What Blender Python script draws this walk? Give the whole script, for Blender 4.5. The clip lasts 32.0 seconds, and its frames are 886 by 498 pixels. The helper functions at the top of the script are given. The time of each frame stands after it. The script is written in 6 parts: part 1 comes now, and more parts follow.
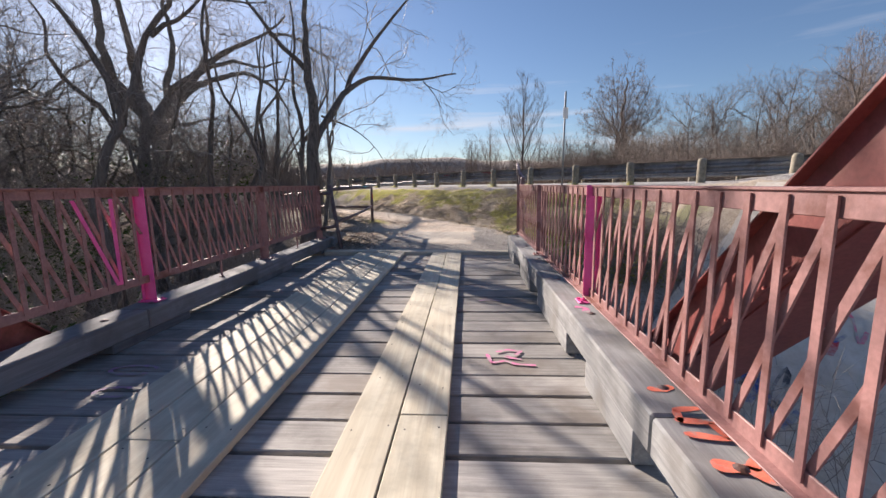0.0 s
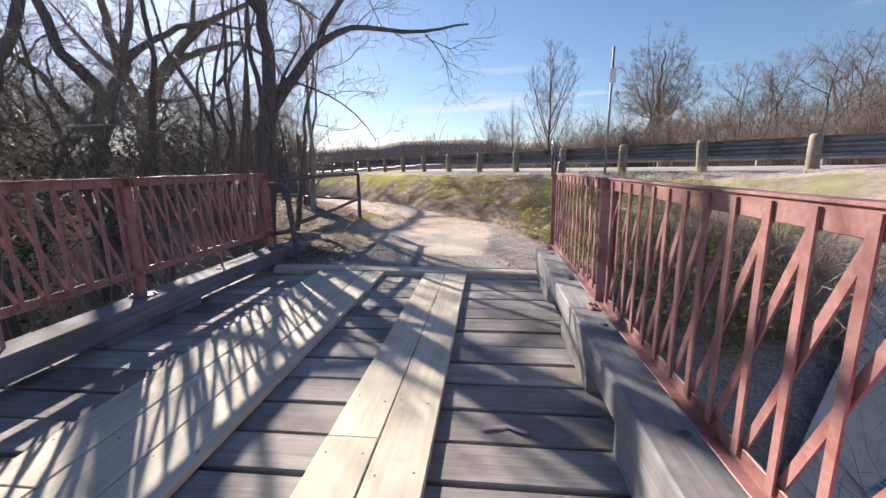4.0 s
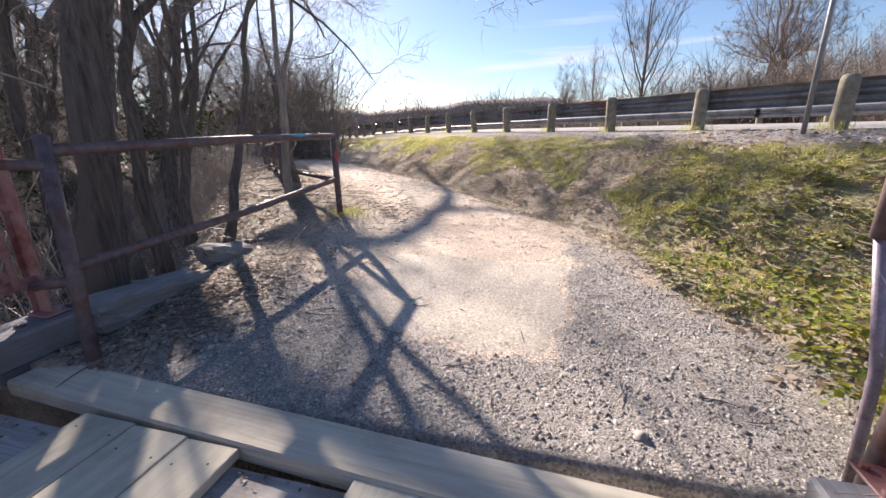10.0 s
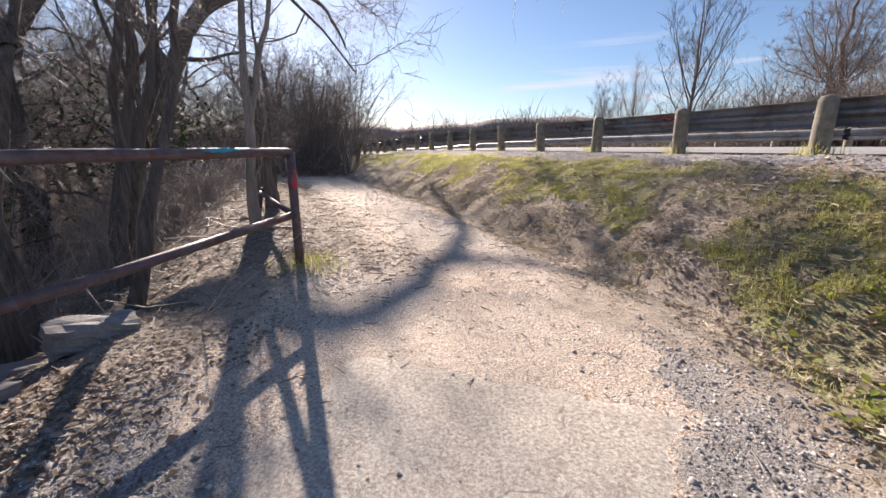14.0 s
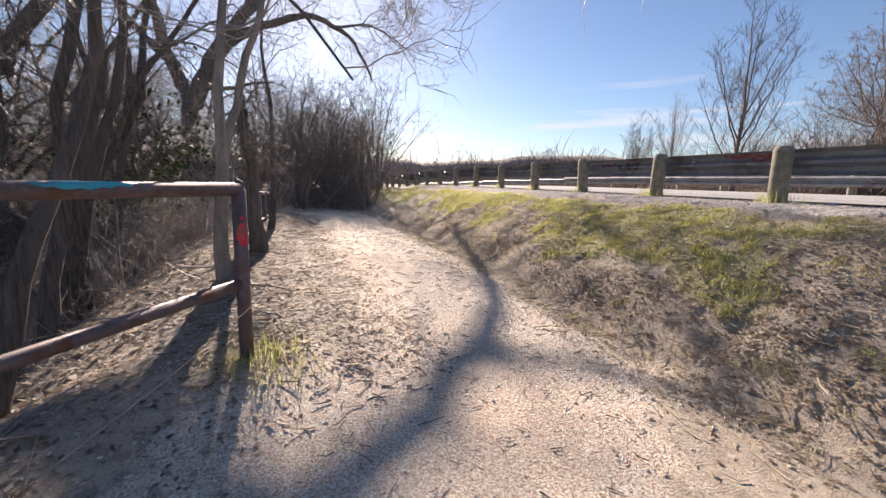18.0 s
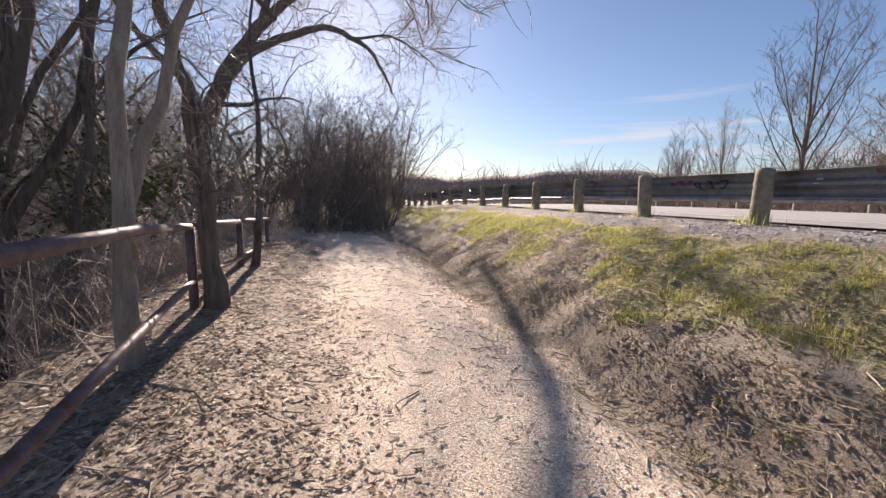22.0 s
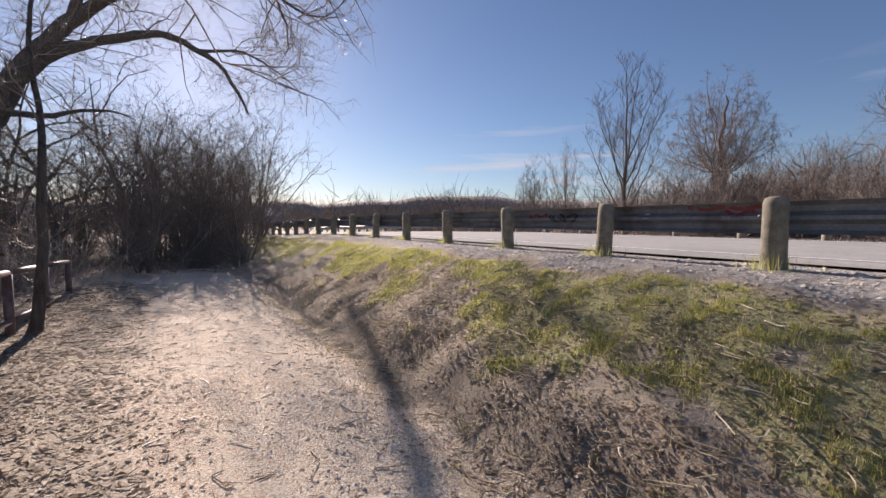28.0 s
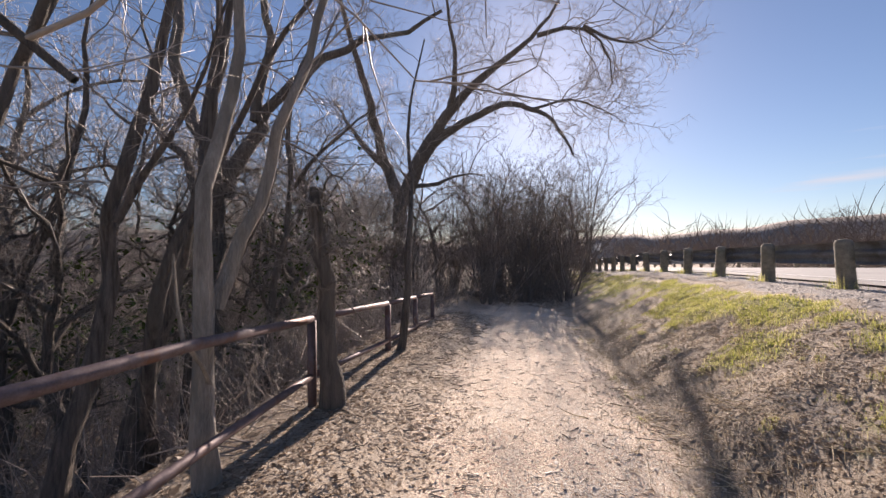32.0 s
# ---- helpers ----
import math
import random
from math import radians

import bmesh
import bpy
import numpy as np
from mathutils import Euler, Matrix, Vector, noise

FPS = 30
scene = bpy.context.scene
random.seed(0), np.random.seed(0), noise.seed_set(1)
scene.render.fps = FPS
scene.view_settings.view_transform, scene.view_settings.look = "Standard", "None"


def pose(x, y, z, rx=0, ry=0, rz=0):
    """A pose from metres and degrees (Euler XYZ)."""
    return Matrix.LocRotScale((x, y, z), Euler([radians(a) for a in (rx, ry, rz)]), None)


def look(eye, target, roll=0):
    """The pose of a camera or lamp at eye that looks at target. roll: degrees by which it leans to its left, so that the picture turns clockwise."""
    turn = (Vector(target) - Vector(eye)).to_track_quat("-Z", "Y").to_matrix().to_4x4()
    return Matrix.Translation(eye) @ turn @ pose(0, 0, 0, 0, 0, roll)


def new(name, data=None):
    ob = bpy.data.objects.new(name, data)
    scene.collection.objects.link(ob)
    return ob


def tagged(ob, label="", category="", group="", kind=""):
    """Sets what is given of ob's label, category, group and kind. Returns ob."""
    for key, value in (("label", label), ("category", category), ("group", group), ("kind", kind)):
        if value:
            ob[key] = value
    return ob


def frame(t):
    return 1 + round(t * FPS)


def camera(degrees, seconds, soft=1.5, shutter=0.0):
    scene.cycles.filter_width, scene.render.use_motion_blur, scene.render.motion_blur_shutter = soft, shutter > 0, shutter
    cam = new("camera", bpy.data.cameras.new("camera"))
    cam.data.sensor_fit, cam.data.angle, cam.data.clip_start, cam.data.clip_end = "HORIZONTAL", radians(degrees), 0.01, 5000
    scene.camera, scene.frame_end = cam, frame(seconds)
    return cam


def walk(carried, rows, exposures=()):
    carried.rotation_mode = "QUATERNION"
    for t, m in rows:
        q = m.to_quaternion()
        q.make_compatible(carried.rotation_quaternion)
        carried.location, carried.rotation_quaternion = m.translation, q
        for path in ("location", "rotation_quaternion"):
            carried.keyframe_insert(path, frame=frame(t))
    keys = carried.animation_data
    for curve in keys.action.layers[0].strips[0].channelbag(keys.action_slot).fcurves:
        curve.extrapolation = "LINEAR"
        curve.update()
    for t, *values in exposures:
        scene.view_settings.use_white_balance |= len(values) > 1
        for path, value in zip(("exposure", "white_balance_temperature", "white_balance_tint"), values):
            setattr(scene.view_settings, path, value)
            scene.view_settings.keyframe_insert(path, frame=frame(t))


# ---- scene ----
cam = camera(94.4, 32.0)
EXPOSURES = [(0.0, 1.15, 6500.0, 17.0), (3.0, 1.3, 6500.0, 17.0), (7.0, 1.7, 6550.0, 18.0), (9.0, 1.65, 6550.0, 19.0), (13.0, 1.34, 6500.0, 19.0), (17.0, 1.40, 6700.0, 20.0), (23.0, 1.15, 6800.0, 21.0), (27.5, 0.90, 6550.0, 21.0), (32.0, 1.08, 6750.0, 22.0)]
PATH = [
    (0, (0.119, -8.353, 1.383), (0.001, -6.381, 1.073), -0.9),
    (0.5, (0.157, -8.039, 1.396), (0.026, -6.066, 1.091), -1.1),
    (1, (0.179, -7.678, 1.383), (0.045, -5.706, 1.077), -1.2),
    (1.5, (0.17, -7.309, 1.408), (0.041, -5.338, 1.096), -1.4),
    (2, (0.189, -6.951, 1.41), (0.058, -4.98, 1.101), -1.1),
    (2.5, (0.224, -6.631, 1.417), (0.076, -4.66, 1.11), -1.2),
    (3, (0.222, -6.275, 1.422), (0.056, -4.308, 1.104), -1.3),
    (3.5, (0.268, -5.919, 1.442), (0.079, -3.96, 1.088), -1.0),
    (5.5, (0.301, -4.413, 1.46), (0.025, -2.483, 1.018), -1.3),
    (6, (0.244, -4.019, 1.451), (-0.029, -2.087, 1.013), -1.3),
    (6.5, (0.252, -3.614, 1.432), (-0.025, -1.682, 0.996), -0.9),
    (7, (0.275, -3.226, 1.441), (-0.024, -1.3, 0.994), -0.8),
    (7.5, (0.24, -2.837, 1.415), (-0.082, -0.916, 0.963), -0.7),
    (8, (0.237, -2.48, 1.405), (-0.124, -0.567, 0.944), -0.7),
    (8.5, (0.226, -2.153, 1.412), (-0.18, -0.253, 0.938), -1.1),
    (9, (0.164, -1.851, 1.412), (-0.278, 0.038, 0.926), -1.2),
    (9.5, (0.164, -1.547, 1.384), (-0.323, 0.323, 0.869), -1.3),
    (10, (0.148, -1.215, 1.382), (-0.364, 0.635, 0.824), -1.3),
    (10.5, (0.088, -0.904, 1.387), (-0.442, 0.925, 0.776), -1.0),
    (11, (0.062, -0.596, 1.356), (-0.489, 1.21, 0.697), -1.1),
    (11.5, (0.089, -0.397, 1.382), (-0.475, 1.405, 0.722), -1.0),
    (12, (0.054, -0.167, 1.373), (-0.497, 1.658, 0.767), -0.9),
    (12.5, (-0.023, 0.109, 1.414), (-0.546, 1.959, 0.865), -0.8),
    (13, (-0.088, 0.292, 1.402), (-0.645, 2.14, 0.879), -0.6),
    (13.5, (-0.117, 0.512, 1.387), (-0.728, 2.35, 0.887), -0.4),
    (14, (-0.177, 0.688, 1.372), (-0.811, 2.522, 0.891), -0.2),
    (14.5, (-0.312, 0.909, 1.343), (-0.95, 2.748, 0.884), 0.1),
    (16.5, (-0.636, 1.57, 1.379), (-1.303, 3.413, 0.982), 1.1),
    (17, (-0.72, 1.735, 1.405), (-1.381, 3.584, 1.024), 1.2),
    (17.5, (-0.71, 1.884, 1.397), (-1.405, 3.726, 1.048), 1.3),
    (18, (-0.697, 2.045, 1.409), (-1.438, 3.874, 1.085), 1.5),
    (18.5, (-0.772, 2.213, 1.421), (-1.561, 4.025, 1.118), 1.5),
    (19, (-0.899, 2.407, 1.455), (-1.727, 4.204, 1.167), 1.3),
    (19.5, (-0.968, 2.588, 1.477), (-1.824, 4.373, 1.193), 1.1),
    (20, (-1.021, 2.821, 1.503), (-1.888, 4.6, 1.215), 0.9),
    (20.5, (-1.105, 3.0, 1.5), (-1.979, 4.775, 1.212), 0.6),
    (21, (-1.233, 3.191, 1.525), (-2.113, 4.964, 1.237), 0.6),
    (21.5, (-1.291, 3.376, 1.534), (-2.171, 5.15, 1.252), 0.6),
    (22, (-1.326, 3.56, 1.534), (-2.184, 5.349, 1.282), 1.0),
    (22.5, (-1.36, 3.731, 1.56), (-2.113, 5.573, 1.355), 1.2),
    (23, (-1.466, 3.888, 1.601), (-2.018, 5.804, 1.449), 1.2),
    (23.5, (-1.49, 3.953, 1.633), (-1.846, 5.918, 1.517), 1.0),
    (24, (-1.468, 3.97, 1.666), (-1.649, 5.96, 1.571), 0.8),
    (24.5, (-1.439, 3.956, 1.668), (-1.493, 5.954, 1.588), 0.4),
    (26.5, (-1.407, 3.932, 1.691), (-1.352, 5.929, 1.612), 0.4),
    (27, (-1.435, 3.962, 1.678), (-1.452, 5.959, 1.588), 0.5),
    (27.5, (-1.437, 3.988, 1.675), (-1.57, 5.981, 1.568), 0.6),
    (28, (-1.357, 4.027, 1.681), (-1.648, 6.002, 1.555), 0.3),
    (28.5, (-1.323, 4.122, 1.684), (-1.784, 6.063, 1.536), 0.1),
    (29, (-1.324, 4.214, 1.683), (-1.977, 6.098, 1.522), -0.4),
    (29.5, (-1.395, 4.376, 1.69), (-2.257, 6.175, 1.538), -0.7),
    (30, (-1.44, 4.472, 1.701), (-2.51, 6.156, 1.571), -1.0),
    (30.5, (-1.449, 4.557, 1.715), (-2.716, 6.102, 1.63), -1.1),
    (31, (-1.424, 4.614, 1.742), (-2.845, 6.022, 1.708), -1.0),
    (31.5, (-1.423, 4.645, 1.745), (-2.944, 5.943, 1.759), -0.9),
    (32, (-1.423, 4.669, 1.749), (-3.006, 5.891, 1.798), -0.8),
]
walk(cam, [(t, look(eye, target, roll)) for t, eye, target, roll in PATH], EXPOSURES)


# ---------------------------------------------------------------- world and sun
SUN_EL, SUN_AZ = radians(23.9), radians(39.3)      # azimuth from +y towards -x
world = bpy.data.worlds.new("World")
scene.world = world
world.use_nodes = True
wn = world.node_tree.nodes
wl = world.node_tree.links
wn.clear()
sky = wn.new("ShaderNodeTexSky")
sky.sky_type = 'NISHITA'
sky.sun_disc = False
sky.sun_elevation, sky.sun_rotation = SUN_EL, -SUN_AZ
sky.air_density, sky.dust_density, sky.ozone_density = 1.0, 0.26, 4.0
bgd = wn.new("ShaderNodeBackground")
bgd.inputs[1].default_value = 0.05
wo = wn.new("ShaderNodeOutputWorld")
# thin streaks of high cloud low over the horizon
tc = wn.new("ShaderNodeTexCoord")
mp = wn.new("ShaderNodeMapping")
mp.inputs["Rotation"].default_value = (0.0, 0.25, 0.3)
mp.inputs["Scale"].default_value = (1.6, 3.0, 22.0)
cn = wn.new("ShaderNodeTexNoise")
cn.inputs["Scale"].default_value, cn.inputs["Detail"].default_value = 1.5, 6.0
cr = wn.new("ShaderNodeMapRange")
cr.inputs["From Min"].default_value, cr.inputs["From Max"].default_value = 0.60, 0.80
sx = wn.new("ShaderNodeSeparateXYZ")
cb = wn.new("ShaderNodeMapRange")
cb.inputs["From Min"].default_value, cb.inputs["From Max"].default_value = 0.30, 0.12
cm = wn.new("ShaderNodeMath")
cm.operation = 'MULTIPLY'
cmix = wn.new("ShaderNodeMixRGB")
cmix.inputs["Color2"].default_value = (7.0, 7.2, 7.6, 1)
wl.new(tc.outputs["Generated"], mp.inputs["Vector"])
wl.new(mp.outputs["Vector"], cn.inputs["Vector"])
wl.new(cn.outputs["Fac"], cr.inputs["Value"])
wl.new(tc.outputs["Generated"], sx.inputs[0])
wl.new(sx.outputs["Z"], cb.inputs["Value"])
wl.new(cr.outputs[0], cm.inputs[0])
wl.new(cb.outputs[0], cm.inputs[1])
wl.new(cm.outputs[0], cmix.inputs["Fac"])
wl.new(sky.outputs[0], cmix.inputs["Color1"])
wl.new(cmix.outputs[0], bgd.inputs[0])
wl.new(bgd.outputs[0], wo.inputs[0])

sun = new("sun", bpy.data.lights.new("sun", 'SUN'))
sun.data.energy, sun.data.angle, sun.data.color = 5.0, radians(0.6), (1.0, 0.90, 0.77)
SUN_DIR = Vector((-math.sin(SUN_AZ) * math.cos(SUN_EL), math.cos(SUN_AZ) * math.cos(SUN_EL), math.sin(SUN_EL)))
sun.matrix_world = look(SUN_DIR * 60, (0, 0, 0))

# ---------------------------------------------------------------- materials
def nodes_of(name):
    m = bpy.data.materials.new(name)
    m.use_nodes = True
    n, l = m.node_tree.nodes, m.node_tree.links
    return m, n, l, n["Principled BSDF"]


def noise_node(n, l, vec, scale, detail=5.0, rough=0.6, distort=0.0):
    t = n.new("ShaderNodeTexNoise")
    t.inputs["Scale"].default_value, t.inputs["Detail"].default_value = scale, detail
    t.inputs["Roughness"].default_value, t.inputs["Distortion"].default_value = rough, distort
    l.new(vec, t.inputs["Vector"])
    return t.outputs["Fac"]


def ramp(n, l, fac, *stops):
    r = n.new("ShaderNodeValToRGB")
    el = r.color_ramp.elements
    while len(el) < len(stops):
        el.new(0.5)
    for e, (p, c) in zip(el, stops):
        e.position = p
        e.color = (*c, 1) if len(c) == 3 else c
    l.new(fac, r.inputs[0])
    return r.outputs[0]


def mixc(n, l, fac, a, b, mode='MIX'):
    m = n.new("ShaderNodeMixRGB")
    m.blend_type = mode
    for k, v in (("Fac", fac), ("Color1", a), ("Color2", b)):
        if isinstance(v, (int, float)):
            m.inputs[k].default_value = v
        elif isinstance(v, tuple):
            m.inputs[k].default_value = (*v, 1)
        else:
            l.new(v, m.inputs[k])
    return m.outputs[0]


def remap(n, l, v, a, b, c=0.0, d=1.0):
    m = n.new("ShaderNodeMapRange")
    m.inputs["From Min"].default_value, m.inputs["From Max"].default_value = a, b
    m.inputs["To Min"].default_value, m.inputs["To Max"].default_value = c, d
    l.new(v, m.inputs["Value"])
    return m.outputs[0]


def mathn(n, l, op, a, b):
    m = n.new("ShaderNodeMath")
    m.operation = op
    for i, v in enumerate((a, b)):
        if isinstance(v, (int, float)):
            m.inputs[i].default_value = v
        else:
            l.new(v, m.inputs[i])
    return m.outputs[0]


def bump(n, l, bsdf, h, strength=0.4, dist=0.01):
    b = n.new("ShaderNodeBump")
    b.inputs["Strength"].default_value, b.inputs["Distance"].default_value = strength, dist
    l.new(h, b.inputs["Height"])
    l.new(b.outputs[0], bsdf.inputs["Normal"])


def coords(n, l, kind="Object", scale=(1, 1, 1)):
    t = n.new("ShaderNodeTexCoord")
    m = n.new("ShaderNodeMapping")
    m.inputs["Scale"].default_value = scale
    l.new(t.outputs[kind], m.inputs["Vector"])
    return m.outputs[0]


def plain(name, c1, c2, scale=8.0, rough=0.8, metal=0.0, bumps=0.3, dist=0.004, stain=None, stain_scale=1.5, vary=0.0, cut=(0.52, 0.66), stretch=(1, 1, 1)):
    """Two-scale mottled surface with fine relief."""
    m, n, l, b = nodes_of(name)
    v = coords(n, l, "Object", stretch)
    f = noise_node(n, l, v, scale, 6)
    g = noise_node(n, l, v, scale * 7, 4)
    col = mixc(n, l, remap(n, l, f, 0.3, 0.7), c1, c2)
    col = mixc(n, l, 0.35, col, ramp(n, l, g, (0.3, (0.25, 0.25, 0.25)), (0.7, (0.75, 0.75, 0.75))), 'OVERLAY')
    if stain:
        s = noise_node(n, l, v, stain_scale, 7, 0.65, 0.4)
        col = mixc(n, l, remap(n, l, s, *cut), col, stain)
    if vary:
        oi = n.new("ShaderNodeObjectInfo")
        hv = n.new("ShaderNodeHueSaturation")
        l.new(remap(n, l, oi.outputs["Random"], 0, 1, 1 - vary, 1 + vary), hv.inputs["Value"])
        l.new(col, hv.inputs["Color"])
        col = hv.outputs[0]
    l.new(col, b.inputs["Base Color"])
    b.inputs["Roughness"].default_value, b.inputs["Metallic"].default_value = rough, metal
    bump(n, l, b, mathn(n, l, 'ADD', f, g), bumps, dist)
    return m


def wood(name, dark, light, axis, rough=0.85, grain=60.0, vary=0.25, stain=None, bumps=0.5, soft=0.2):
    """Weathered boards: grain stretched along axis 0 or 1, knots, worn patches, one tone a board."""
    m, n, l, b = nodes_of(name)
    sc = [1.0, 1.0, 1.0]
    sc[axis] = 0.045
    t = n.new("ShaderNodeTexCoord")
    oi = n.new("ShaderNodeObjectInfo")
    ad = n.new("ShaderNodeVectorMath")
    ad.operation = 'ADD'
    cmb = n.new("ShaderNodeCombineXYZ")
    off = mathn(n, l, 'MULTIPLY', oi.outputs["Random"], 37.0)
    for i in range(3):
        l.new(off, cmb.inputs[i])
    l.new(t.outputs["Object"], ad.inputs[0])
    l.new(cmb.outputs[0], ad.inputs[1])
    mp_ = n.new("ShaderNodeMapping")
    mp_.inputs["Scale"].default_value = sc
    l.new(ad.outputs[0], mp_.inputs["Vector"])
    v, raw = mp_.outputs[0], ad.outputs[0]
    g = noise_node(n, l, v, grain, 7, 0.7, 0.6)
    g2 = noise_node(n, l, v, grain * 0.22, 3, 0.5, 1.2)
    patch = noise_node(n, l, raw, 2.3, 6, 0.65)
    col = mixc(n, l, remap(n, l, g, soft, 1 - soft), dark, light)
    col = mixc(n, l, 0.22, col, ramp(n, l, g2, (0.35, (0.2, 0.2, 0.2)), (0.65, (0.8, 0.8, 0.8))), 'OVERLAY')
    col = mixc(n, l, remap(n, l, patch, 0.5, 0.72, 0, 0.55), col, tuple(0.5 * c for c in dark))
    if stain:
        s = noise_node(n, l, raw, 0.9, 5, 0.6, 0.3)
        col = mixc(n, l, remap(n, l, s, 0.50, 0.62, 0, 0.75), col, stain)
    hv = n.new("ShaderNodeHueSaturation")
    l.new(remap(n, l, oi.outputs["Random"], 0, 1, 1 - vary, 1 + vary), hv.inputs["Value"])
    l.new(col, hv.inputs["Color"])
    l.new(hv.outputs[0], b.inputs["Base Color"])
    b.inputs["Roughness"].default_value = rough
    bump(n, l, b, mathn(n, l, 'ADD', g, mathn(n, l, 'MULTIPLY', g2, 0.8)), bumps, 0.004)
    return m


M_deck = wood("deck_board_wood", (0.215, 0.202, 0.188), (0.48, 0.458, 0.428), 0, stain=(0.19, 0.16, 0.135))
M_runner = wood("runner_board_wood", (0.52, 0.465, 0.345), (0.71, 0.65, 0.51), 1, grain=75.0, vary=0.10, bumps=0.2, rough=0.75, soft=0.05)
M_beam = wood("end_beam_wood", (0.48, 0.43, 0.33), (0.66, 0.605, 0.49), 0, grain=70.0, vary=0.08, bumps=0.3)
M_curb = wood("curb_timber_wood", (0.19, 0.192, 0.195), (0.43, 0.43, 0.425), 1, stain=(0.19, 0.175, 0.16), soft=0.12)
# Left curb's wood: slate tone darkened to include the shade on that side.
M_slate_shade = wood("slate_shade_curb_wood", (0.10, 0.105, 0.118), (0.25, 0.255, 0.27), 1, stain=(0.12, 0.115, 0.11), soft=0.12)
M_red = plain("rust_red_paint", (0.30, 0.15, 0.142), (0.385, 0.205, 0.192), 6.0, 0.5, 0.0, 0.25, 0.003, (0.20, 0.07, 0.05), 3.0)
M_pink = plain("pink_spray_paint", (0.84, 0.09, 0.33), (0.90, 0.15, 0.41), 9.0, 0.45, 0.0, 0.2)
M_truss = plain("truss_red_paint", (0.23, 0.06, 0.055), (0.30, 0.09, 0.08), 5.0, 0.5, 0.0, 0.3, 0.004, (0.16, 0.05, 0.035), 2.0)
M_pipe = plain("weathered_steel_pipe", (0.12, 0.085, 0.085), (0.20, 0.15, 0.15), 14.0, 0.58, 0.3, 0.25, 0.002, (0.15, 0.07, 0.045), 6.0)
M_turq = plain("turquoise_paint", (0.03, 0.33, 0.40), (0.06, 0.42, 0.48), 12.0, 0.5, stain=(0.15, 0.11, 0.11), stain_scale=7.0)
M_redspot = plain("red_spray_paint", (0.62, 0.015, 0.03), (0.70, 0.03, 0.05), 12.0, 0.5, stain=(0.20, 0.09, 0.09), stain_scale=9.0)
M_orange = plain("orange_spray_paint", (0.90, 0.20, 0.13), (0.94, 0.28, 0.18), 20.0, 0.7, stain=(0.42, 0.38, 0.35), stain_scale=16.0, cut=(0.52, 0.70))
M_lilac = plain("lilac_spray_paint", (0.46, 0.20, 0.46), (0.38, 0.25, 0.42), 14.0, 0.8, stain=(0.33, 0.32, 0.31), stain_scale=12.0, cut=(0.38, 0.56))
M_galv = plain("galvanised_guardrail", (0.22, 0.23, 0.245), (0.32, 0.335, 0.35), 5.0, 0.62, 0.6, 0.15, 0.002, (0.17, 0.15, 0.14), 1.5)
M_gpost = plain("grey_timber_post", (0.17, 0.152, 0.118), (0.33, 0.30, 0.235), 9.0, 0.9, 0.0, 0.6, 0.006, (0.16, 0.17, 0.10), 4.0, vary=0.12)
M_road = plain("worn_asphalt", (0.30, 0.29, 0.28), (0.36, 0.35, 0.335), 2.0, 0.85, 0.0, 0.4, 0.004, (0.24, 0.235, 0.23), 0.5)
M_conc = plain("grey_concrete_slope", (0.58, 0.53, 0.455), (0.70, 0.645, 0.56), 1.2, 0.9, 0.0, 0.4, 0.006, (0.42, 0.385, 0.335), 0.6)
M_bark = plain("dark_bark", (0.085, 0.073, 0.063), (0.29, 0.25, 0.215), 30.0, 0.95, 0.0, 1.0, 0.04, (0.22, 0.198, 0.172), 3.0, vary=0.2, stretch=(1, 1, 0.08))
M_palebark = plain("pale_bark", (0.19, 0.17, 0.148), (0.37, 0.335, 0.295), 12.0, 0.95, 0.0, 0.8, 0.015, (0.20, 0.18, 0.15), 3.0, stretch=(1, 1, 0.2))
M_twig = plain("twig_bark", (0.20, 0.172, 0.152), (0.38, 0.335, 0.295), 3.0, 0.55, 0.0, 0.2, vary=0.25)
M_brush = plain("dry_brush", (0.27, 0.228, 0.195), (0.48, 0.415, 0.36), 2.0, 0.6, 0.0, 0.2, vary=0.25)
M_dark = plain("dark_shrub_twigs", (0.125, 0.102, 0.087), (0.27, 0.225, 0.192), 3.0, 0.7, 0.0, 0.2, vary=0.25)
M_far = plain("far_wood_twigs", (0.12, 0.098, 0.085), (0.215, 0.178, 0.156), 0.4, 0.95, 0.0, 0.1, vary=0.25)
M_black = plain("black_paint", (0.02, 0.02, 0.022), (0.035, 0.035, 0.04), 10.0, 0.6)
M_white = plain("white_paint", (0.74, 0.74, 0.72), (0.80, 0.80, 0.78), 10.0, 0.6)


# ---------------------------------------------------------------- mesh helpers
def mesh_of(name, verts, faces, mat, smooth=False):
    me = bpy.data.meshes.new(name)
    me.from_pydata([tuple(v) for v in verts], [], faces)
    me.materials.append(mat)
    if smooth:
        me.polygons.foreach_set("use_smooth", [True] * len(me.polygons))
    me.update()
    return me


def thing(name, label, category, group="", kind="", at=(0, 0, 0)):
    ob = new(name)
    ob.empty_display_size = 0.1
    ob.location = at
    return tagged(ob, label, category, group, kind)


def world_of(ob):
    return ob.matrix_basis if ob.parent is None else world_of(ob.parent) @ ob.matrix_parent_inverse @ ob.matrix_basis


def piece(name, me, parent=None, m=None, label=""):
    ob = new(name, me)
    if parent is not None:
        ob.parent = parent
        ob.matrix_parent_inverse = world_of(parent).inverted()
    if m is not None:
        ob.matrix_basis = m
    if label:
        ob["label"] = label
    return ob


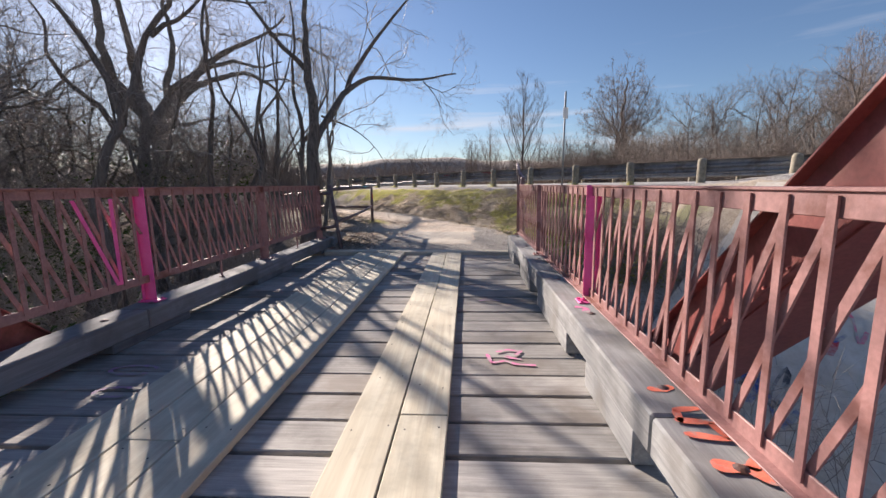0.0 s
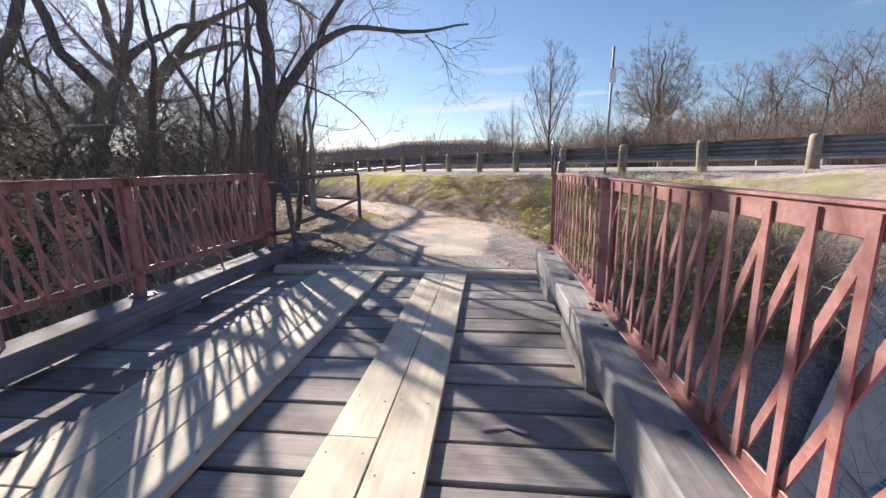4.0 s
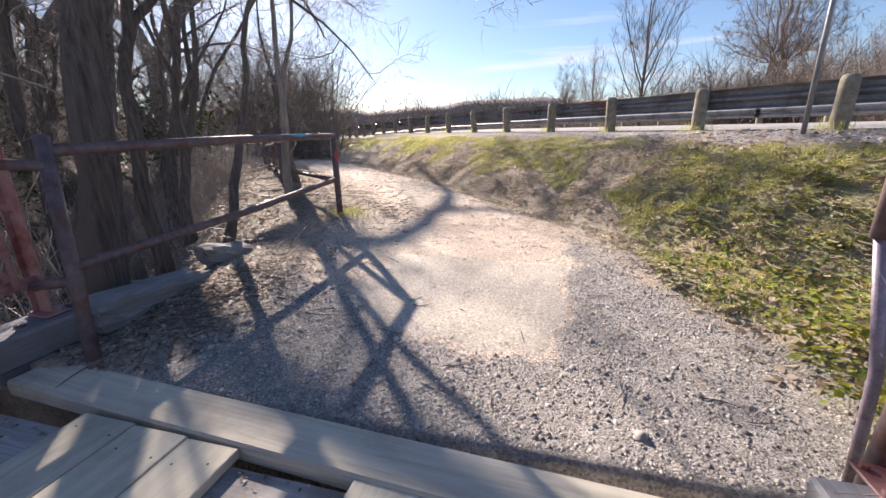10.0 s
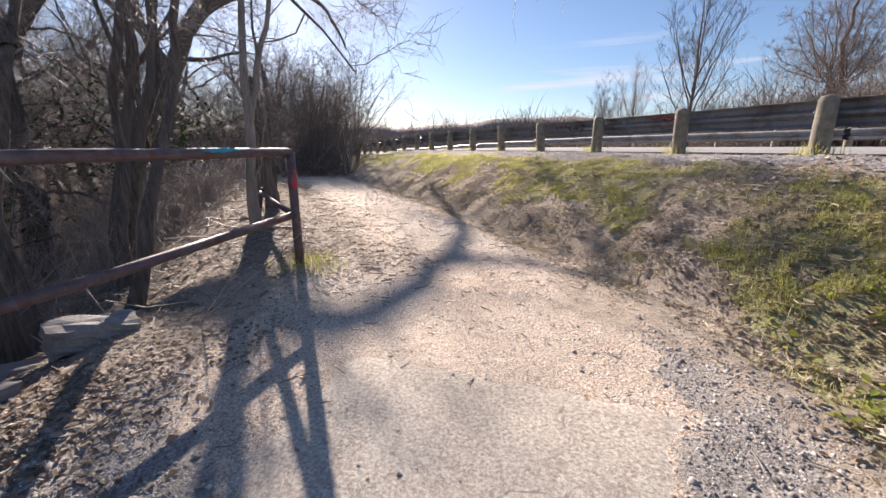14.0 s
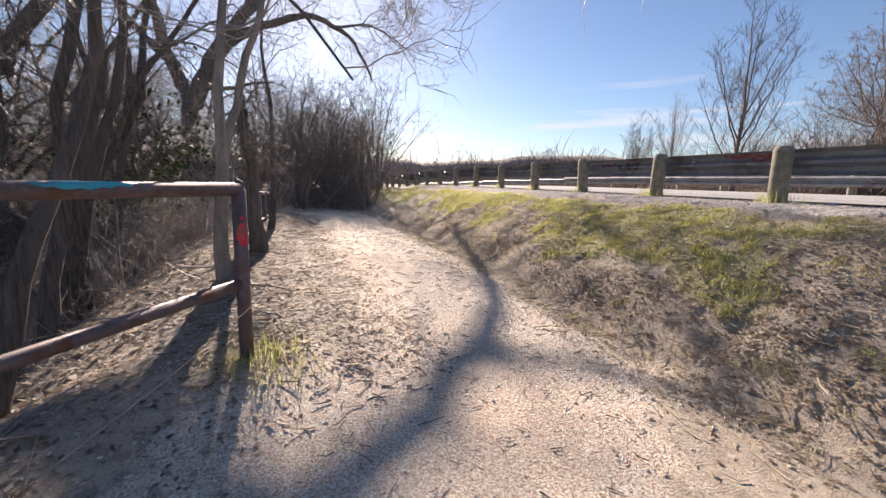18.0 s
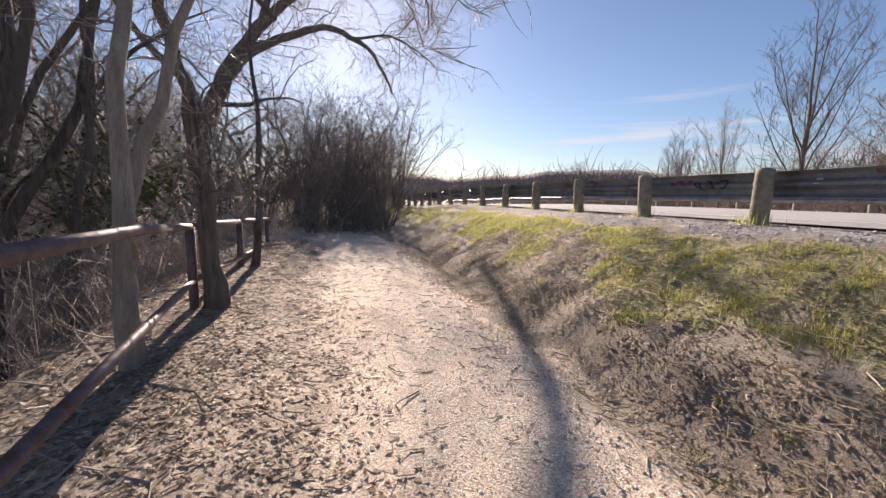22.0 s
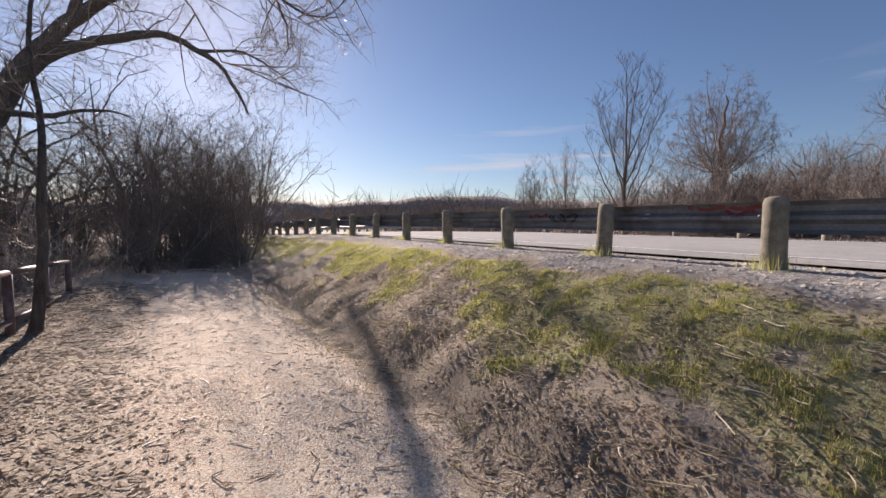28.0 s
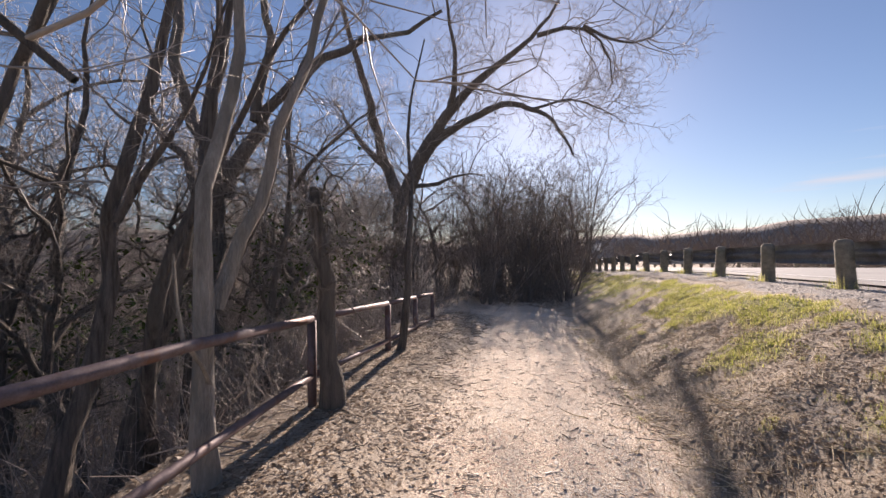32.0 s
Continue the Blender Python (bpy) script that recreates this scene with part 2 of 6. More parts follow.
def part(name, bm, material, parent, label="", smooth=False, m=None):
    me = bpy.data.meshes.new(name)
    bm.to_mesh(me)
    bm.free()
    me.materials.append(material)
    if smooth:
        me.polygons.foreach_set("use_smooth", [True] * len(me.polygons))
    return piece(name, me, parent, m, label)


def box_bm(x0, x1, y0, y1, z0, z1, bevel=0.006, bm=None):
    own = bm is None
    bm = bm or bmesh.new()
    r = bmesh.ops.create_cube(bm, size=1.0)
    for v in r["verts"]:
        v.co = Vector(((x0 + x1) / 2 + v.co.x * (x1 - x0), (y0 + y1) / 2 + v.co.y * (y1 - y0), (z0 + z1) / 2 + v.co.z * (z1 - z0)))
    if bevel:
        es = {e for v in r["verts"] for e in v.link_edges}
        bmesh.ops.bevel(bm, geom=list(es), offset=bevel, segments=1, affect='EDGES')
    return bm


def tube(pts, radii, sides, V, F, cap=False):
    """Appends a tapered tube along pts to the lists V (arrays) and F."""
    pts = np.asarray(pts, float)
    k = len(pts)
    tan = np.empty_like(pts)
    tan[1:-1] = pts[2:] - pts[:-2]
    tan[0], tan[-1] = pts[1] - pts[0], pts[-1] - pts[-2]
    tan /= np.sqrt((tan * tan).sum(1))[:, None] + 1e-9
    mean = tan.mean(0)
    ref = np.array([1.0, 0, 0]) if abs(mean[0]) < 0.6 * np.linalg.norm(mean) else np.array([0, 1.0, 0])
    a = np.cross(tan, ref)
    a /= np.sqrt((a * a).sum(1))[:, None] + 1e-9
    b = np.cross(tan, a)
    ang = np.arange(sides) * (2 * math.pi / sides)
    r = np.asarray(radii, float)[:, None, None]
    ring = pts[:, None] + r * (np.cos(ang)[None, :, None] * a[:, None] + np.sin(ang)[None, :, None] * b[:, None])
    base = sum(len(v) for v in V) if not hasattr(V, "count_") else V.count_
    V.append(ring.reshape(-1, 3))
    for i in range(k - 1):
        o = base + i * sides
        for j in range(sides):
            j2 = (j + 1) % sides
            F.append((o + j, o + j2, o + sides + j2, o + sides + j))
    if cap:
        F.append(tuple(base + j for j in range(sides))[::-1])
        F.append(tuple(base + (k - 1) * sides + j for j in range(sides)))


def spike(pts, radii, V, F):
    """A three-sided twig along pts that ends in a point."""
    base = V.count_
    tube(pts[:-1], radii[:-1], 3, V, F)
    V.append(np.asarray(pts[-1], float)[None])
    o, tip = base + (len(pts) - 2) * 3, base + (len(pts) - 1) * 3
    for j in range(3):
        F.append((o + j, o + (j + 1) % 3, tip))


class Bag(list):
    """A list of vertex arrays that knows how many vertices it holds."""
    count_ = 0

    def append(self, v):
        list.append(self, v)
        self.count_ += len(v)


def tube_mesh(name, pts, radii, sides, mat, cap=True, smooth=True):
    V, F = Bag(), []
    tube(pts, radii, sides, V, F, cap)
    return mesh_of(name, np.concatenate(V), F, mat, smooth)


def smooth01(x, a, b):
    t = np.clip((x - a) / (b - a), 0, 1)
    return t * t * (3 - 2 * t)


def fbm(x, y, s, octaves=4):
    """Cheap smooth random relief, about -1 to 1."""
    r = np.random.RandomState(7)
    out, amp = 0, 1.0
    for _ in range(octaves):
        p = r.uniform(0, 6.28, 6)
        k = r.uniform(0.8, 1.25, 6)
        out = out + amp * (np.sin(x * s * k[0] + p[0] + 1.3 * np.sin(y * s * k[1] + p[1])) * np.cos(y * s * k[2] + p[2] + 1.1 * np.sin(x * s * k[3] + p[3])))
        s, amp = s * 2.1, amp * 0.5
    return out / 1.6


# ---------------------------------------------------------------- ground
RD = np.array([2.43, 6.93])                       # a guardrail post
RU = np.array([-0.6601, 0.7512])                  # along the road
RN = np.array([-0.7512, -0.6601])                 # from the road to the path


def road_sa(x, y):
    s = (x - RD[0]) * RN[0] + (y - RD[1]) * RN[1]
    a = (x - RD[0]) * RU[0] + (y - RD[1]) * RU[1]
    return s, a


def left_of_fence(x, y):
    d1 = -2.85 - x
    d2 = (x + 2.72) * -0.72 + (y - 3.83) * -0.69
    return np.minimum(d1, d2)


def road_z(a):
    return 1.26 - 0.022 * np.clip(a - 14, 0, 60)


def height(x, y, rough=True):
    s, a = road_sa(x, y)
    zp = np.clip(-0.03 + 0.055 * y, -0.03, 0.36) - 0.02 * np.clip(y - 9, 0, 30)
    top = road_z(a)
    f = np.interp(s, [0.3, 1.2, 1.6, 1.87, 2.35, 2.75, 3.0, 3.3, 3.8], [1, 0.82, 0.66, 0.52, 0.27, 0.09, -0.05, -0.06, 0])
    z = zp + f * (top - zp)
    # far side of the road and the flat beyond
    far = np.interp(s, [-60, -14, -9.2, -8.6, -0.4], [-0.3, -0.2, -0.05, 0, 0])
    z = np.where(s < -0.2, top + far - 0.02, z)
    z = z - 0.10 * np.exp(-((s - 3.1) / 0.35) ** 2) * smooth01(y, 3, 6)
    # wooded bank left of the fence
    dl = left_of_fence(x, y)
    z = z + 0.12 * smooth01(dl, -1.0, -0.15) * smooth01(y, 2.8, 3.8)
    z = z - 1.9 * smooth01(dl, 0.1, 4.6) - 0.5 * smooth01(dl, 4, 14)
    # creek bed under the bridge; the road keeps its bank
    cut = smooth01(y, 0.35, -7.0) * smooth01(s, 0.6, 7.5)
    inside = (x > -3.35) & (x < 1.35) & (y < 0.22)
    z = z - 3.6 * cut - np.where(inside, 0.75, 0.0)
    z = z - 0.5 * smooth01(y, 0.2, -1.2) * smooth01(x, -2.8, -3.6)
    z = z + 0.30 * smooth01(x, 1.3, 2.6) * smooth01(y, 3.2, 0.5) * smooth01(y, -2.5, 0.0)
    if rough:
        wild = smooth01(np.abs(s - 5.2), 1.0, 2.6) * (s > 0.5)
        z = z + 0.012 * fbm(x, y, 2.2) + 0.05 * wild * fbm(x + 9, y, 1.7) + 0.015 * wild * fbm(x, y + 5, 5.0)
        ditch = np.exp(-((s - 2.6) / 0.8) ** 2) * (y > 2)
        z = z + 0.006 * ditch * fbm(x + 6, y + 1, 11.0, 3) + 0.04 * ditch * fbm(x + 2, y + 7, 4.0)
    return z


def axis_points(lo, a, b, hi, fine, grow=1.22):
    mid = list(np.arange(a, b + 1e-6, fine))
    out, step, p = [], fine, b
    while p < hi:
        step *= grow
        p += step
        out.append(p)
    pre, step, p = [], fine, a
    while p > lo:
        step *= grow
        p -= step
        pre.append(p)
    return np.array(pre[::-1] + mid + out)


gx = axis_points(-900, -7.5, 5.0, 900, 0.10)
gy = axis_points(-900, -3.0, 12.0, 900, 0.10)
GX, GY = np.meshgrid(gx, gy)
GZ = height(GX, GY)
nx, ny = len(gx), len(gy)
idx = np.arange(nx * ny).reshape(ny, nx)
quads = np.stack([idx[:-1, :-1], idx[:-1, 1:], idx[1:, 1:], idx[1:, :-1]], -1).reshape(-1, 4)
gme = bpy.data.meshes.new("ground")
gme.from_pydata(np.stack([GX, GY, GZ], -1).reshape(-1, 3).tolist(), [], quads.tolist())
gme.polygons.foreach_set("use_smooth", [True] * len(gme.polygons))


def path_mask(x, y):
    """1 on the trodden gravel, 0 off it."""
    s, a = road_sa(x, y)
    dl = left_of_fence(x, y)
    e = 0.35 * fbm(x, y, 1.6) + 0.15 * fbm(x, y, 5.0)
    return smooth01(s + e - 0.9 * smooth01(y, 6.0, 3.6), 2.9, 3.7) * smooth01(-dl + e - 0.5 * smooth01(y, 4.0, 5.5), 0.05, 0.75) * smooth01(y + e, 17.5, 13.5)


def coarse_mask(x, y):
    """1 on the dark coarse gravel round the deck's end, 0 on the pale worn part."""
    ins = np.minimum(0.3 - x, y - 1.03 - 0.68 * np.clip(-0.7 - x, 0, 9)) + 0.12 * fbm(x, y, 6.0, 3) + 0.12 * fbm(x, y, 2.0, 2)
    return smooth01(ins, 0.10, -0.10) * smooth01(y, 5.5, 3.0)


def grass_mask(x, y):
    s, a = road_sa(x, y)
    patch = 0.42 + 0.95 * fbm(x + 3, y + 2, 1.9, 5) + 0.45 * fbm(x, y + 4, 0.7, 2)
    low = np.interp(a, [-3.2, -2.6, -1.8, -0.7, 0.3, 2.0, 8.0, 20.0], [4.15, 4.0, 3.4, 2.7, 2.45, 2.45, 2.2, 2.4])
    band = smooth01(s + 0.25 * fbm(x, y, 1.4), 0.85, 1.3) * smooth01(s + 0.3 * fbm(x, y, 1.3) + 0.2 * fbm(x + 4, y, 4.0, 3), low + 0.25, low - 0.3)
    trail = np.exp(-((a + 0.2 - 0.42 * np.clip(s - 1.5, 0, 9)) / 0.26) ** 2) * smooth01(s, 2.9, 2.2)
    patch = patch * (1 - 0.9 * trail) + 0.35 * smooth01(a, -0.3, -1.5)
    near = smooth01(a, -7.5, -5.5)
    return np.clip(band * patch * 1.5, 0, 1) * near


def shoulder_mask(x, y):
    """1 on the stony strip between the posts and the grass."""
    s, a = road_sa(x, y)
    return smooth01(s, -1.6, -1.0) * smooth01(s + 0.4 * fbm(x, y, 1.4) + 0.25 * smooth01(a, 5, 12), 1.15, 0.55)


zone = gme.color_attributes.new("zone", 'FLOAT_COLOR', 'POINT')
pm, gm_ = path_mask(GX, GY), grass_mask(GX, GY)
dl_ = smooth01(left_of_fence(GX, GY), -0.4, 1.0)
zone2 = gme.color_attributes.new("coarse", 'FLOAT_COLOR', 'POINT')
cm_ = coarse_mask(GX, GY)
s_, a_ = road_sa(GX, GY)
# Mask of a darker soil band along the ditch beside the path.
ditch_tone = np.exp(-((s_ - 2.85 + 0.25 * fbm(GX, GY, 1.8)) / 0.36) ** 2) * smooth01(a_, 0.2, 1.6) * (0.75 + 0.5 * fbm(GX + 5, GY, 3.0, 3))
zone2.data.foreach_set("color", np.stack([cm_, ditch_tone, cm_, np.ones_like(cm_)], -1).ravel().astype(np.float32))
zone.data.foreach_set("color", np.stack([pm, gm_, dl_, shoulder_mask(GX, GY)], -1).ravel().astype(np.float32))

gmat, n, l, b = nodes_of("ground_soil")
v = coords(n, l)
zn = n.new("ShaderNodeVertexColor")
zn.layer_name = "zone"
sep = n.new("ShaderNodeSeparateColor")
l.new(zn.outputs["Color"], sep.inputs[0])
big = noise_node(n, l, v, 1.1, 6, 0.6)
med = noise_node(n, l, v, 9.0, 6, 0.7)
fin = noise_node(n, l, v, 70.0, 5, 0.75)
vor = n.new("ShaderNodeTexVoronoi")
vor.inputs["Scale"].default_value = 85.0
l.new(v, vor.inputs["Vector"])
vor2 = n.new("ShaderNodeTexVoronoi")
vor2.inputs["Scale"].default_value = 34.0
l.new(v, vor2.inputs["Vector"])


def grey(c):
    g_ = n.new("ShaderNodeRGBToBW")
    l.new(c, g_.inputs[0])
    return g_.outputs[0]


cell, cell2 = grey(vor.outputs["Color"]), grey(vor2.outputs["Color"])
gravel = mixc(n, l, remap(n, l, big, 0.35, 0.65), (0.60, 0.485, 0.372), (0.70, 0.595, 0.478))
gravel = mixc(n, l, remap(n, l, med, 0.54, 0.74, 0, 0.6), gravel, (0.40, 0.35, 0.295))
gravel = mixc(n, l, 0.7, gravel, ramp(n, l, fin, (0.38, (0.10, 0.10, 0.10)), (0.62, (0.90, 0.90, 0.90))), 'OVERLAY')
gravel = mixc(n, l, 0.55, gravel, cell, 'SOFT_LIGHT')
litter = mixc(n, l, remap(n, l, med, 0.3, 0.7), (0.22, 0.175, 0.135), (0.40, 0.335, 0.265))
litter = mixc(n, l, 0.6, litter, cell2, 'SOFT_LIGHT')
litter = mixc(n, l, remap(n, l, fin, 0.48, 0.60, 0, 0.7), litter, (0.44, 0.385, 0.32))
litter = mixc(n, l, remap(n, l, fin, 0.46, 0.36, 0, 0.7), litter, (0.10, 0.078, 0.06))
soil = mixc(n, l, remap(n, l, med, 0.35, 0.65), (0.32, 0.25, 0.185), (0.55, 0.46, 0.355))
soil = mixc(n, l, remap(n, l, fin, 0.48, 0.60, 0, 0.6), soil, (0.56, 0.49, 0.40))
soil = mixc(n, l, remap(n, l, fin, 0.46, 0.36, 0, 0.45), soil, (0.12, 0.095, 0.072))
green = mixc(n, l, remap(n, l, fin, 0.3, 0.7), (0.20, 0.24, 0.05), (0.40, 0.41, 0.13))
jit = mathn(n, l, 'ADD', sep.outputs[0], mathn(n, l, 'MULTIPLY', mathn(n, l, 'SUBTRACT', med, 0.5), 0.9))
col = mixc(n, l, remap(n, l, sep.outputs[2], 0.2, 0.8), soil, litter)
zc = n.new("ShaderNodeVertexColor")
zc.layer_name = "coarse"
rubbly = mixc(n, l, remap(n, l, med, 0.35, 0.65), (0.26, 0.24, 0.215), (0.40, 0.37, 0.335))
rubbly = mixc(n, l, 0.75, rubbly, cell, 'SOFT_LIGHT')
zs = n.new("ShaderNodeSeparateColor")
l.new(zc.outputs["Color"], zs.inputs[0])
cj = mathn(n, l, 'ADD', zs.outputs[0], mathn(n, l, 'MULTIPLY', mathn(n, l, 'SUBTRACT', med, 0.5), 0.8))
gravel = mixc(n, l, remap(n, l, cj, 0.3, 0.7), gravel, rubbly)
col = mixc(n, l, remap(n, l, jit, 0.3, 0.6), col, gravel)
dj = mathn(n, l, 'ADD', zs.outputs[1], mathn(n, l, 'MULTIPLY', mathn(n, l, 'SUBTRACT', med, 0.5), 1.2))
ditch_soil = mixc(n, l, remap(n, l, fin, 0.35, 0.65), (0.115, 0.092, 0.072), (0.25, 0.21, 0.17))
col = mixc(n, l, remap(n, l, dj, 0.3, 0.8, 0, 0.7), col, ditch_soil)
stony = mixc(n, l, remap(n, l, med, 0.35, 0.65), (0.27, 0.25, 0.235), (0.42, 0.39, 0.36))
stony = mixc(n, l, 0.7, stony, cell2, 'SOFT_LIGHT')
sj = mathn(n, l, 'ADD', zn.outputs["Alpha"], mathn(n, l, 'MULTIPLY', mathn(n, l, 'SUBTRACT', med, 0.5), 0.9))
col = mixc(n, l, remap(n, l, sj, 0.35, 0.6), col, stony)
gj = mathn(n, l, 'ADD', sep.outputs[1], mathn(n, l, 'MULTIPLY', mathn(n, l, 'SUBTRACT', med, 0.5), 1.0))
col = mixc(n, l, remap(n, l, gj, 0.35, 0.7, 0, 0.55), col, green)
l.new(col, b.inputs["Base Color"])
b.inputs["Roughness"].default_value = 0.95
hh = mathn(n, l, 'ADD', mathn(n, l, 'MULTIPLY', vor.outputs["Distance"], -0.25), mathn(n, l, 'ADD', fin, mathn(n, l, 'MULTIPLY', med, 1.2)))
bump(n, l, b, hh, 0.8, 0.015)
gme.materials.append(gmat)
ground = new("ground", gme)
tagged(ground, "trodden gravel path between leaf litter and a grassy bank", "ground", kind="structure")


def gz(x, y):
    return float(height(np.float64(x), np.float64(y)))


# ---------------------------------------------------------------- road
def road_pt(a, s):
    return RD[0] + RU[0] * a + RN[0] * s, RD[1] + RU[1] * a + RN[1] * s


RA = np.concatenate([np.arange(-60, 30, 1.5), np.arange(30, 160, 6)])
V, F = [], []
for a in RA:
    for s in (-0.75, -0.85, -4.5, -8.2, -8.3):
        x, y = road_pt(a, s)
        V.append((x, y, road_z(a) + (0.012 if s in (-0.75, -8.3) else 0.045 + (0.05 if s == -4.5 else 0.0))))
for i in range(len(RA) - 1):
    for j in range(4):
        o = i * 5 + j
        F.append((o, o + 5, o + 6, o + 1))
road = new("road", mesh_of("road", V, F, M_road))
tagged(road, "pale worn asphalt road behind the guardrail", "road", kind="structure")
for s0, nm in ((-1.15, "edge_line"), (-7.9, "edge_line")):
    V, F = [], []
    for i, a in enumerate(RA):
        for d in (0, -0.11):
            x, y = road_pt(a, s0 + d)
            V.append((x, y, road_z(a) + 0.050 + 0.05 * (1 - abs(s0 + 4.5) / 3.65)))
        if i:
            F.append((2 * i - 2, 2 * i, 2 * i + 1, 2 * i - 1))
    piece(nm, mesh_of(nm, V, F, M_white), road)

# ---------------------------------------------------------------- guardrails
PITCH = 1.87


def post_mesh(h=1.15, r=0.105):
    V, F = Bag(), []
    z = [-0.5, 0.0, 0.35, h - 0.52, h - 0.47, h - 0.455]
    tube([(0.006 * math.sin(3 * q), 0.006 * math.cos(2 * q), q) for q in z], [r * 1.02, r, r * 0.985, r * 0.97, r * 0.82, r * 0.4], 14, V, F, True)
    return mesh_of("post", np.concatenate(V), F, M_gpost, True)


POST = post_mesh()
WPROF = [(0.0, 0.155), (0.035, 0.150), (0.078, 0.115), (0.080, 0.060), (0.020, 0.018), (0.020, -0.018), (0.080, -0.060), (0.078, -0.115), (0.035, -0.150), (0.0, -0.155)]


def beam_mesh(length, name="rail"):
    V, F = [], []
    for sx_ in (-length / 2, length / 2):
        for side in (0, 1):
            for d, zz in WPROF:
                V.append((sx_, d + 0.004 * side, zz))
    k = len(WPROF)
    for i in range(k - 1):
        F.append((i, i + 1, 2 * k + i + 1, 2 * k + i))
        F.append((k + i, 3 * k + i, 3 * k + i + 1, k + i + 1))
    for i in (0, k - 1):
        F.append((i, 2 * k + i, 3 * k + i, k + i))
    return mesh_of(name, V, F, M_galv)


def bolt_mesh():
    V, F = Bag(), []
    tube([(0, 0, 0), (0, 0.012, 0), (0, 0.016, 0)], [0.018, 0.018, 0.008], 8, V, F, True)
    return mesh_of("bolt", np.concatenate(V), F, M_galv)


BEAM2, BOLT = beam_mesh(2 * PITCH + 0.15), bolt_mesh()
ROAD_ANG = math.degrees(math.atan2(RU[1], RU[0]))
near_rail = thing("guardrail", "weathered steel W-beam guardrail on round timber posts along the road", "guardrail")
random.seed(5)
for k in range(-13, 26):
    x, y = road_pt(k * PITCH, 0)
    zt = float(road_z(k * PITCH)) + 0.69
    piece("post", POST, near_rail, pose(x, y, zt - 0.695, random.uniform(-2.5, 2.5), random.uniform(-2.5, 2.5), random.uniform(0, 360)))
    bx, by = road_pt(k * PITCH, -0.10)
    if k % 2 == 0:
        bx, by = road_pt((k + 1) * PITCH, -0.115 - 0.004 * (k % 4 > 1))
        za, zb_ = float(road_z(k * PITCH)), float(road_z((k + 2) * PITCH))
        piece("rail", BEAM2, near_rail, pose(bx, by, (za + zb_) / 2 + 0.49, 0, -math.degrees(math.atan2(zb_ - za, 2 * PITCH)), ROAD_ANG + 180))
    if -5 <= k < 7:
        bx, by = road_pt((k + 0.09) * PITCH, -0.105)
        piece("bolt", BOLT, near_rail, pose(bx, by, zt - 0.185, 0, 0, ROAD_ANG))
far_rail = thing("guardrail", "steel guardrail on short posts along the far edge of the road", "guardrail")
for k in range(-8, 26):
    x, y = road_pt(k * PITCH, -9.0)
    z0 = float(road_z(k * PITCH))
    piece("post", POST, far_rail, pose(x, y, z0 - 0.08, 0, 0, 40 * k))
    if k % 2 == 0:
        bx, by = road_pt((k + 1) * PITCH, -8.88)
        piece("rail", BEAM2, far_rail, pose(bx, by, z0 + 0.43, 0, 0, ROAD_ANG))


def on_rail(pts, w, mat, name="rail_mark"):
    """A painted line on the path side of the rail; pts are (along the road, height from the rail's middle)."""
    zs = [q[1] for q in WPROF][::-1]
    ds = [q[0] for q in WPROF][::-1]
    V, F = [], []
    for i, (a, h) in enumerate(pts):
        a2, h2 = pts[min(i + 1, len(pts) - 1)]
        a1, h1 = pts[max(i - 1, 0)]
        da, dh = a2 - a1, h2 - h1
        ln = math.hypot(da, dh) + 1e-6
        for sg in (-1, 1):
            aa, hh_ = a - sg * dh / ln * w, h + sg * da / ln * w
            x, y = road_pt(aa, -0.115 - float(np.interp(hh_, zs, ds)) + 0.006)
            V.append((x, y, float(road_z(aa)) + 0.49 + hh_))
        if i:
            F.append((2 * i - 2, 2 * i - 1, 2 * i + 1, 2 * i))
    piece(name, mesh_of(name, V, F, mat), near_rail)


M_redmark = plain("faded_red_mark", (0.30, 0.05, 0.05), (0.22, 0.07, 0.07), 9.0, 0.6, stain=(0.2, 0.2, 0.21), stain_scale=8.0)
a0 = 2.35 * PITCH
for j in range(3):
    on_rail([(a0 + 0.19 * j + 0.08 * math.cos(q * 0.55), 0.02 + 0.055 * math.sin(q * 0.55 + j)) for q in range(10)], 0.012, M_black)
on_rail([(2.62 * PITCH + 0.05 * q, 0.05 + 0.03 * math.sin(q * 1.7)) for q in range(9)], 0.022, M_redmark)
on_rail([(1.05 * PITCH + 0.05 * q, 0.105 + 0.012 * math.sin(q * 0.9)) for q in range(17)], 0.02, M_redmark)
on_rail([(1.12 * PITCH + 0.05 * q, 0.05 + 0.03 * math.sin(q * 1.3)) for q in range(7)], 0.02, M_redmark)
on_rail([(1.72 * PITCH, 0.03), (1.72 * PITCH + 0.065, 0.03)], 0.032, M_white, "sticker")

# ---------------------------------------------------------------- bridge
# deck planks lie across; the longitudinal running boards top out at z = 0
bridge = thing("footbridge", "old timber-decked iron bridge with rust-red railings", "bridge", kind="structure")
Y_END, Y_BACK = 0.0, -17.0
stringer = wood("stringer_wood", (0.10, 0.09, 0.08), (0.2, 0.18, 0.16), 1)
for i, x in enumerate((-2.9, -2.1, -1.2, -0.3, 0.13, 0.24, 0.6, 1.0)):
    piece("stringer", mesh_of("stringer", *(lambda bm: ([v.co[:] for v in bm.verts], [[q.index for q in f.verts] for f in bm.faces]))(box_bm(x - 0.06, x + 0.06, Y_BACK, 0.0, -0.45, -0.125, 0)), stringer), bridge)


def end_beam():
    bm = box_bm(-2.0, 2.0, -0.135, 0.135, -0.09, 0.012, 0.012)
    return part("end_beam", bm, M_beam, bridge, "pale squared timber across the deck's end", m=pose(-0.93, 0.16, 0, 0, 0, -3.3))


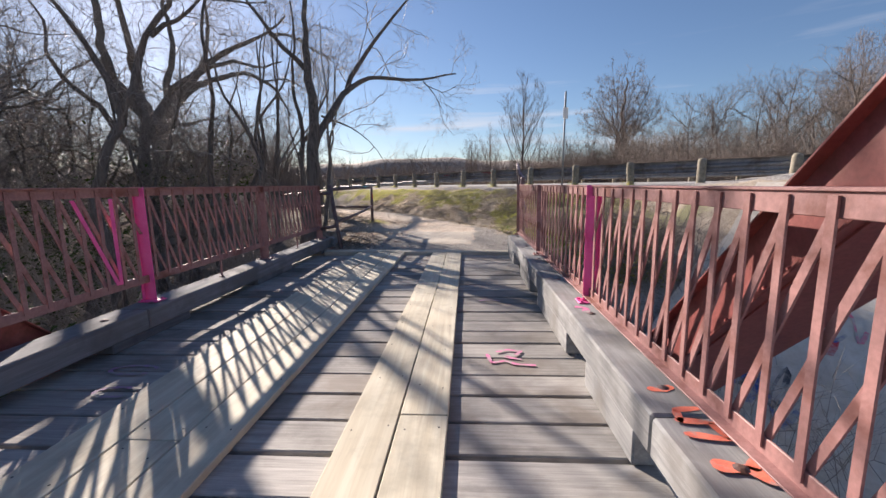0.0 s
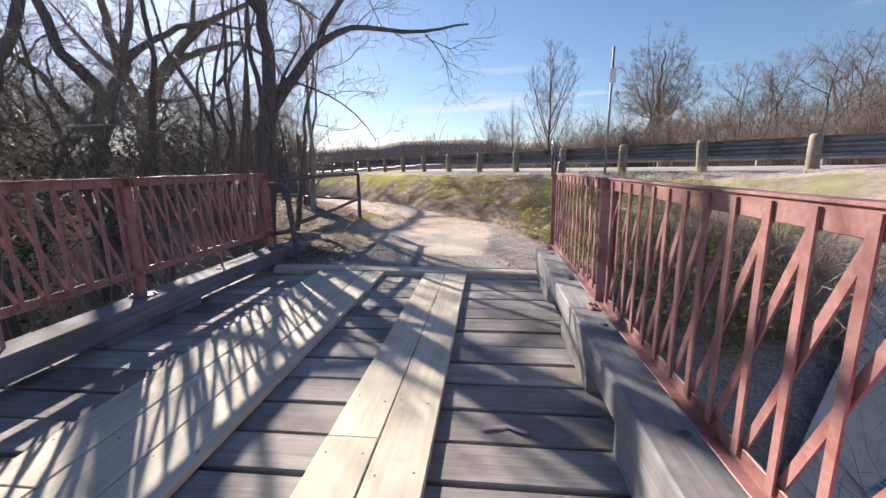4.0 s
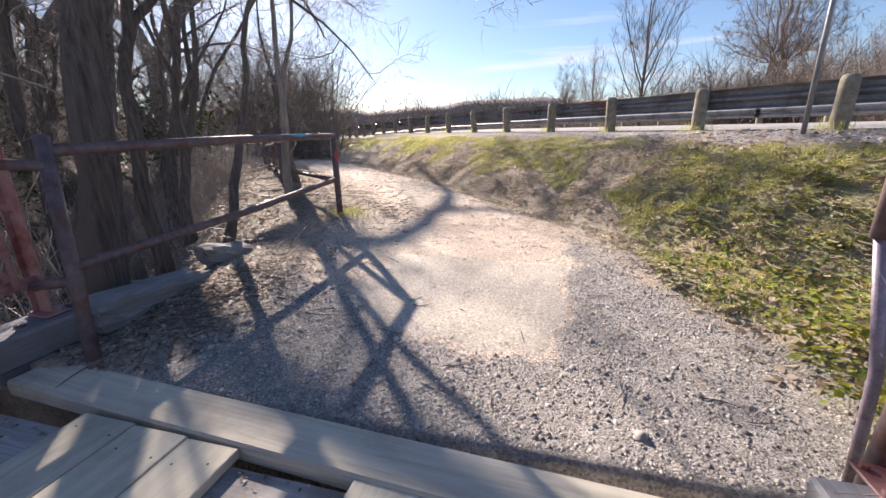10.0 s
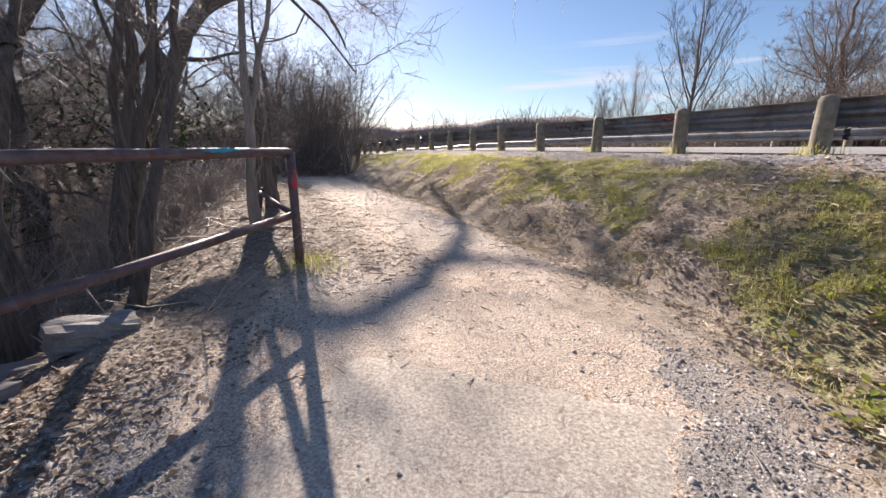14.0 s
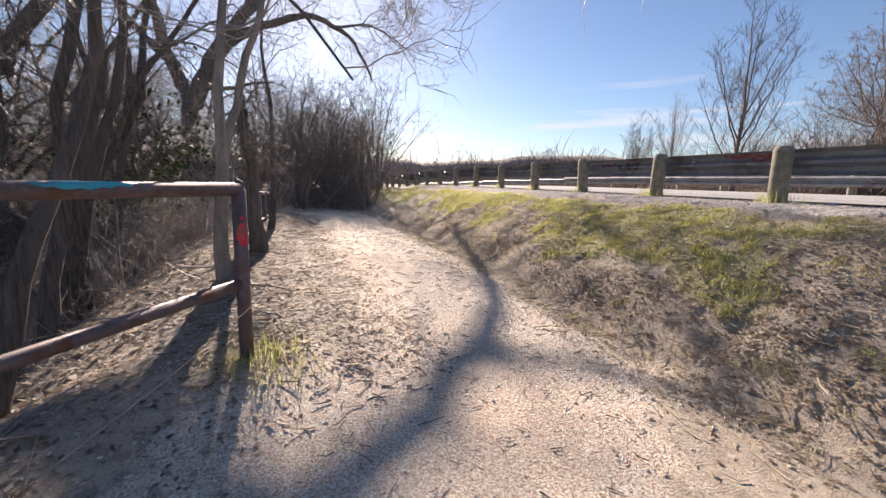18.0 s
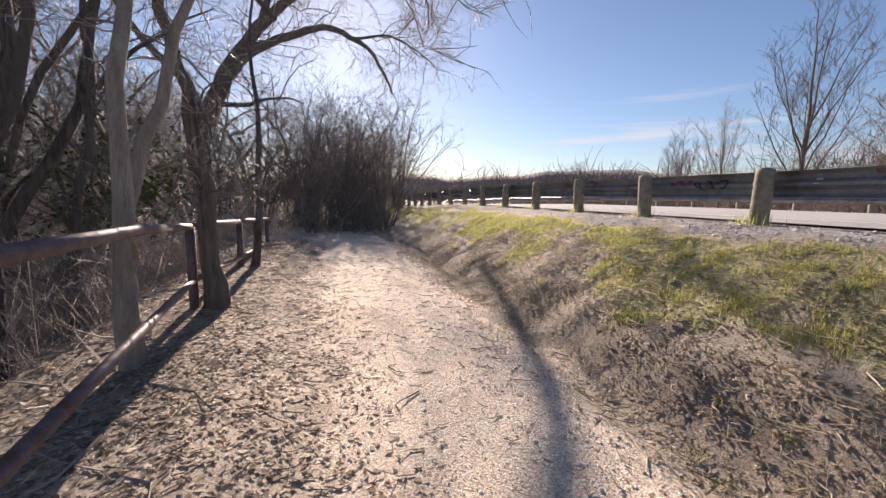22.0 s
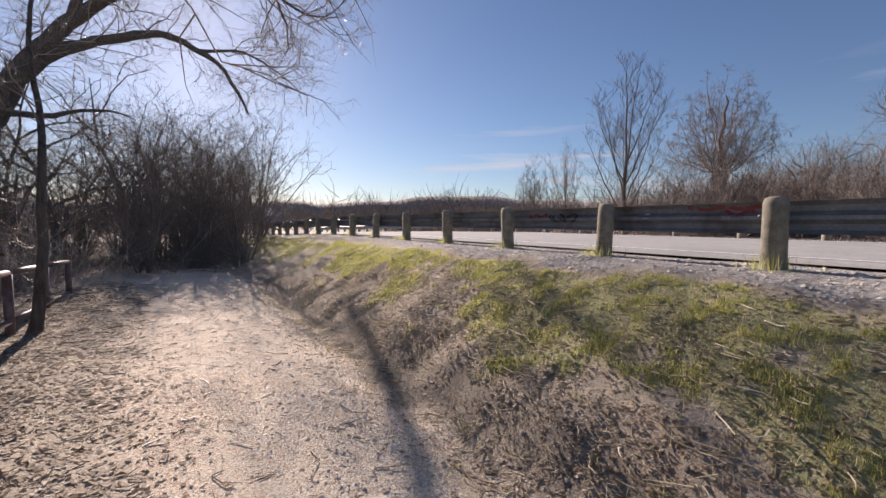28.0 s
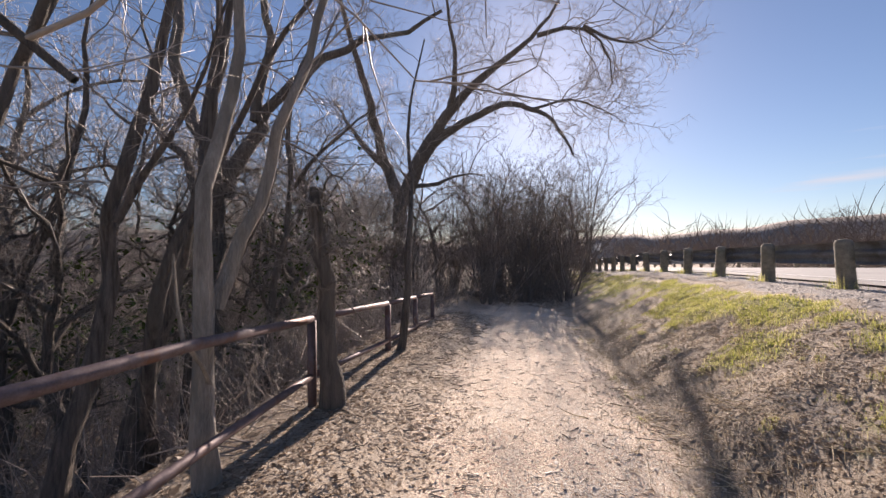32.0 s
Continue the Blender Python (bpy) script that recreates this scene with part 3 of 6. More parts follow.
end_beam()
for side, x0 in (("abutment", -3.2),):
    bm = box_bm(-3.2, 1.35, 0.32, 0.62, -2.6, -0.11, 0.01)
    part(side, bm, M_conc, bridge)

# longitudinal running boards
RUN_X = [(-0.298, -0.002), (-0.598, -0.302), (-1.483, -1.187), (-1.822, -1.488), (-2.165, -1.827)]
random.seed(11)
RUN_JOINTS = {0: [-6.05, -9.7, -13.5], 1: [-3.6, -7.9, -12.0], 2: [-4.9, -9.2, -13.0], 3: [-2.4, -6.35, -10.9], 4: [-4.1, -8.4, -12.6]}
for i, (x0, x1) in enumerate(RUN_X):
    ends = [-0.0 - 0.03 * (x0 + 0.3)] + RUN_JOINTS[i] + [Y_BACK]
    for y1, y0 in zip(ends, ends[1:]):
        dz = random.uniform(-0.003, 0.003)
        bm = box_bm(x0 + 0.002, x1 - 0.002, y0 + 0.003, y1 - 0.003, -0.05, dz, 0.005)
        bd = part("board", bm, M_runner, bridge)
        k = 0
        for yy in np.arange(y1 - 0.12, max(y0 + 0.1, -9.0), -0.62):
            for xx in (x0 + 0.06, x1 - 0.06):
                V, F = Bag(), []
                xj, yj = xx + random.uniform(-0.02, 0.02), yy + random.uniform(-0.04, 0.04)
                tube([(xj, yj, dz - 0.004), (xj, yj, dz + 0.0015)], [0.007, 0.006], 6, V, F, True)
                piece("nail", mesh_of("nail", np.concatenate(V), F, M_black), bd)
# cross planks
y, j = -0.02, 0
random.seed(3)
while y > Y_BACK:
    w = random.choice([0.285, 0.29, 0.292, 0.30])
    g = random.choice([0.012, 0.018, 0.026, 0.040])
    top = -0.054 + random.uniform(-0.006, 0.003)
    xe = 1.06 + random.uniform(-0.04, 0.02)
    bm = box_bm(-3.2, xe, -w / 2, w / 2, -0.07, 0, 0.007)
    for vv in bm.verts:
        vv.co.z += 0.003 * math.sin(vv.co.x * 2 + j)
    part("plank", bm, M_deck, bridge, m=pose(0, y - w / 2, top, random.uniform(-0.5, 0.5), 0, random.uniform(-0.15, 0.15)))
    y -= w + g
    j += 1

# curbs on blocks
def curb(x0, x1, z1, ends, blocks, label, mat):
    c = thing("curb", label, "timber curb", kind="structure", at=((x0 + x1) / 2, ends[0][0], -0.05))
    for y1, y0 in ends:
        bm = box_bm(x0, x1, y0 + 0.004, y1 - 0.004, z1 - 0.20, z1 + random.uniform(-0.004, 0.004), 0.012)
        for vv in bm.verts:
            vv.co.x += 0.006 * math.sin(vv.co.y * 3.1)
        tb = part("timber", bm, mat, c)
        for yy in np.arange(y1 - 0.35, max(y0, -9.2), -1.21):
            V, F = Bag(), []
            xm = (x0 + x1) / 2 + 0.02
            tube([(xm, yy, z1 - 0.01), (xm, yy, z1 + 0.006), (xm, yy, z1 + 0.014)], [0.03, 0.03, 0.012], 8, V, F, True)
            piece("bolt", mesh_of("bolt", np.concatenate(V), F, M_pipe), tb)
    for y1, y0 in blocks:
        bm = box_bm(x0 + 0.005, x1 - 0.02, y0, y1, -0.054, z1 - 0.2, 0.01)
        part("block", bm, mat, c)
    return c


random.seed(8)
curb(0.945, 1.225, 0.345, [(0.06, -2.37), (-2.37, -6.6), (-6.6, -11.0), (-11.0, Y_BACK)],
     [(0.05, -1.05), (-1.95, -2.95), (-3.55, -5.0), (-5.55, -6.4), (-7.4, -8.5), (-9.5, -10.6)], "weathered grey curb timber on blocks with bolt heads", M_curb)
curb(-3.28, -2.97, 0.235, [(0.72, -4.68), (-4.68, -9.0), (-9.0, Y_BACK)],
     [(0.70, 0.15), (-1.35, -2.56), (-4.08, -5.1), (-6.0, -7.0), (-7.9, -9.1)], "dark slate-grey curb timber on blocks, its shade in the colour", M_slate_shade)


# railings
def bar_mesh(p, q, wx, wy, mat, name="baluster"):
    """A flat bar from p to q, wx across the rail, wy along it."""
    p, q = np.array(p, float), np.array(q, float)
    V = []
    for c in (p, q):
        for dx, dy in ((-1, -1), (1, -1), (1, 1), (-1, 1)):
            V.append(c + np.array([dx * wx / 2, dy * wy / 2, 0]))
    return mesh_of(name, V, [(0, 1, 5, 4), (1, 2, 6, 5), (2, 3, 7, 6), (3, 0, 4, 7), (3, 2, 1, 0), (4, 5, 6, 7)], mat)


def railing(x, posts, zt, zb, out, pink_at, foot, label):
    """Posts at the given y's; flat top rail, angle bottom rail, upright and slanting bars between."""
    r = thing("railing", label, "railing", at=(x, posts[0], foot))
    top0, top1 = zt - 0.085, zt
    for i, y in enumerate(posts):
        mat = M_pink if i == pink_at else M_red
        wide = 0.055
        bm = box_bm(*sorted((x - wide * out, x + 0.062 * out)), y - 0.012, y - 0.002, foot + 0.01, top1 + 0.006, 0.003)
        box_bm(*sorted((x + 0.062 * out, x + 0.072 * out)), y - 0.045, y + 0.045, foot + 0.01, top1 + 0.003, 0.002, bm)
        po = part("post", bm, mat, r, "bright pink spray-painted post" if i == pink_at else "")
        bm = box_bm(x - 0.10, x + 0.10, y - 0.075, y + 0.075, foot, foot + 0.012, 0.003)
        part("base_plate", bm, mat, po)
        for dx, dy in ((-0.075, -0.05), (-0.075, 0.05), (0.07, 0.05)):
            V, F = Bag(), []
            tube([(x + dx, y + dy, foot + 0.01), (x + dx, y + dy, foot + 0.026)], [0.014, 0.013], 6, V, F, True)
            piece("bolt", mesh_of("bolt", np.concatenate(V), F, mat), po)
    for i, (ya, yb) in enumerate(zip(posts, posts[1:])):
        bm = box_bm(x - 0.006, x + 0.006, yb, ya, top0, top1, 0.003)
        box_bm(x - 0.03 + 0.012, x + 0.05, yb, ya, top1 - 0.008, top1 + 0.004, 0.002, bm)
        part("top_rail", bm, M_red, r)
        bm = box_bm(x - 0.006, x + 0.006, yb, ya, zb - 0.03, zb + 0.04, 0.003)
        box_bm(x - 0.055, x + 0.006, yb, ya, zb - 0.036, zb - 0.028, 0.002, bm)
        part("bottom_rail", bm, M_red, r)
        nb = round((ya - yb) / 0.185)
        ys = [ya - 0.02 - (ya - yb - 0.04) * (k + 0.62) / nb for k in range(nb)]
        up = bar_mesh((0, 0, zb), (0, 0, top1 - 0.02), 0.009, 0.034, M_red)
        sl = bar_mesh((0, 0, zb), (0, -2 * (ya - yb) / nb, top1 - 0.02), 0.009, 0.036, M_red)
        for k, yy in enumerate(ys):
            piece("baluster", up, r, pose(x - 0.012 * out, yy, 0))
            if k < nb - 2:
                piece("slanted_baluster", sl, r, pose(x + 0.008 * out, yy, 0))
            elif k == nb - 2:
                piece("slanted_baluster", bar_mesh((0, 0, zb), (0, yb - yy + 0.03, zb + (top1 - zb) * 0.55), 0.009, 0.034, M_red), r, pose(x + 0.008 * out, yy, 0))
        piece("slanted_baluster", bar_mesh((0, ya - ys[0] - 0.03, zb + (top1 - zb) * 0.5), (0, -(ya - yb) / nb, top1 - 0.02), 0.009, 0.034, M_red), r, pose(x + 0.008 * out, ys[0], 0))
        ym = (ya + yb) / 2
        part("prop", box_bm(x - 0.008, x + 0.008, ym - 0.012, ym + 0.012, foot - 0.01, zb - 0.03, 0), M_red, r)
    return r


railing(1.18, [0.05, -2.36, -4.80, -8.65, -11.1, -13.5], 1.355, 0.435, 1, 2, 0.348, "rust-red welded steel railing with slanted balusters and one pink post")
left_rail = railing(-3.15, [0.56, -1.95, -4.40, -8.4, -10.9, -13.4], 1.40, 0.475, -1, 2, 0.238, "rust-red welded steel railing in shade with one pink post")
for ya, yb in ((-4.77, -4.77), (-4.80, -5.14)):
    piece("painted_bar", bar_mesh((0, ya, 0.50), (0, yb, 1.30), 0.006, 0.038, M_pink), left_rail, pose(-3.1285, 0, 0), "pink spray-painted baluster")
# pink and orange marks
M_pinkmark = plain("faded_pink_spray", (0.70, 0.16, 0.36), (0.62, 0.22, 0.38), 16.0, 0.7, stain=(0.36, 0.345, 0.33), stain_scale=14.0, cut=(0.46, 0.62))


def stroke(name, pts, w, mat, parent, z):
    """A sprayed line of uneven width through pts, laid on a level top."""
    fine = []
    for p, q in zip(pts, pts[1:]):
        for i in range(6):
            fine.append((p[0] + (q[0] - p[0]) * i / 6, p[1] + (q[1] - p[1]) * i / 6))
    fine.append(pts[-1])
    V, F = [], []
    for i, (x, y) in enumerate(fine):
        a, b = fine[max(i - 1, 0)], fine[min(i + 1, len(fine) - 1)]
        dx, dy = b[0] - a[0], b[1] - a[1]
        ln = math.hypot(dx, dy) + 1e-6
        ww = w * (0.9 + 0.2 * math.sin(i * 0.8)) * (0.55 if i in (0, len(fine) - 1) else 1.0)
        V += [(x - dy / ln * ww, y + dx / ln * ww, z), (x + dy / ln * ww, y - dx / ln * ww, z)]
        if i:
            F.append((2 * i - 2, 2 * i, 2 * i + 1, 2 * i - 1))
    return piece(name, mesh_of(name, V, F, mat), parent)


def loop(x, y, rx, ry, n_=9, a0=0.4, sweep=5.2):
    return [(x + rx * math.cos(a0 + sweep * i / n_), y + ry * math.sin(a0 + sweep * i / n_)) for i in range(n_ + 1)]


Z_C = 0.3515
for pts, w in (([(1.02, -6.36), (1.10, -6.38), (1.15, -6.33)], 0.022), ([(1.05, -6.56), (1.19, -6.54)], 0.020), ([(1.02, -6.64), (1.18, -6.66)], 0.022), ([(1.06, -6.56), (1.04, -6.66)], 0.018),
               ([(1.01, -6.74), (1.18, -6.78)], 0.022), ([(1.16, -6.66), (1.17, -6.78)], 0.018), ([(1.01, -6.93), (1.12, -6.95), (1.20, -7.02)], 0.034), ([(1.14, -6.96), (1.19, -6.89)], 0.022)):
    stroke("paint_mark", pts, w, M_orange, bridge, Z_C)
for pts in ([(0.36, -4.98), (0.46, -4.93), (0.58, -4.96), (0.52, -5.04), (0.42, -5.08), (0.56, -5.13)], [(0.30, -5.20), (0.42, -5.16), (0.50, -5.22), (0.66, -5.24)], [(0.28, -5.02), (0.31, -5.2)]):
    stroke("paint_mark", pts, 0.017, M_pinkmark, bridge, -0.0465)
for pts in (loop(-2.55, -5.4, 0.20, 0.08), loop(-2.4, -5.75, 0.16, 0.07, 9, 1.0, 4.6), [(0.25, -3.4), (0.4, -3.36), (0.52, -3.42)]):
    stroke("paint_mark", pts, 0.016, M_lilac, bridge, -0.0465)
for pts in ([(1.02, -4.95), (1.10, -5.0), (1.07, -5.12)],):
    stroke("paint_mark", pts, 0.03, M_pinkmark, bridge, Z_C)


# truss end posts: built-up inclined members that rise back over the deck
def end_post(x, w, base, rise, length):
    t = thing("truss_end_post", "dark red riveted inclined truss end post", "bridge truss", group="truss end posts", at=(x, base[0], base[1]))
    ang = math.degrees(math.atan2(rise[1], rise[0]))
    mm = pose(x, base[0], base[1], ang - 180, 0, 0)
    def pm(bm, name, label=""):
        return part(name, bm, M_truss, t, label, m=mm)
    # local y runs down the member
    def bx(*a):
        return box_bm(*a)
    pm(bx(-w / 2, w / 2, -length, 0.5, -0.16, -0.148, 0.002), "cover_plate")
    for sgn in (-1, 1):
        xs = sorted((sgn * (w / 2 - 0.02), sgn * (w / 2 - 0.008)))
        web = pm(bx(xs[0], xs[1], -length, 0.5, -0.148, 0.15, 0.002), "web")
        for zz in (-0.145, 0.15):
            fx = sorted((sgn * (w / 2 - 0.02), sgn * (w / 2 + 0.05)))
            pm(bx(fx[0], fx[1], -length, 0.5, zz - 0.006, zz + 0.006, 0.002), "flange")
        V, F = Bag(), []
        tube([(0, 0, 0), (sgn * 0.015, 0, 0)], [0.014, 0.008], 6, V, F, True)
        rv = mesh_of("rivet", np.concatenate(V), F, M_truss)
        for q in np.arange(-length, 0.4, 0.17):
            piece("rivet", rv, t, mm @ Matrix.Translation((sgn * (w / 2 - 0.009), q, -0.10)))
    for q in np.arange(-length, 0.3, 0.55):
        pm(bx(-w / 2 + 0.01, w / 2 - 0.01, q, q + 0.16, 0.145, 0.153, 0.002), "batten_plate")
    return t


end_post(1.66, 0.40, (-5.25, -0.12), (-1.0, 0.95), 6.0)
end_post(-3.62, 0.40, (-5.1, -0.15), (-1.0, 0.95), 6.0)

# ---------------------------------------------------------------- pipe gate and fence
def pipe(name, pts, r, parent, mat=None, label="", sides=12):
    return piece(name, tube_mesh(name, pts, [r] * len(pts), sides, mat or M_pipe), parent, None, label)


gate = thing("pipe_barrier", "weathered brown steel pipe barrier with turquoise paint", "pipe barrier", at=(-2.62, 0.42, gz(-2.62, 0.42)))
CT, CF = (-2.72, 3.83, 1.335), (-2.72, 3.83, 0.1)
pipe("post", [(-2.60, 0.40, -0.3), (-2.905, 0.655, 1.40)], 0.042, gate)
corner = pipe("corner_post", [CF, CT], 0.041, gate)
pipe("top_rail", [(-2.895, 0.65, 1.31), (-2.80, 2.2, 1.335), CT], 0.038, gate)
pipe("lower_rail", [(-2.76, 0.54, 0.60), (-2.75, 2.2, 0.66), (-2.72, 3.80, 0.77)], 0.035, gate)
def paint_patch(name, p, q, r, mid, half, mat, label, seed):
    """An uneven patch of paint that covers part of a pipe's round."""
    rnd = random.Random(seed)
    p, q = np.array(p), np.array(q)
    ax = unit(q - p)
    u = unit(np.cross(ax, [0.31, 0.2, 0.93]))
    w = np.cross(ax, u)
    V, F = [], []
    k, m_ = 15, 7
    for i in range(k):
        t = i / (k - 1)
        hw = half * math.sin(math.pi * min(max(t, 0.04), 0.96)) ** 0.5 * rnd.uniform(0.65, 1.1)
        md = mid + rnd.uniform(-0.15, 0.15)
        for j in range(m_):
            an = md + hw * (2 * j / (m_ - 1) - 1)
            V.append(p + (q - p) * t + (u * math.cos(an) + w * math.sin(an)) * r)
        if i:
            for j in range(m_ - 1):
                o = (i - 1) * m_ + j
                F.append((o, o + 1, o + m_ + 1, o + m_))
    return piece(name, mesh_of(name, V, F, mat, True), gate, None, label)


def unit(v):
    return v / (np.linalg.norm(v) + 1e-9)


def facing(p, q, d):
    """The angle round a pipe at which it faces d."""
    ax = unit(np.array(q) - np.array(p))
    u = unit(np.cross(ax, [0.31, 0.2, 0.93]))
    return math.atan2(float(np.dot(np.cross(ax, u), d)), float(np.dot(u, d)))


for (p, q), d, hw, r_, m_, lb in ((((-2.762, 2.86, 1.3375), (-2.745, 3.25, 1.336)), (0.75, -0.3, 0.6), 0.6, 0.0395, M_turq, "turquoise painted patch"),
                                  (((-2.72, 3.83, 1.0), (-2.72, 3.83, 1.14)), (0.9, -0.3, 0), 0.95, 0.0425, M_redspot, "red spray-painted spot"),
                                  (((-2.72, 3.83, 1.155), (-2.72, 3.83, 1.18)), (0.9, -0.3, 0), 0.35, 0.0425, M_redspot, "red spray-painted spot")):
    paint_patch("paint_patch", p, q, r_, facing(p, q, d), hw, m_, lb, 3)
pipe("stub", [(-2.86, 0.62, 1.22), (-3.10, 0.52, 1.24)], 0.035, gate)
pipe("stub", [(-2.74, 0.52, 0.52), (-3.10, 0.50, 0.46)], 0.035, gate)

fence = thing("pipe_fence", "rusty two-rail steel pipe fence beside the path", "fence", at=(-5.2, 6.05, gz(-5.2, 6.05)))
FP = [(-5.19, 6.03), (-6.52, 7.60), (-7.62, 8.80), (-8.6, 9.9)]
prev = np.array([-2.72, 3.83, 1.352])
prevl = np.array([-2.72, 3.83, 0.75])
for i, (x, y) in enumerate(FP):
    z = gz(x, y)
    hz = (1.21, 1.13, 1.06, 1.0)[i]
    pipe("post", [(x, y, z - 0.25), (x, y, hz - 0.01)], 0.042, fence)
    top, low = np.array([x, y, hz]), np.array([x, y, hz - 0.52])
    pipe("top_rail", [tuple(prev), tuple((prev + top) / 2 + [0, 0, 0.03 if i == 0 else 0.005]), tuple(top)], 0.033, fence)
    pipe("lower_rail", [tuple(prevl), tuple((prevl + low) / 2), tuple(low)], 0.030, fence)
    prev, prevl = top, low

# broken barrier at the other side of the deck's end
wreck = thing("broken_pipe_gate", "bent and broken steel pipe gate post, faded lilac paint", "pipe barrier", at=(1.20, 0.16, gz(1.2, 0.4)))
M_purple = plain("faded_lilac_pipe", (0.24, 0.20, 0.26), (0.36, 0.31, 0.38), 10.0, 0.45, 0.3, 0.3, 0.003, (0.14, 0.09, 0.09), 5.0)
pipe("post", [(1.15, 0.15, -0.3), (1.20, 0.15, 0.65), (1.25, 0.15, 1.47), (1.252, 0.15, 1.505)], 0.042, wreck)
pipe("bent_rail", [(1.33, 0.45, 0.0), (1.31, 0.45, 0.5), (1.21, 0.45, 1.02)], 0.021, wreck, M_purple, "bent faded lilac pipe")
pipe("bent_rail", [(1.205, 0.45, 1.0), (1.21, 0.45, 1.25), (1.235, 0.45, 1.63)], 0.026, wreck)
pipe("bent_rail", [(1.21, 0.47, 1.30), (1.29, 0.47, 1.1), (1.36, 0.46, 0.85), (1.38, 0.45, 0.45)], 0.02, wreck, M_purple, "bent faded lilac pipe")
pipe("brace", [(1.18, 0.45, 1.80), (1.225, 0.44, 1.61), (1.30, 0.22, 1.46)], 0.019, wreck, M_purple, "bent faded lilac pipe")
pipe("brace", [(1.175, 0.46, 1.79), (1.185, 0.46, 1.3)], 0.014, wreck)

# sign pole by the road
sign = thing("sign_pole", "leaning galvanised sign pole with a small white plate", "sign pole", at=(3.2, 5.3, gz(3.2, 5.3)))
pipe("pole", [(3.19, 5.3, gz(3.2, 5.3) - 0.3), (3.235, 5.3, 4.2)], 0.03, sign, M_galv)
part("sign_plate", box_bm(-0.08, 0.08, -0.006, 0.006, -0.17, 0.17, 0.003), M_white, sign, "small white sign plate", m=pose(3.235, 5.262, 3.55, 0, 0, 8))

# broken timber and concrete at the edge of the path
def rubble(name, x, y, z, sx_, sy_, sz_, turn, tilt, mat, label, seed):
    rnd = np.random.RandomState(seed)
    bm = bmesh.new()
    bmesh.ops.create_cube(bm, size=1.0)
    bmesh.ops.subdivide_edges(bm, edges=bm.edges[:], cuts=4, use_grid_fill=True)
    for vv in bm.verts:
        vv.co = Vector((vv.co.x * sx_, vv.co.y * sy_, vv.co.z * sz_)) + Vector(rnd.normal(0, 0.012, 3))
    me = bpy.data.meshes.new(name)
    bm.to_mesh(me)
    bm.free()
    me.materials.append(mat)
    ob = new(name, me)
    ob.matrix_basis = pose(x, y, z, tilt, 4, turn)
    return tagged(ob, label, "rubble")


M_chunk = plain("weathered_rubble", (0.24, 0.23, 0.215), (0.36, 0.34, 0.315), 6.0, 0.95, 0.0, 0.6, 0.01, (0.18, 0.16, 0.13), 3.0)
rubble("broken_timber", -3.12, 1.25, gz(-3.12, 1.25) + 0.06, 0.26, 1.15, 0.20, 8, -6, M_curb, "broken grey curb timber lying past the deck's end", 3)
rubble("concrete_chunk", -3.42, 2.42, gz(-3.42, 2.42) + 0.06, 0.30, 0.50, 0.17, -22, -8, M_chunk, "grey concrete chunk at the edge of the bank", 4)
rubble("broken_timber", -3.75, 1.9, gz(-3.75, 1.9) + 0.02, 0.16, 1.3, 0.14, -20, -4, M_curb, "grey weathered timber lying on the bank", 5)

# road sign far down the road
far_sign = thing("road_sign", "small white road sign on a post far down the road", "road sign", at=(-24.7, 42.5, gz(-24.7, 42.5)))
pipe("post", [(-24.7, 42.5, gz(-24.7, 42.5) - 0.2), (-24.7, 42.5, 3.1)], 0.045, far_sign, M_galv)
part("plate", box_bm(-0.3, 0.3, -0.01, 0.01, -0.38, 0.38, 0.004), M_white, far_sign, "white sign plate", m=pose(-24.7, 42.42, 2.75, 0, 0, 30))

# ---------------------------------------------------------------- trees
def grow(rnd, start, d, length, segs, wob, lift):
    """A wandering line from start along d."""
    pts = [np.array(start, float)]
    d = unit(np.array(d, float))
    st = length / segs
    for _ in range(segs):
        d = unit(d + wob * rnd.normal(size=3) + np.array([0, 0, lift]))
        pts.append(pts[-1] + d * st)
    return np.array(pts)


def sprout(rnd, line, r0, r1, n, length, level, deepest, V, F, P, t0=0.25):
    """Side shoots of a line, and theirs."""
    k = len(line)
    for i in range(n):
        t = t0 + (1 - t0) * (i + rnd.uniform(0, 1)) / n
        f = min(t * (k - 1), k - 1.001)
        j = int(f)
        p = line[j] + (line[j + 1] - line[j]) * (f - j)
        tan = unit(line[j + 1] - line[j])
        r = (r0 + (r1 - r0) * t)
        side = unit(np.cross(tan, rnd.normal(size=3)))
        ang = rnd.uniform(0.45, 1.05)
        d = tan * math.cos(ang) + side * math.sin(ang) + np.array([0, 0, P["up"]])
        ln = length * rnd.uniform(0.55, 1.15) * (1.15 - 0.55 * t)
        if p[2] < P.get("floor", -99):
            continue
        ra = min(r * 0.72, P["thick"] * ln) if level < deepest else min(r * 0.6, 0.004 + 0.004 * ln)
        ra = max(ra, P["rmin"])
        if level == deepest:
            sub = grow(rnd, p, d, ln, 2 if P.get("coarse") else 3, P["wob"] * 1.5, P["lift"])
            spike(sub, np.linspace(ra, ra * 0.3, len(sub)), V, F)
            continue
        sub = grow(rnd, p, d, ln, (6 if level == 1 else 4) - P.get("coarse", 0), P["wob"] * (1 + 0.25 * level), P["lift"])
        rr = np.linspace(ra, max(ra * 0.4, P["rmin"] * 0.6), len(sub))
        tube(sub, rr, (6 if level == 1 else 4) if not P.get("coarse") else 3, V, F)
        if level < deepest:
            sprout(rnd, sub, ra, ra * 0.4, P["n"][level], length * P["fall"], level + 1, deepest, V, F, P)


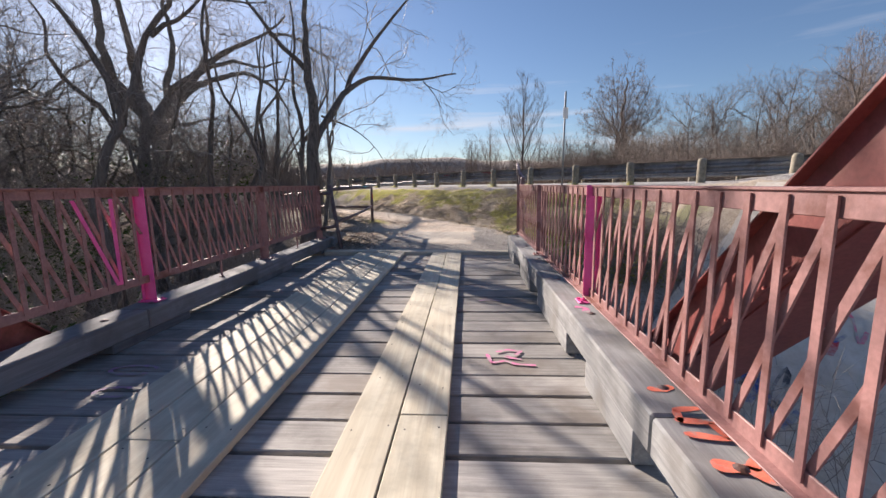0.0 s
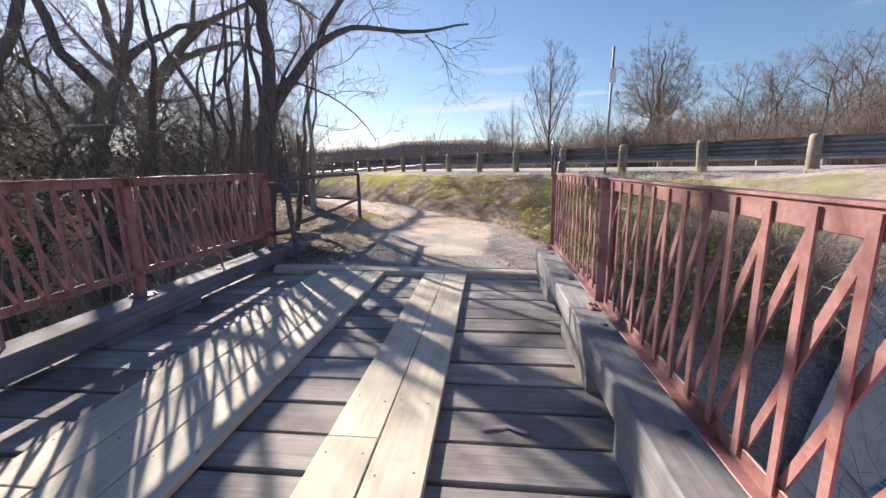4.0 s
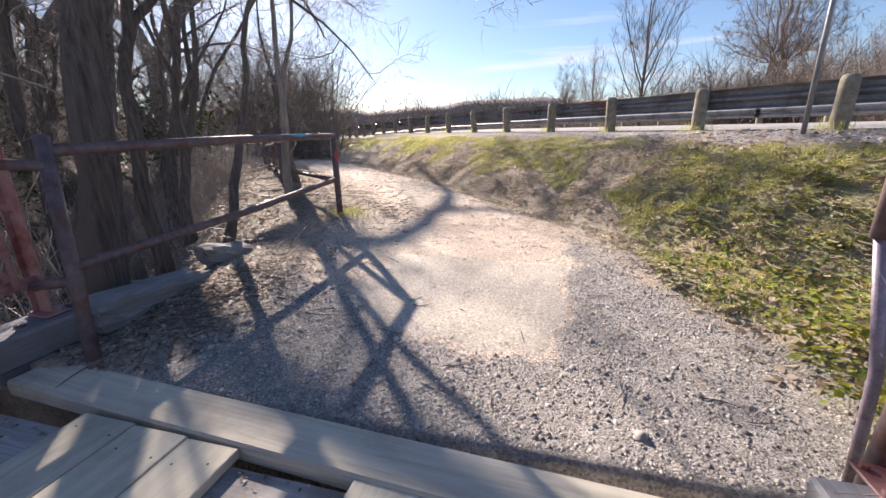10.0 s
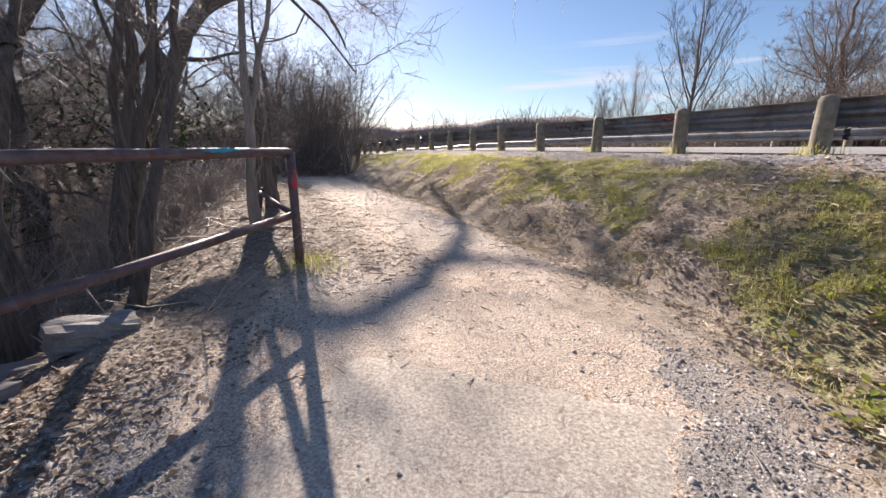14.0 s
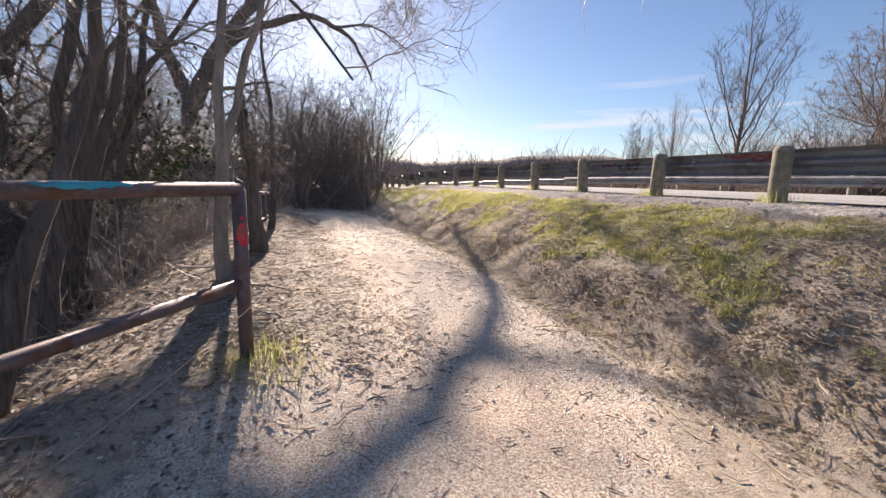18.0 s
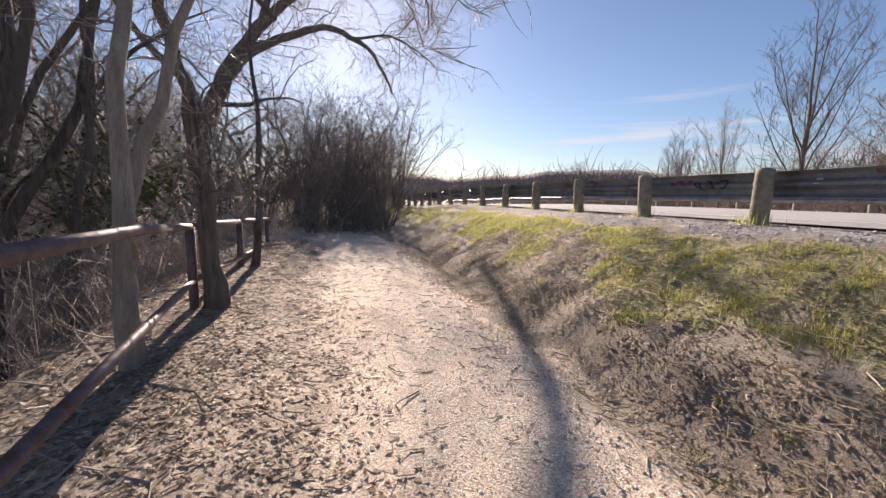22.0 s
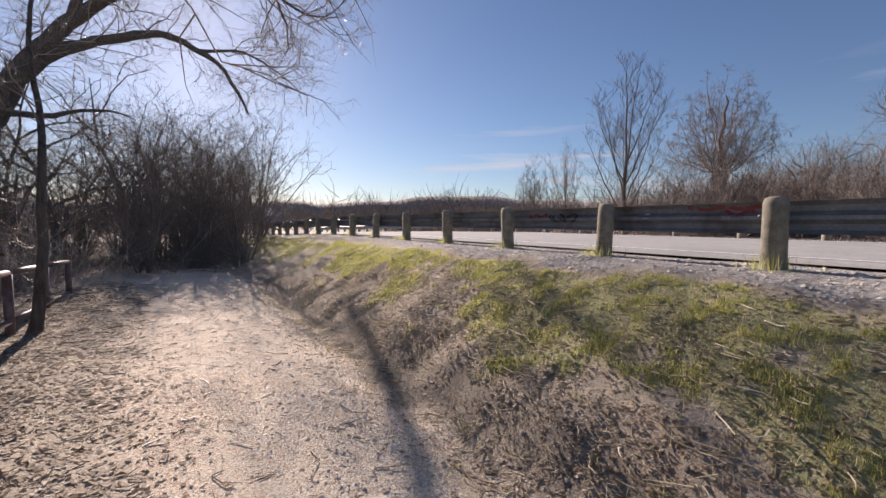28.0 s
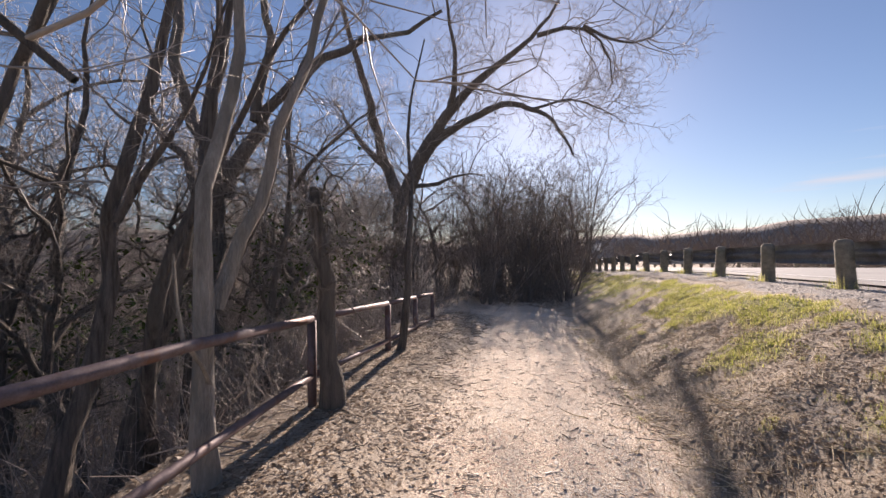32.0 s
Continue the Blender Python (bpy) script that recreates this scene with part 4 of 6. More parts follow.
STY = dict(up=0.16, wob=0.26, lift=0.02, thick=0.0085, n=(0, 6, 5, 4), fall=0.6, rmin=0.003)


def tree_meshes(seed, guides, first=8, length=2.4, deepest=3, style=STY, trunk_sides=14, bark=None, twig=None):
    """guides: lines with end radii; the first is the trunk. Shoots grow from all of them."""
    rnd = np.random.RandomState(seed)
    V, F, W, G = Bag(), [], Bag(), []
    style = dict(style, floor=float(guides[0][0][0][2]) + style.get("bare", 2.2))
    for gi, (pts, ra, rb, n_) in enumerate(guides):
        pts = np.array(pts, float)
        # finer, wandering line through the given points
        fine = []
        for p, q in zip(pts, pts[1:]):
            m = max(2, int(np.linalg.norm(q - p) / (0.6 if style.get("coarse") else 0.35)))
            for i in range(m):
                fine.append(p + (q - p) * i / m)
        fine.append(pts[-1])
        fine = np.array(fine)
        for _ in range(3):
            fine[1:-1] = (fine[:-2] + 2 * fine[1:-1] + fine[2:]) / 4
        run = np.linspace(0, len(fine) * (0.6 if style.get("coarse") else 0.35), len(fine))[:, None]
        bow = np.sin(run * rnd.uniform(1.2, 2.4, 3) + rnd.uniform(0, 6.28, 3)) + 0.5 * np.sin(run * rnd.uniform(3.0, 5.0, 3) + rnd.uniform(0, 6.28, 3))
        fine += (bow - bow[0]) * style.get("bow", 0.05)
        fine[1:-1] += rnd.normal(size=fine[1:-1].shape) * 0.18 * min(ra, 0.12)
        t = np.linspace(0, 1, len(fine))
        rr = ra + (rb - ra) * t ** 0.85
        rr = rr * (1 + 0.05 * rnd.normal(size=len(rr)))
        if gi == 0:
            rr[0] *= 1.45
            rr[1] *= 1.15
        tube(fine, rr, trunk_sides if gi == 0 else (4 if style.get("coarse") else 8), V, F)
        sprout(rnd, fine, ra, rb, n_, length, 1, deepest, W, G, style, 0.35 if gi == 0 else 0.15)
    tm = mesh_of("trunk", np.concatenate(V), F, bark or M_bark, True)
    cm_ = mesh_of("crown", np.concatenate(W), G, twig or M_twig, True)
    return tm, cm_


def tree(seed, guides, label, name="tree", category="tree", group="", **kw):
    x, y, z = guides[0][0][0]
    ob = thing(name, label, category, group, at=(x, y, z))
    tm, cm_ = tree_meshes(seed, guides, **kw)
    tr = piece("trunk", tm, ob)
    piece("crown", cm_, ob)
    return ob


def auto_guides(rnd, h, r, lean=(0, 0), limbs=5, spread=0.5, base=(0, 0, 0), low=0.35, arch=0.0, n_=6):
    """A wandering trunk with limbs that curve out of it and fork."""
    b = np.array(base, float)
    trunk = grow(rnd, b, (lean[0] * 1.5, lean[1] * 1.5, 1), h, 8, 0.13, 0.05)
    out = [(trunk, r, r * 0.1, n_ + 1)]
    for i in range(limbs):
        t = low + (0.85 - low) * (i + rnd.uniform(0, 0.9)) / limbs
        k = min(int(t * 8), 7)
        p = trunk[k] + (trunk[k + 1] - trunk[k]) * (t * 8 - k)
        az = i * 2.4 + rnd.uniform(-0.5, 0.5)
        ln = h * spread * rnd.uniform(0.65, 1.15) * (1.15 - 0.6 * t)
        limb = grow(rnd, p, (math.cos(az), math.sin(az), 0.8), ln, 6, 0.22, 0.04 - arch)
        rl = r * (0.66 - 0.38 * t)
        out.append((limb, rl, r * 0.06, n_))
        q = limb[3]
        d = limb[3] - limb[1]
        side = np.cross(d, rnd.normal(size=3))
        out.append((grow(rnd, q, unit(d) + 0.8 * unit(side) + np.array([0, 0, 0.25]), ln * 0.55, 4, 0.25, 0.03), rl * 0.5, r * 0.05, max(2, n_ - 2)))
    return out


def G(x, y, dz=-0.15):
    return (x, y, gz(x, y) + dz)


# the leaning tree beside the bridge's end, whose limb hangs over the path
b0 = np.array(G(-3.74, 1.30))
tree(41, [([b0, (-3.66, 1.38, 0.6), (-3.60, 1.46, 1.4), (-3.47, 1.70, 2.75), (-3.62, 2.0, 3.6), (-3.95, 2.4, 5.2), (-3.9, 2.9, 7.4)], 0.19, 0.03, 7),
          ([(-3.56, 1.62, 2.3), (-3.40, 1.92, 2.85), (-3.2, 2.45, 3.5), (-2.86, 3.14, 4.25), (-2.0, 3.9, 4.50), (-1.16, 4.49, 4.43), (-0.2, 4.9, 4.75)], 0.115, 0.02, 8),
          ([(-1.16, 4.49, 4.43), (-0.85, 4.75, 4.2), (-0.55, 5.0, 3.65)], 0.02, 0.006, 4),
          ([(-3.02, 2.82, 3.93), (-2.8, 3.02, 4.5), (-2.3, 3.3, 5.2), (-1.5, 3.6, 6.3), (-1.1, 4.2, 7.2)], 0.07, 0.015, 7),
          ([(-3.9, 2.3, 4.3), (-4.9, 2.0, 5.4), (-5.6, 1.6, 6.9)], 0.07, 0.015, 6),
          ([(-3.45, 2.0, 3.1), (-3.05, 3.2, 3.0), (-2.75, 4.0, 2.75), (-2.45, 4.6, 2.1)], 0.03, 0.008, 6)],
     "bare leaning tree with furrowed bark beside the bridge", length=1.7, style=dict(STY, bow=0.02))
b1 = np.array(G(-4.15, 2.25))
tree(42, [([b1, (-4.18, 2.3, 0.8), (-4.22, 2.35, 2.0), (-4.35, 2.7, 3.6), (-4.6, 3.2, 6.2)], 0.09, 0.02, 6),
          ([(-4.22, 2.4, 2.2), (-4.0, 3.2, 3.4), (-3.8, 3.9, 4.8)], 0.06, 0.012, 5)], "dark straight tree close behind the leaning tree", length=1.4)
tree(58, [([G(-4.15, 3.1), (-3.98, 3.2, 0.5), (-3.86, 3.35, 1.1), (-3.9, 3.7, 2.2), (-3.75, 4.1, 3.6), (-3.9, 4.6, 5.4)], 0.075, 0.008, 4)], "slim curved dark tree at the edge of the bank", length=1.3)
# trees behind the fence
tree(43, [([G(-6.9, 4.9), (-6.6, 4.95, 0.2), (-6.1, 4.9, 0.9), (-6.0, 5.2, 2.2), (-6.2, 5.6, 4.2), (-6.0, 5.9, 7.0)], 0.085, 0.01, 5),
          ([(-6.05, 5.1, 1.7), (-5.2, 5.5, 3.0), (-4.7, 6.1, 4.6), (-4.4, 6.6, 6.2)], 0.035, 0.008, 5)], "dark crooked tree rising from the bank", length=1.4, style=dict(STY, n=(0, 4, 3, 2)))
tree(44, [([G(-5.65, 3.1), (-5.75, 3.2, 1.0), (-6.0, 3.7, 2.6), (-6.1, 4.2, 4.0), (-6.05, 5.2, 6.4)], 0.09, 0.01, 3),
          ([(-5.95, 3.6, 2.4), (-6.9, 3.6, 4.0), (-7.4, 3.9, 6.0)], 0.075, 0.013, 3),
          ([(-6.05, 4.0, 3.4), (-5.3, 4.4, 4.9), (-4.9, 4.5, 6.5)], 0.045, 0.009, 2)], "dark forked tree on the wooded bank", length=1.5, style=dict(STY, n=(0, 4, 3, 2)))
tree(45, [([G(-7.45, 5.25), (-7.3, 5.4, 1.2), (-7.1, 6.1, 2.4), (-7.4, 6.8, 5.0), (-7.2, 7.4, 7.6)], 0.09, 0.012, 6)], "dark tree among the woods edge", length=1.5, style=dict(STY, n=(0, 4, 3, 2)))
tree(46, [([G(-4.39, 5.09), (-4.39, 5.11, 1.08), (-4.39, 5.13, 1.8), (-4.38, 5.18, 2.54), (-4.37, 5.24, 3.2), (-4.5, 5.4, 4.6), (-4.6, 5.6, 6.6)], 0.066, 0.014, 8),
          ([(-4.40, 5.12, 1.45), (-4.50, 5.36, 1.95), (-4.52, 5.56, 2.48), (-4.50, 5.73, 3.02), (-4.45, 5.93, 3.62), (-4.40, 6.15, 4.4), (-4.4, 6.5, 5.8)], 0.055, 0.012, 8),
          ([(-4.39, 5.1, 0.95), (-4.0, 5.0, 1.35), (-3.75, 4.95, 1.9)], 0.018, 0.006, 5)], "pale-barked young forked tree behind the pipe fence", length=1.2, bark=M_palebark)
tree(47, [([G(-5.8, 4.2), (-5.82, 4.41, 1.06), (-5.82, 4.58, 1.92), (-5.82, 4.67, 2.55), (-5.82, 4.79, 3.31), (-5.85, 5.0, 4.4), (-6.0, 5.3, 7.0)], 0.085, 0.01, 5),
          ([(-5.82, 4.6, 2.1), (-5.4, 5.1, 3.0), (-5.2, 5.5, 4.2)], 0.035, 0.008, 4)], "dark slanting tree behind the pipe fence", length=1.2, style=dict(STY, n=(0, 4, 3, 2)))
# broken snag with a spray of thin drooping shoots at its top
SNAG = [([G(-5.06, 6.18), (-5.04, 6.14, 0.9), (-5.02, 6.08, 1.6), (-5.03, 6.05, 2.15), (-5.08, 6.05, 2.42)], 0.098, 0.06, 3)]
rs = random.Random(12)
for i in range(16):
    az, out = rs.uniform(0, 6.28), rs.uniform(0.25, 0.55)
    dx, dy, z0 = math.cos(az) * out, math.sin(az) * out, rs.uniform(1.35, 2.35)
    SNAG.append(([(-5.03, 6.07, z0), (-5.03 + dx * 0.5, 6.07 + dy * 0.5, z0 + rs.uniform(0.1, 0.3)), (-5.03 + dx, 6.07 + dy, z0 + rs.uniform(-0.45, 0.25))], 0.011, 0.004, 4))
tree(48, SNAG, "broken-topped dead trunk with drooping shoots against a fence post", length=0.5, style=dict(STY, n=(0, 3, 2, 2), bow=0.02, bare=1.2))
tree(49, [([G(-6.42, 7.72), (-6.45, 7.75, 1.0), (-6.6, 7.9, 2.2), (-7.0, 8.2, 3.8), (-7.1, 8.6, 5.4)], 0.06, 0.012, 8)], "thin dark tree grown against a fence post", length=1.3)
tree(56, [([G(-6.62, 4.6), (-6.62, 4.91, 0.5), (-6.6, 5.16, 1.18), (-6.59, 5.28, 2.03), (-6.58, 5.36, 2.78), (-6.6, 5.5, 3.8), (-6.7, 5.8, 6.2)], 0.11, 0.02, 5),
          ([(-6.6, 5.3, 2.2), (-7.2, 5.4, 3.4), (-7.5, 5.5, 5.0)], 0.05, 0.012, 4)], "dark leaning tree on the wooded bank", length=1.4, style=dict(STY, n=(0, 5, 4, 3)))
tree(57, [([G(-8.7, 6.55), (-8.67, 6.6, 0.83), (-8.62, 6.77, 2.06), (-8.57, 6.95, 3.04), (-8.62, 6.78, 4.15), (-8.44, 7.32, 5.06), (-8.29, 7.68, 6.24)], 0.09, 0.015, 9),
          ([(-8.57, 6.95, 3.0), (-8.0, 7.5, 3.9), (-7.2, 7.9, 4.3)], 0.045, 0.01, 6)], "crooked bare tree in the woods behind the fence", length=1.3, style=dict(STY, n=(0, 4, 3, 2)))

# the big forked tree with the arching limb
fb = np.array(G(-17.36, 14.22))
tree(50, [([fb, (-17.34, 14.42, 1.79), (-17.24, 14.48, 3.28), (-17.09, 14.55, 4.44), (-17.19, 14.01, 5.34), (-17.14, 13.34, 6.90), (-16.85, 12.96, 8.25), (-16.63, 12.40, 9.36), (-16.36, 11.83, 10.37), (-15.63, 10.80, 12.19)], 0.46, 0.06, 18),
          ([(-17.09, 14.55, 4.17), (-16.63, 14.79, 5.59), (-16.05, 15.15, 6.76), (-15.22, 15.61, 7.98), (-14.31, 16.10, 8.92), (-13.25, 16.72, 9.69), (-12.32, 17.24, 10.20), (-11.50, 17.52, 10.76), (-10.71, 17.56, 11.52)], 0.37, 0.045, 32),
          ([(-16.46, 14.91, 5.99), (-15.42, 15.74, 7.22), (-14.56, 16.46, 7.82), (-13.49, 17.28, 8.35), (-12.68, 18.16, 8.01), (-12.05, 18.89, 7.50), (-11.80, 19.34, 6.76), (-11.67, 19.65, 6.06)], 0.24, 0.05, 24),
          ([(-15.10, 15.67, 8.08), (-14.51, 15.56, 9.40), (-14.08, 15.23, 10.50), (-13.87, 14.63, 11.48), (-13.45, 14.07, 12.49)], 0.16, 0.03, 16),
          ([(-11.76, 17.48, 10.53), (-10.84, 18.07, 10.70), (-10.32, 18.47, 10.60), (-9.93, 19.05, 10.04), (-9.84, 19.52, 9.28), (-9.93, 19.79, 8.60)], 0.10, 0.02, 20),
          ([(-10.32, 18.47, 10.60), (-9.68, 19.25, 9.91), (-8.82, 19.87, 9.65), (-8.12, 20.04, 9.91), (-7.68, 19.94, 10.44)], 0.07, 0.015, 12),
          ([(-12.68, 18.16, 8.01), (-11.62, 19.20, 8.36), (-10.71, 19.92, 8.00), (-10.07, 20.48, 7.26)], 0.07, 0.012, 18),
          ([(-16.80, 14.74, 5.00), (-16.32, 15.44, 5.01), (-15.80, 16.00, 5.37), (-15.11, 16.73, 5.68), (-14.66, 17.33, 5.36)], 0.13, 0.02, 9),
          ([(-17.18, 13.81, 5.80), (-18.00, 12.81, 7.08), (-18.74, 11.90, 8.91)], 0.2, 0.03, 15)],
     "large bare tree with a forked trunk and an arching limb", length=2.6, style=dict(STY, thick=0.009, n=(0, 7, 5, 4), bow=0.03, lift=-0.02, up=0.08, rmin=0.005))

# big crooked trees deeper in the woods
tree(51, [([G(-11.5, 6.3), (-11.6, 6.3, 1.5), (-11.5, 6.4, 3.4), (-12.0, 5.9, 5.5), (-12.3, 5.6, 8.0), (-12.2, 5.6, 10.5)], 0.28, 0.05, 7),
          ([(-11.5, 6.4, 3.2), (-10.9, 6.9, 4.8), (-9.7, 7.9, 5.9), (-8.6, 8.9, 6.3), (-7.6, 9.5, 6.3)], 0.18, 0.03, 7),
          ([(-10.9, 6.9, 4.8), (-10.9, 7.0, 7.2), (-10.5, 7.3, 9.8)], 0.13, 0.025, 6),
          ([(-11.6, 6.3, 2.6), (-12.8, 5.4, 4.0), (-13.6, 4.9, 6.0), (-14.0, 4.8, 8.0)], 0.13, 0.025, 6)],
     "large crooked bare tree in the woods", length=2.4, style=dict(STY, bow=0.12))
tree(52, [([G(-7.6, -0.1), (-7.75, 0.0, 0.8), (-7.5, 0.2, 2.4), (-7.0, 0.7, 4.2), (-6.5, 1.3, 5.6), (-6.4, 1.6, 7.6)], 0.16, 0.03, 8),
          ([(-7.3, 0.4, 3.0), (-8.2, 0.5, 4.4), (-8.8, 0.4, 6.2)], 0.09, 0.02, 8),
          ([(-6.8, 0.9, 4.7), (-6.0, 1.0, 5.4), (-5.2, 1.4, 5.9), (-4.6, 1.9, 5.8)], 0.06, 0.012, 7)], "bare tree leaning over the wooded bank", length=1.9, style=dict(STY, bow=0.09))
tree(53, [([G(-7.0, 3.0), (-7.05, 3.05, 1.5), (-6.95, 3.2, 3.5), (-7.1, 3.4, 5.5), (-7.0, 3.7, 8.6)], 0.11, 0.02, 9)], "slim straight bare tree in the woods", length=1.7)
tree(54, [([G(-9.2, 3.4), (-9.2, 3.4, 0.6), (-9.5, 3.3, 2.2), (-9.9, 3.1, 3.6), (-9.9, 3.1, 5.2)], 0.10, 0.02, 8),
          ([(-9.3, 3.4, 1.0), (-8.9, 3.8, 2.2), (-8.6, 4.2, 3.8), (-8.5, 4.3, 5.4)], 0.08, 0.015, 8)], "small forked bare tree in the woods", length=1.6)
tree(55, [([G(-9.4, -2.2), (-9.3, -2.0, 1.4), (-8.6, -1.5, 3.6), (-8.2, -1.0, 5.6), (-8.3, -0.8, 8.4)], 0.18, 0.03, 9),
          ([(-8.8, -1.7, 3.0), (-9.4, -2.2, 4.6), (-9.9, -2.6, 6.4)], 0.09, 0.015, 8)], "dark bare tree beside the bridge", length=2.0, style=dict(STY, bow=0.1))
# a long dead branch hanging low in the woods
V, F = Bag(), []
line = np.array([(-7.6, 1.6, 2.3), (-6.9, 1.9, 2.35), (-6.2, 2.2, 2.2), (-5.6, 2.5, 1.95), (-5.1, 2.7, 1.6), (-4.75, 2.8, 1.1)])
tube(line, np.linspace(0.022, 0.008, 6), 6, V, F)
sprout(np.random.RandomState(5), line, 0.02, 0.008, 6, 0.7, 2, 2, V, F, dict(STY, floor=-9))
tagged(new("hanging_branch", mesh_of("hanging_branch", np.concatenate(V), F, M_palebark, True)), "long dead branch caught low between the trees", "branch")

# taller woods behind, built from a few kinds
KINDS = []
for q in range(5):
    rnd = np.random.RandomState(70 + q)
    gds = auto_guides(rnd, rnd.uniform(8.5, 11.5), rnd.uniform(0.13, 0.21), (rnd.uniform(-0.1, 0.1), rnd.uniform(-0.1, 0.1)), 7, 0.55, low=0.22, arch=0.07)
    KINDS.append(tree_meshes(90 + q, gds, length=2.1, deepest=3, style=dict(STY, n=(0, 5, 3, 3), coarse=1, rmin=0.004, bare=1.4), trunk_sides=6))
SPIRE = []
for q in range(3):
    rnd = np.random.RandomState(170 + q)
    h = 9.5
    gds = [([(0, 0, 0), (0.1, 0, h * 0.4), (0, 0.1, h)], 0.10, 0.012, 24)]
    for i in range(9):
        az = i * 2.4 + rnd.uniform(-0.3, 0.3)
        dx, dy, k = math.cos(az), math.sin(az), rnd.uniform(0.8, 1.2)
        gds.append(([(0, 0, h * (0.10 + 0.04 * i)), (dx * 0.8 * k, dy * 0.8 * k, h * (0.30 + 0.045 * i)), (dx * 1.7 * k, dy * 1.7 * k, h * (0.58 + 0.045 * i))], 0.045, 0.008, 10))
    SPIRE.append(tree_meshes(190 + q, gds, length=1.7, deepest=3, style=dict(STY, up=0.45, lift=0.08, n=(0, 5, 3, 2), wob=0.12, coarse=1, rmin=0.0055, thick=0.008, bow=0.03), trunk_sides=6, twig=M_far, bark=M_far))


def place(kind, x, y, scale, turn, label, name="tree", category="tree", group=""):
    z = gz(x, y) - 0.1
    ob = thing(name, label, category, group, at=(x, y, z))
    ob.scale = (scale, scale, scale)
    ob.rotation_euler = (0, 0, turn)
    for nm, me in zip(("trunk", "crown"), kind):
        o = new(nm, me)
        o.parent = ob
    return ob


random.seed(21)
spots = []
def free(x, y, d):
    return all((x - u) ** 2 + (y - w) ** 2 > d * d for u, w in spots)


count = 0
tries = 0
while count < 66 and tries < 4000:
    tries += 1
    x, y = random.uniform(-34, -4.5), random.uniform(-6, 30)
    dl = float(left_of_fence(np.float64(x), np.float64(y)))
    s, a = road_sa(x, y)
    if dl < 2.0 or dl > 24 or not free(x, y, 1.7):
        continue
    # the sun reaches deck and path over the tops of the nearer trees
    k = random.uniform(0.7, 1.15)
    if -9.5 < 0.774 * x + 0.633 * y < 3.4:
        k = min(k, (0.036 if 0.774 * x + 0.633 * y > -3.4 else 0.045) * math.hypot(x + 1.5, y + 2.0))
        if k < 0.42:
            continue
    if math.hypot(x + 17.4, y - 14.2) < 2.6 or (dl < 6 and y > 7) or (x > -8 and -1 < y < 7.5 and dl < 3.6) or math.hypot(x + 11.5, y - 6.3) < 1.8:
        continue
    spots.append((x, y))
    place(random.choice(KINDS), x, y, k, random.uniform(0, 6.28), "bare winter tree in the woods beside the path", group="woods beside the path")
    count += 1


for x, y, k, sc in ((-8.6, 4.0, 1, 0.6), (-9.9, 7.6, 4, 0.6)):
    place(KINDS[k], x, y, sc, x * 3 + y, "slim crooked bare tree behind the pipe fence", group="woods beside the path")


# thickets of dry brush
def brush_mesh(seed, n_=75, h=1.6, w=1.2, mat=None, rmin=0.0035, arch=0.06, sub=2, fan=0.35):
    rnd = np.random.RandomState(seed)
    W, Gf = Bag(), []
    for _ in range(n_):
        p = np.array([rnd.normal() * w * 0.45, rnd.normal() * w * 0.45, -0.05])
        d = np.array([rnd.normal() * fan, rnd.normal() * fan, 1.0])
        ln = h * rnd.uniform(0.45, 1.15)
        line = grow(rnd, p, d, ln, 3, 0.28, -arch * 1.3)
        r = rnd.uniform(1.0, 2.2) * rmin
        spike(line, np.linspace(r, r * 0.4, len(line)), W, Gf)
        for _ in range(sub):
            j = rnd.randint(1, 3)
            dd = unit(line[j] - line[j - 1]) + rnd.normal(size=3) * 0.75
            s2 = grow(rnd, line[j], dd, ln * rnd.uniform(0.25, 0.55), 2, 0.3, -0.03)
            spike(s2, np.linspace(r * 0.6, r * 0.25, len(s2)), W, Gf)
    return mesh_of("thicket", np.concatenate(W), Gf, mat or M_brush, True)


BRUSH = [brush_mesh(300 + q) for q in range(4)]
SCRUB = [brush_mesh(310 + q, 70, 1.5, 1.2, M_dark) for q in range(2)]
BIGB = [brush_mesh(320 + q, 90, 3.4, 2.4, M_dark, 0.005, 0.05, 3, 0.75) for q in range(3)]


MIDB = [brush_mesh(340 + q, 70, 3.0, 2.6, M_brush, 0.0055, 0.02, 3) for q in range(3)]


def thicket(me, x, y, sc, turn, label, zs=1.0, dz=0.0):
    ob = new("thicket", me)
    ob.matrix_basis = Matrix.LocRotScale((x, y, gz(x, y) + dz), Euler((0, 0, turn)), (sc, sc, sc * zs))
    return tagged(ob, label, "brush", kind="stuff")


random.seed(33)
for i in range(64):
    x, y = random.uniform(-26, -3.6), random.uniform(-9, 24)
    dl = float(left_of_fence(np.float64(x), np.float64(y)))
    if dl < (2.6 if y < 8 else 1.2) or dl > 15:
        continue
    thicket(random.choice(BRUSH), x, y, random.uniform(0.8, 1.7), random.uniform(0, 6.28), "dry brown brush on the wooded bank")
for i in range(80):
    x, y = random.uniform(-34, -5), random.uniform(-7, 26)
    dl = float(left_of_fence(np.float64(x), np.float64(y)))
    if dl < 2.6 or dl > 22 or (dl < 6 and y > 8):
        continue
    thicket(random.choice(MIDB), x, y, random.uniform(0.7, 1.3), random.uniform(0, 6.28), "brown leafless undergrowth in the woods")
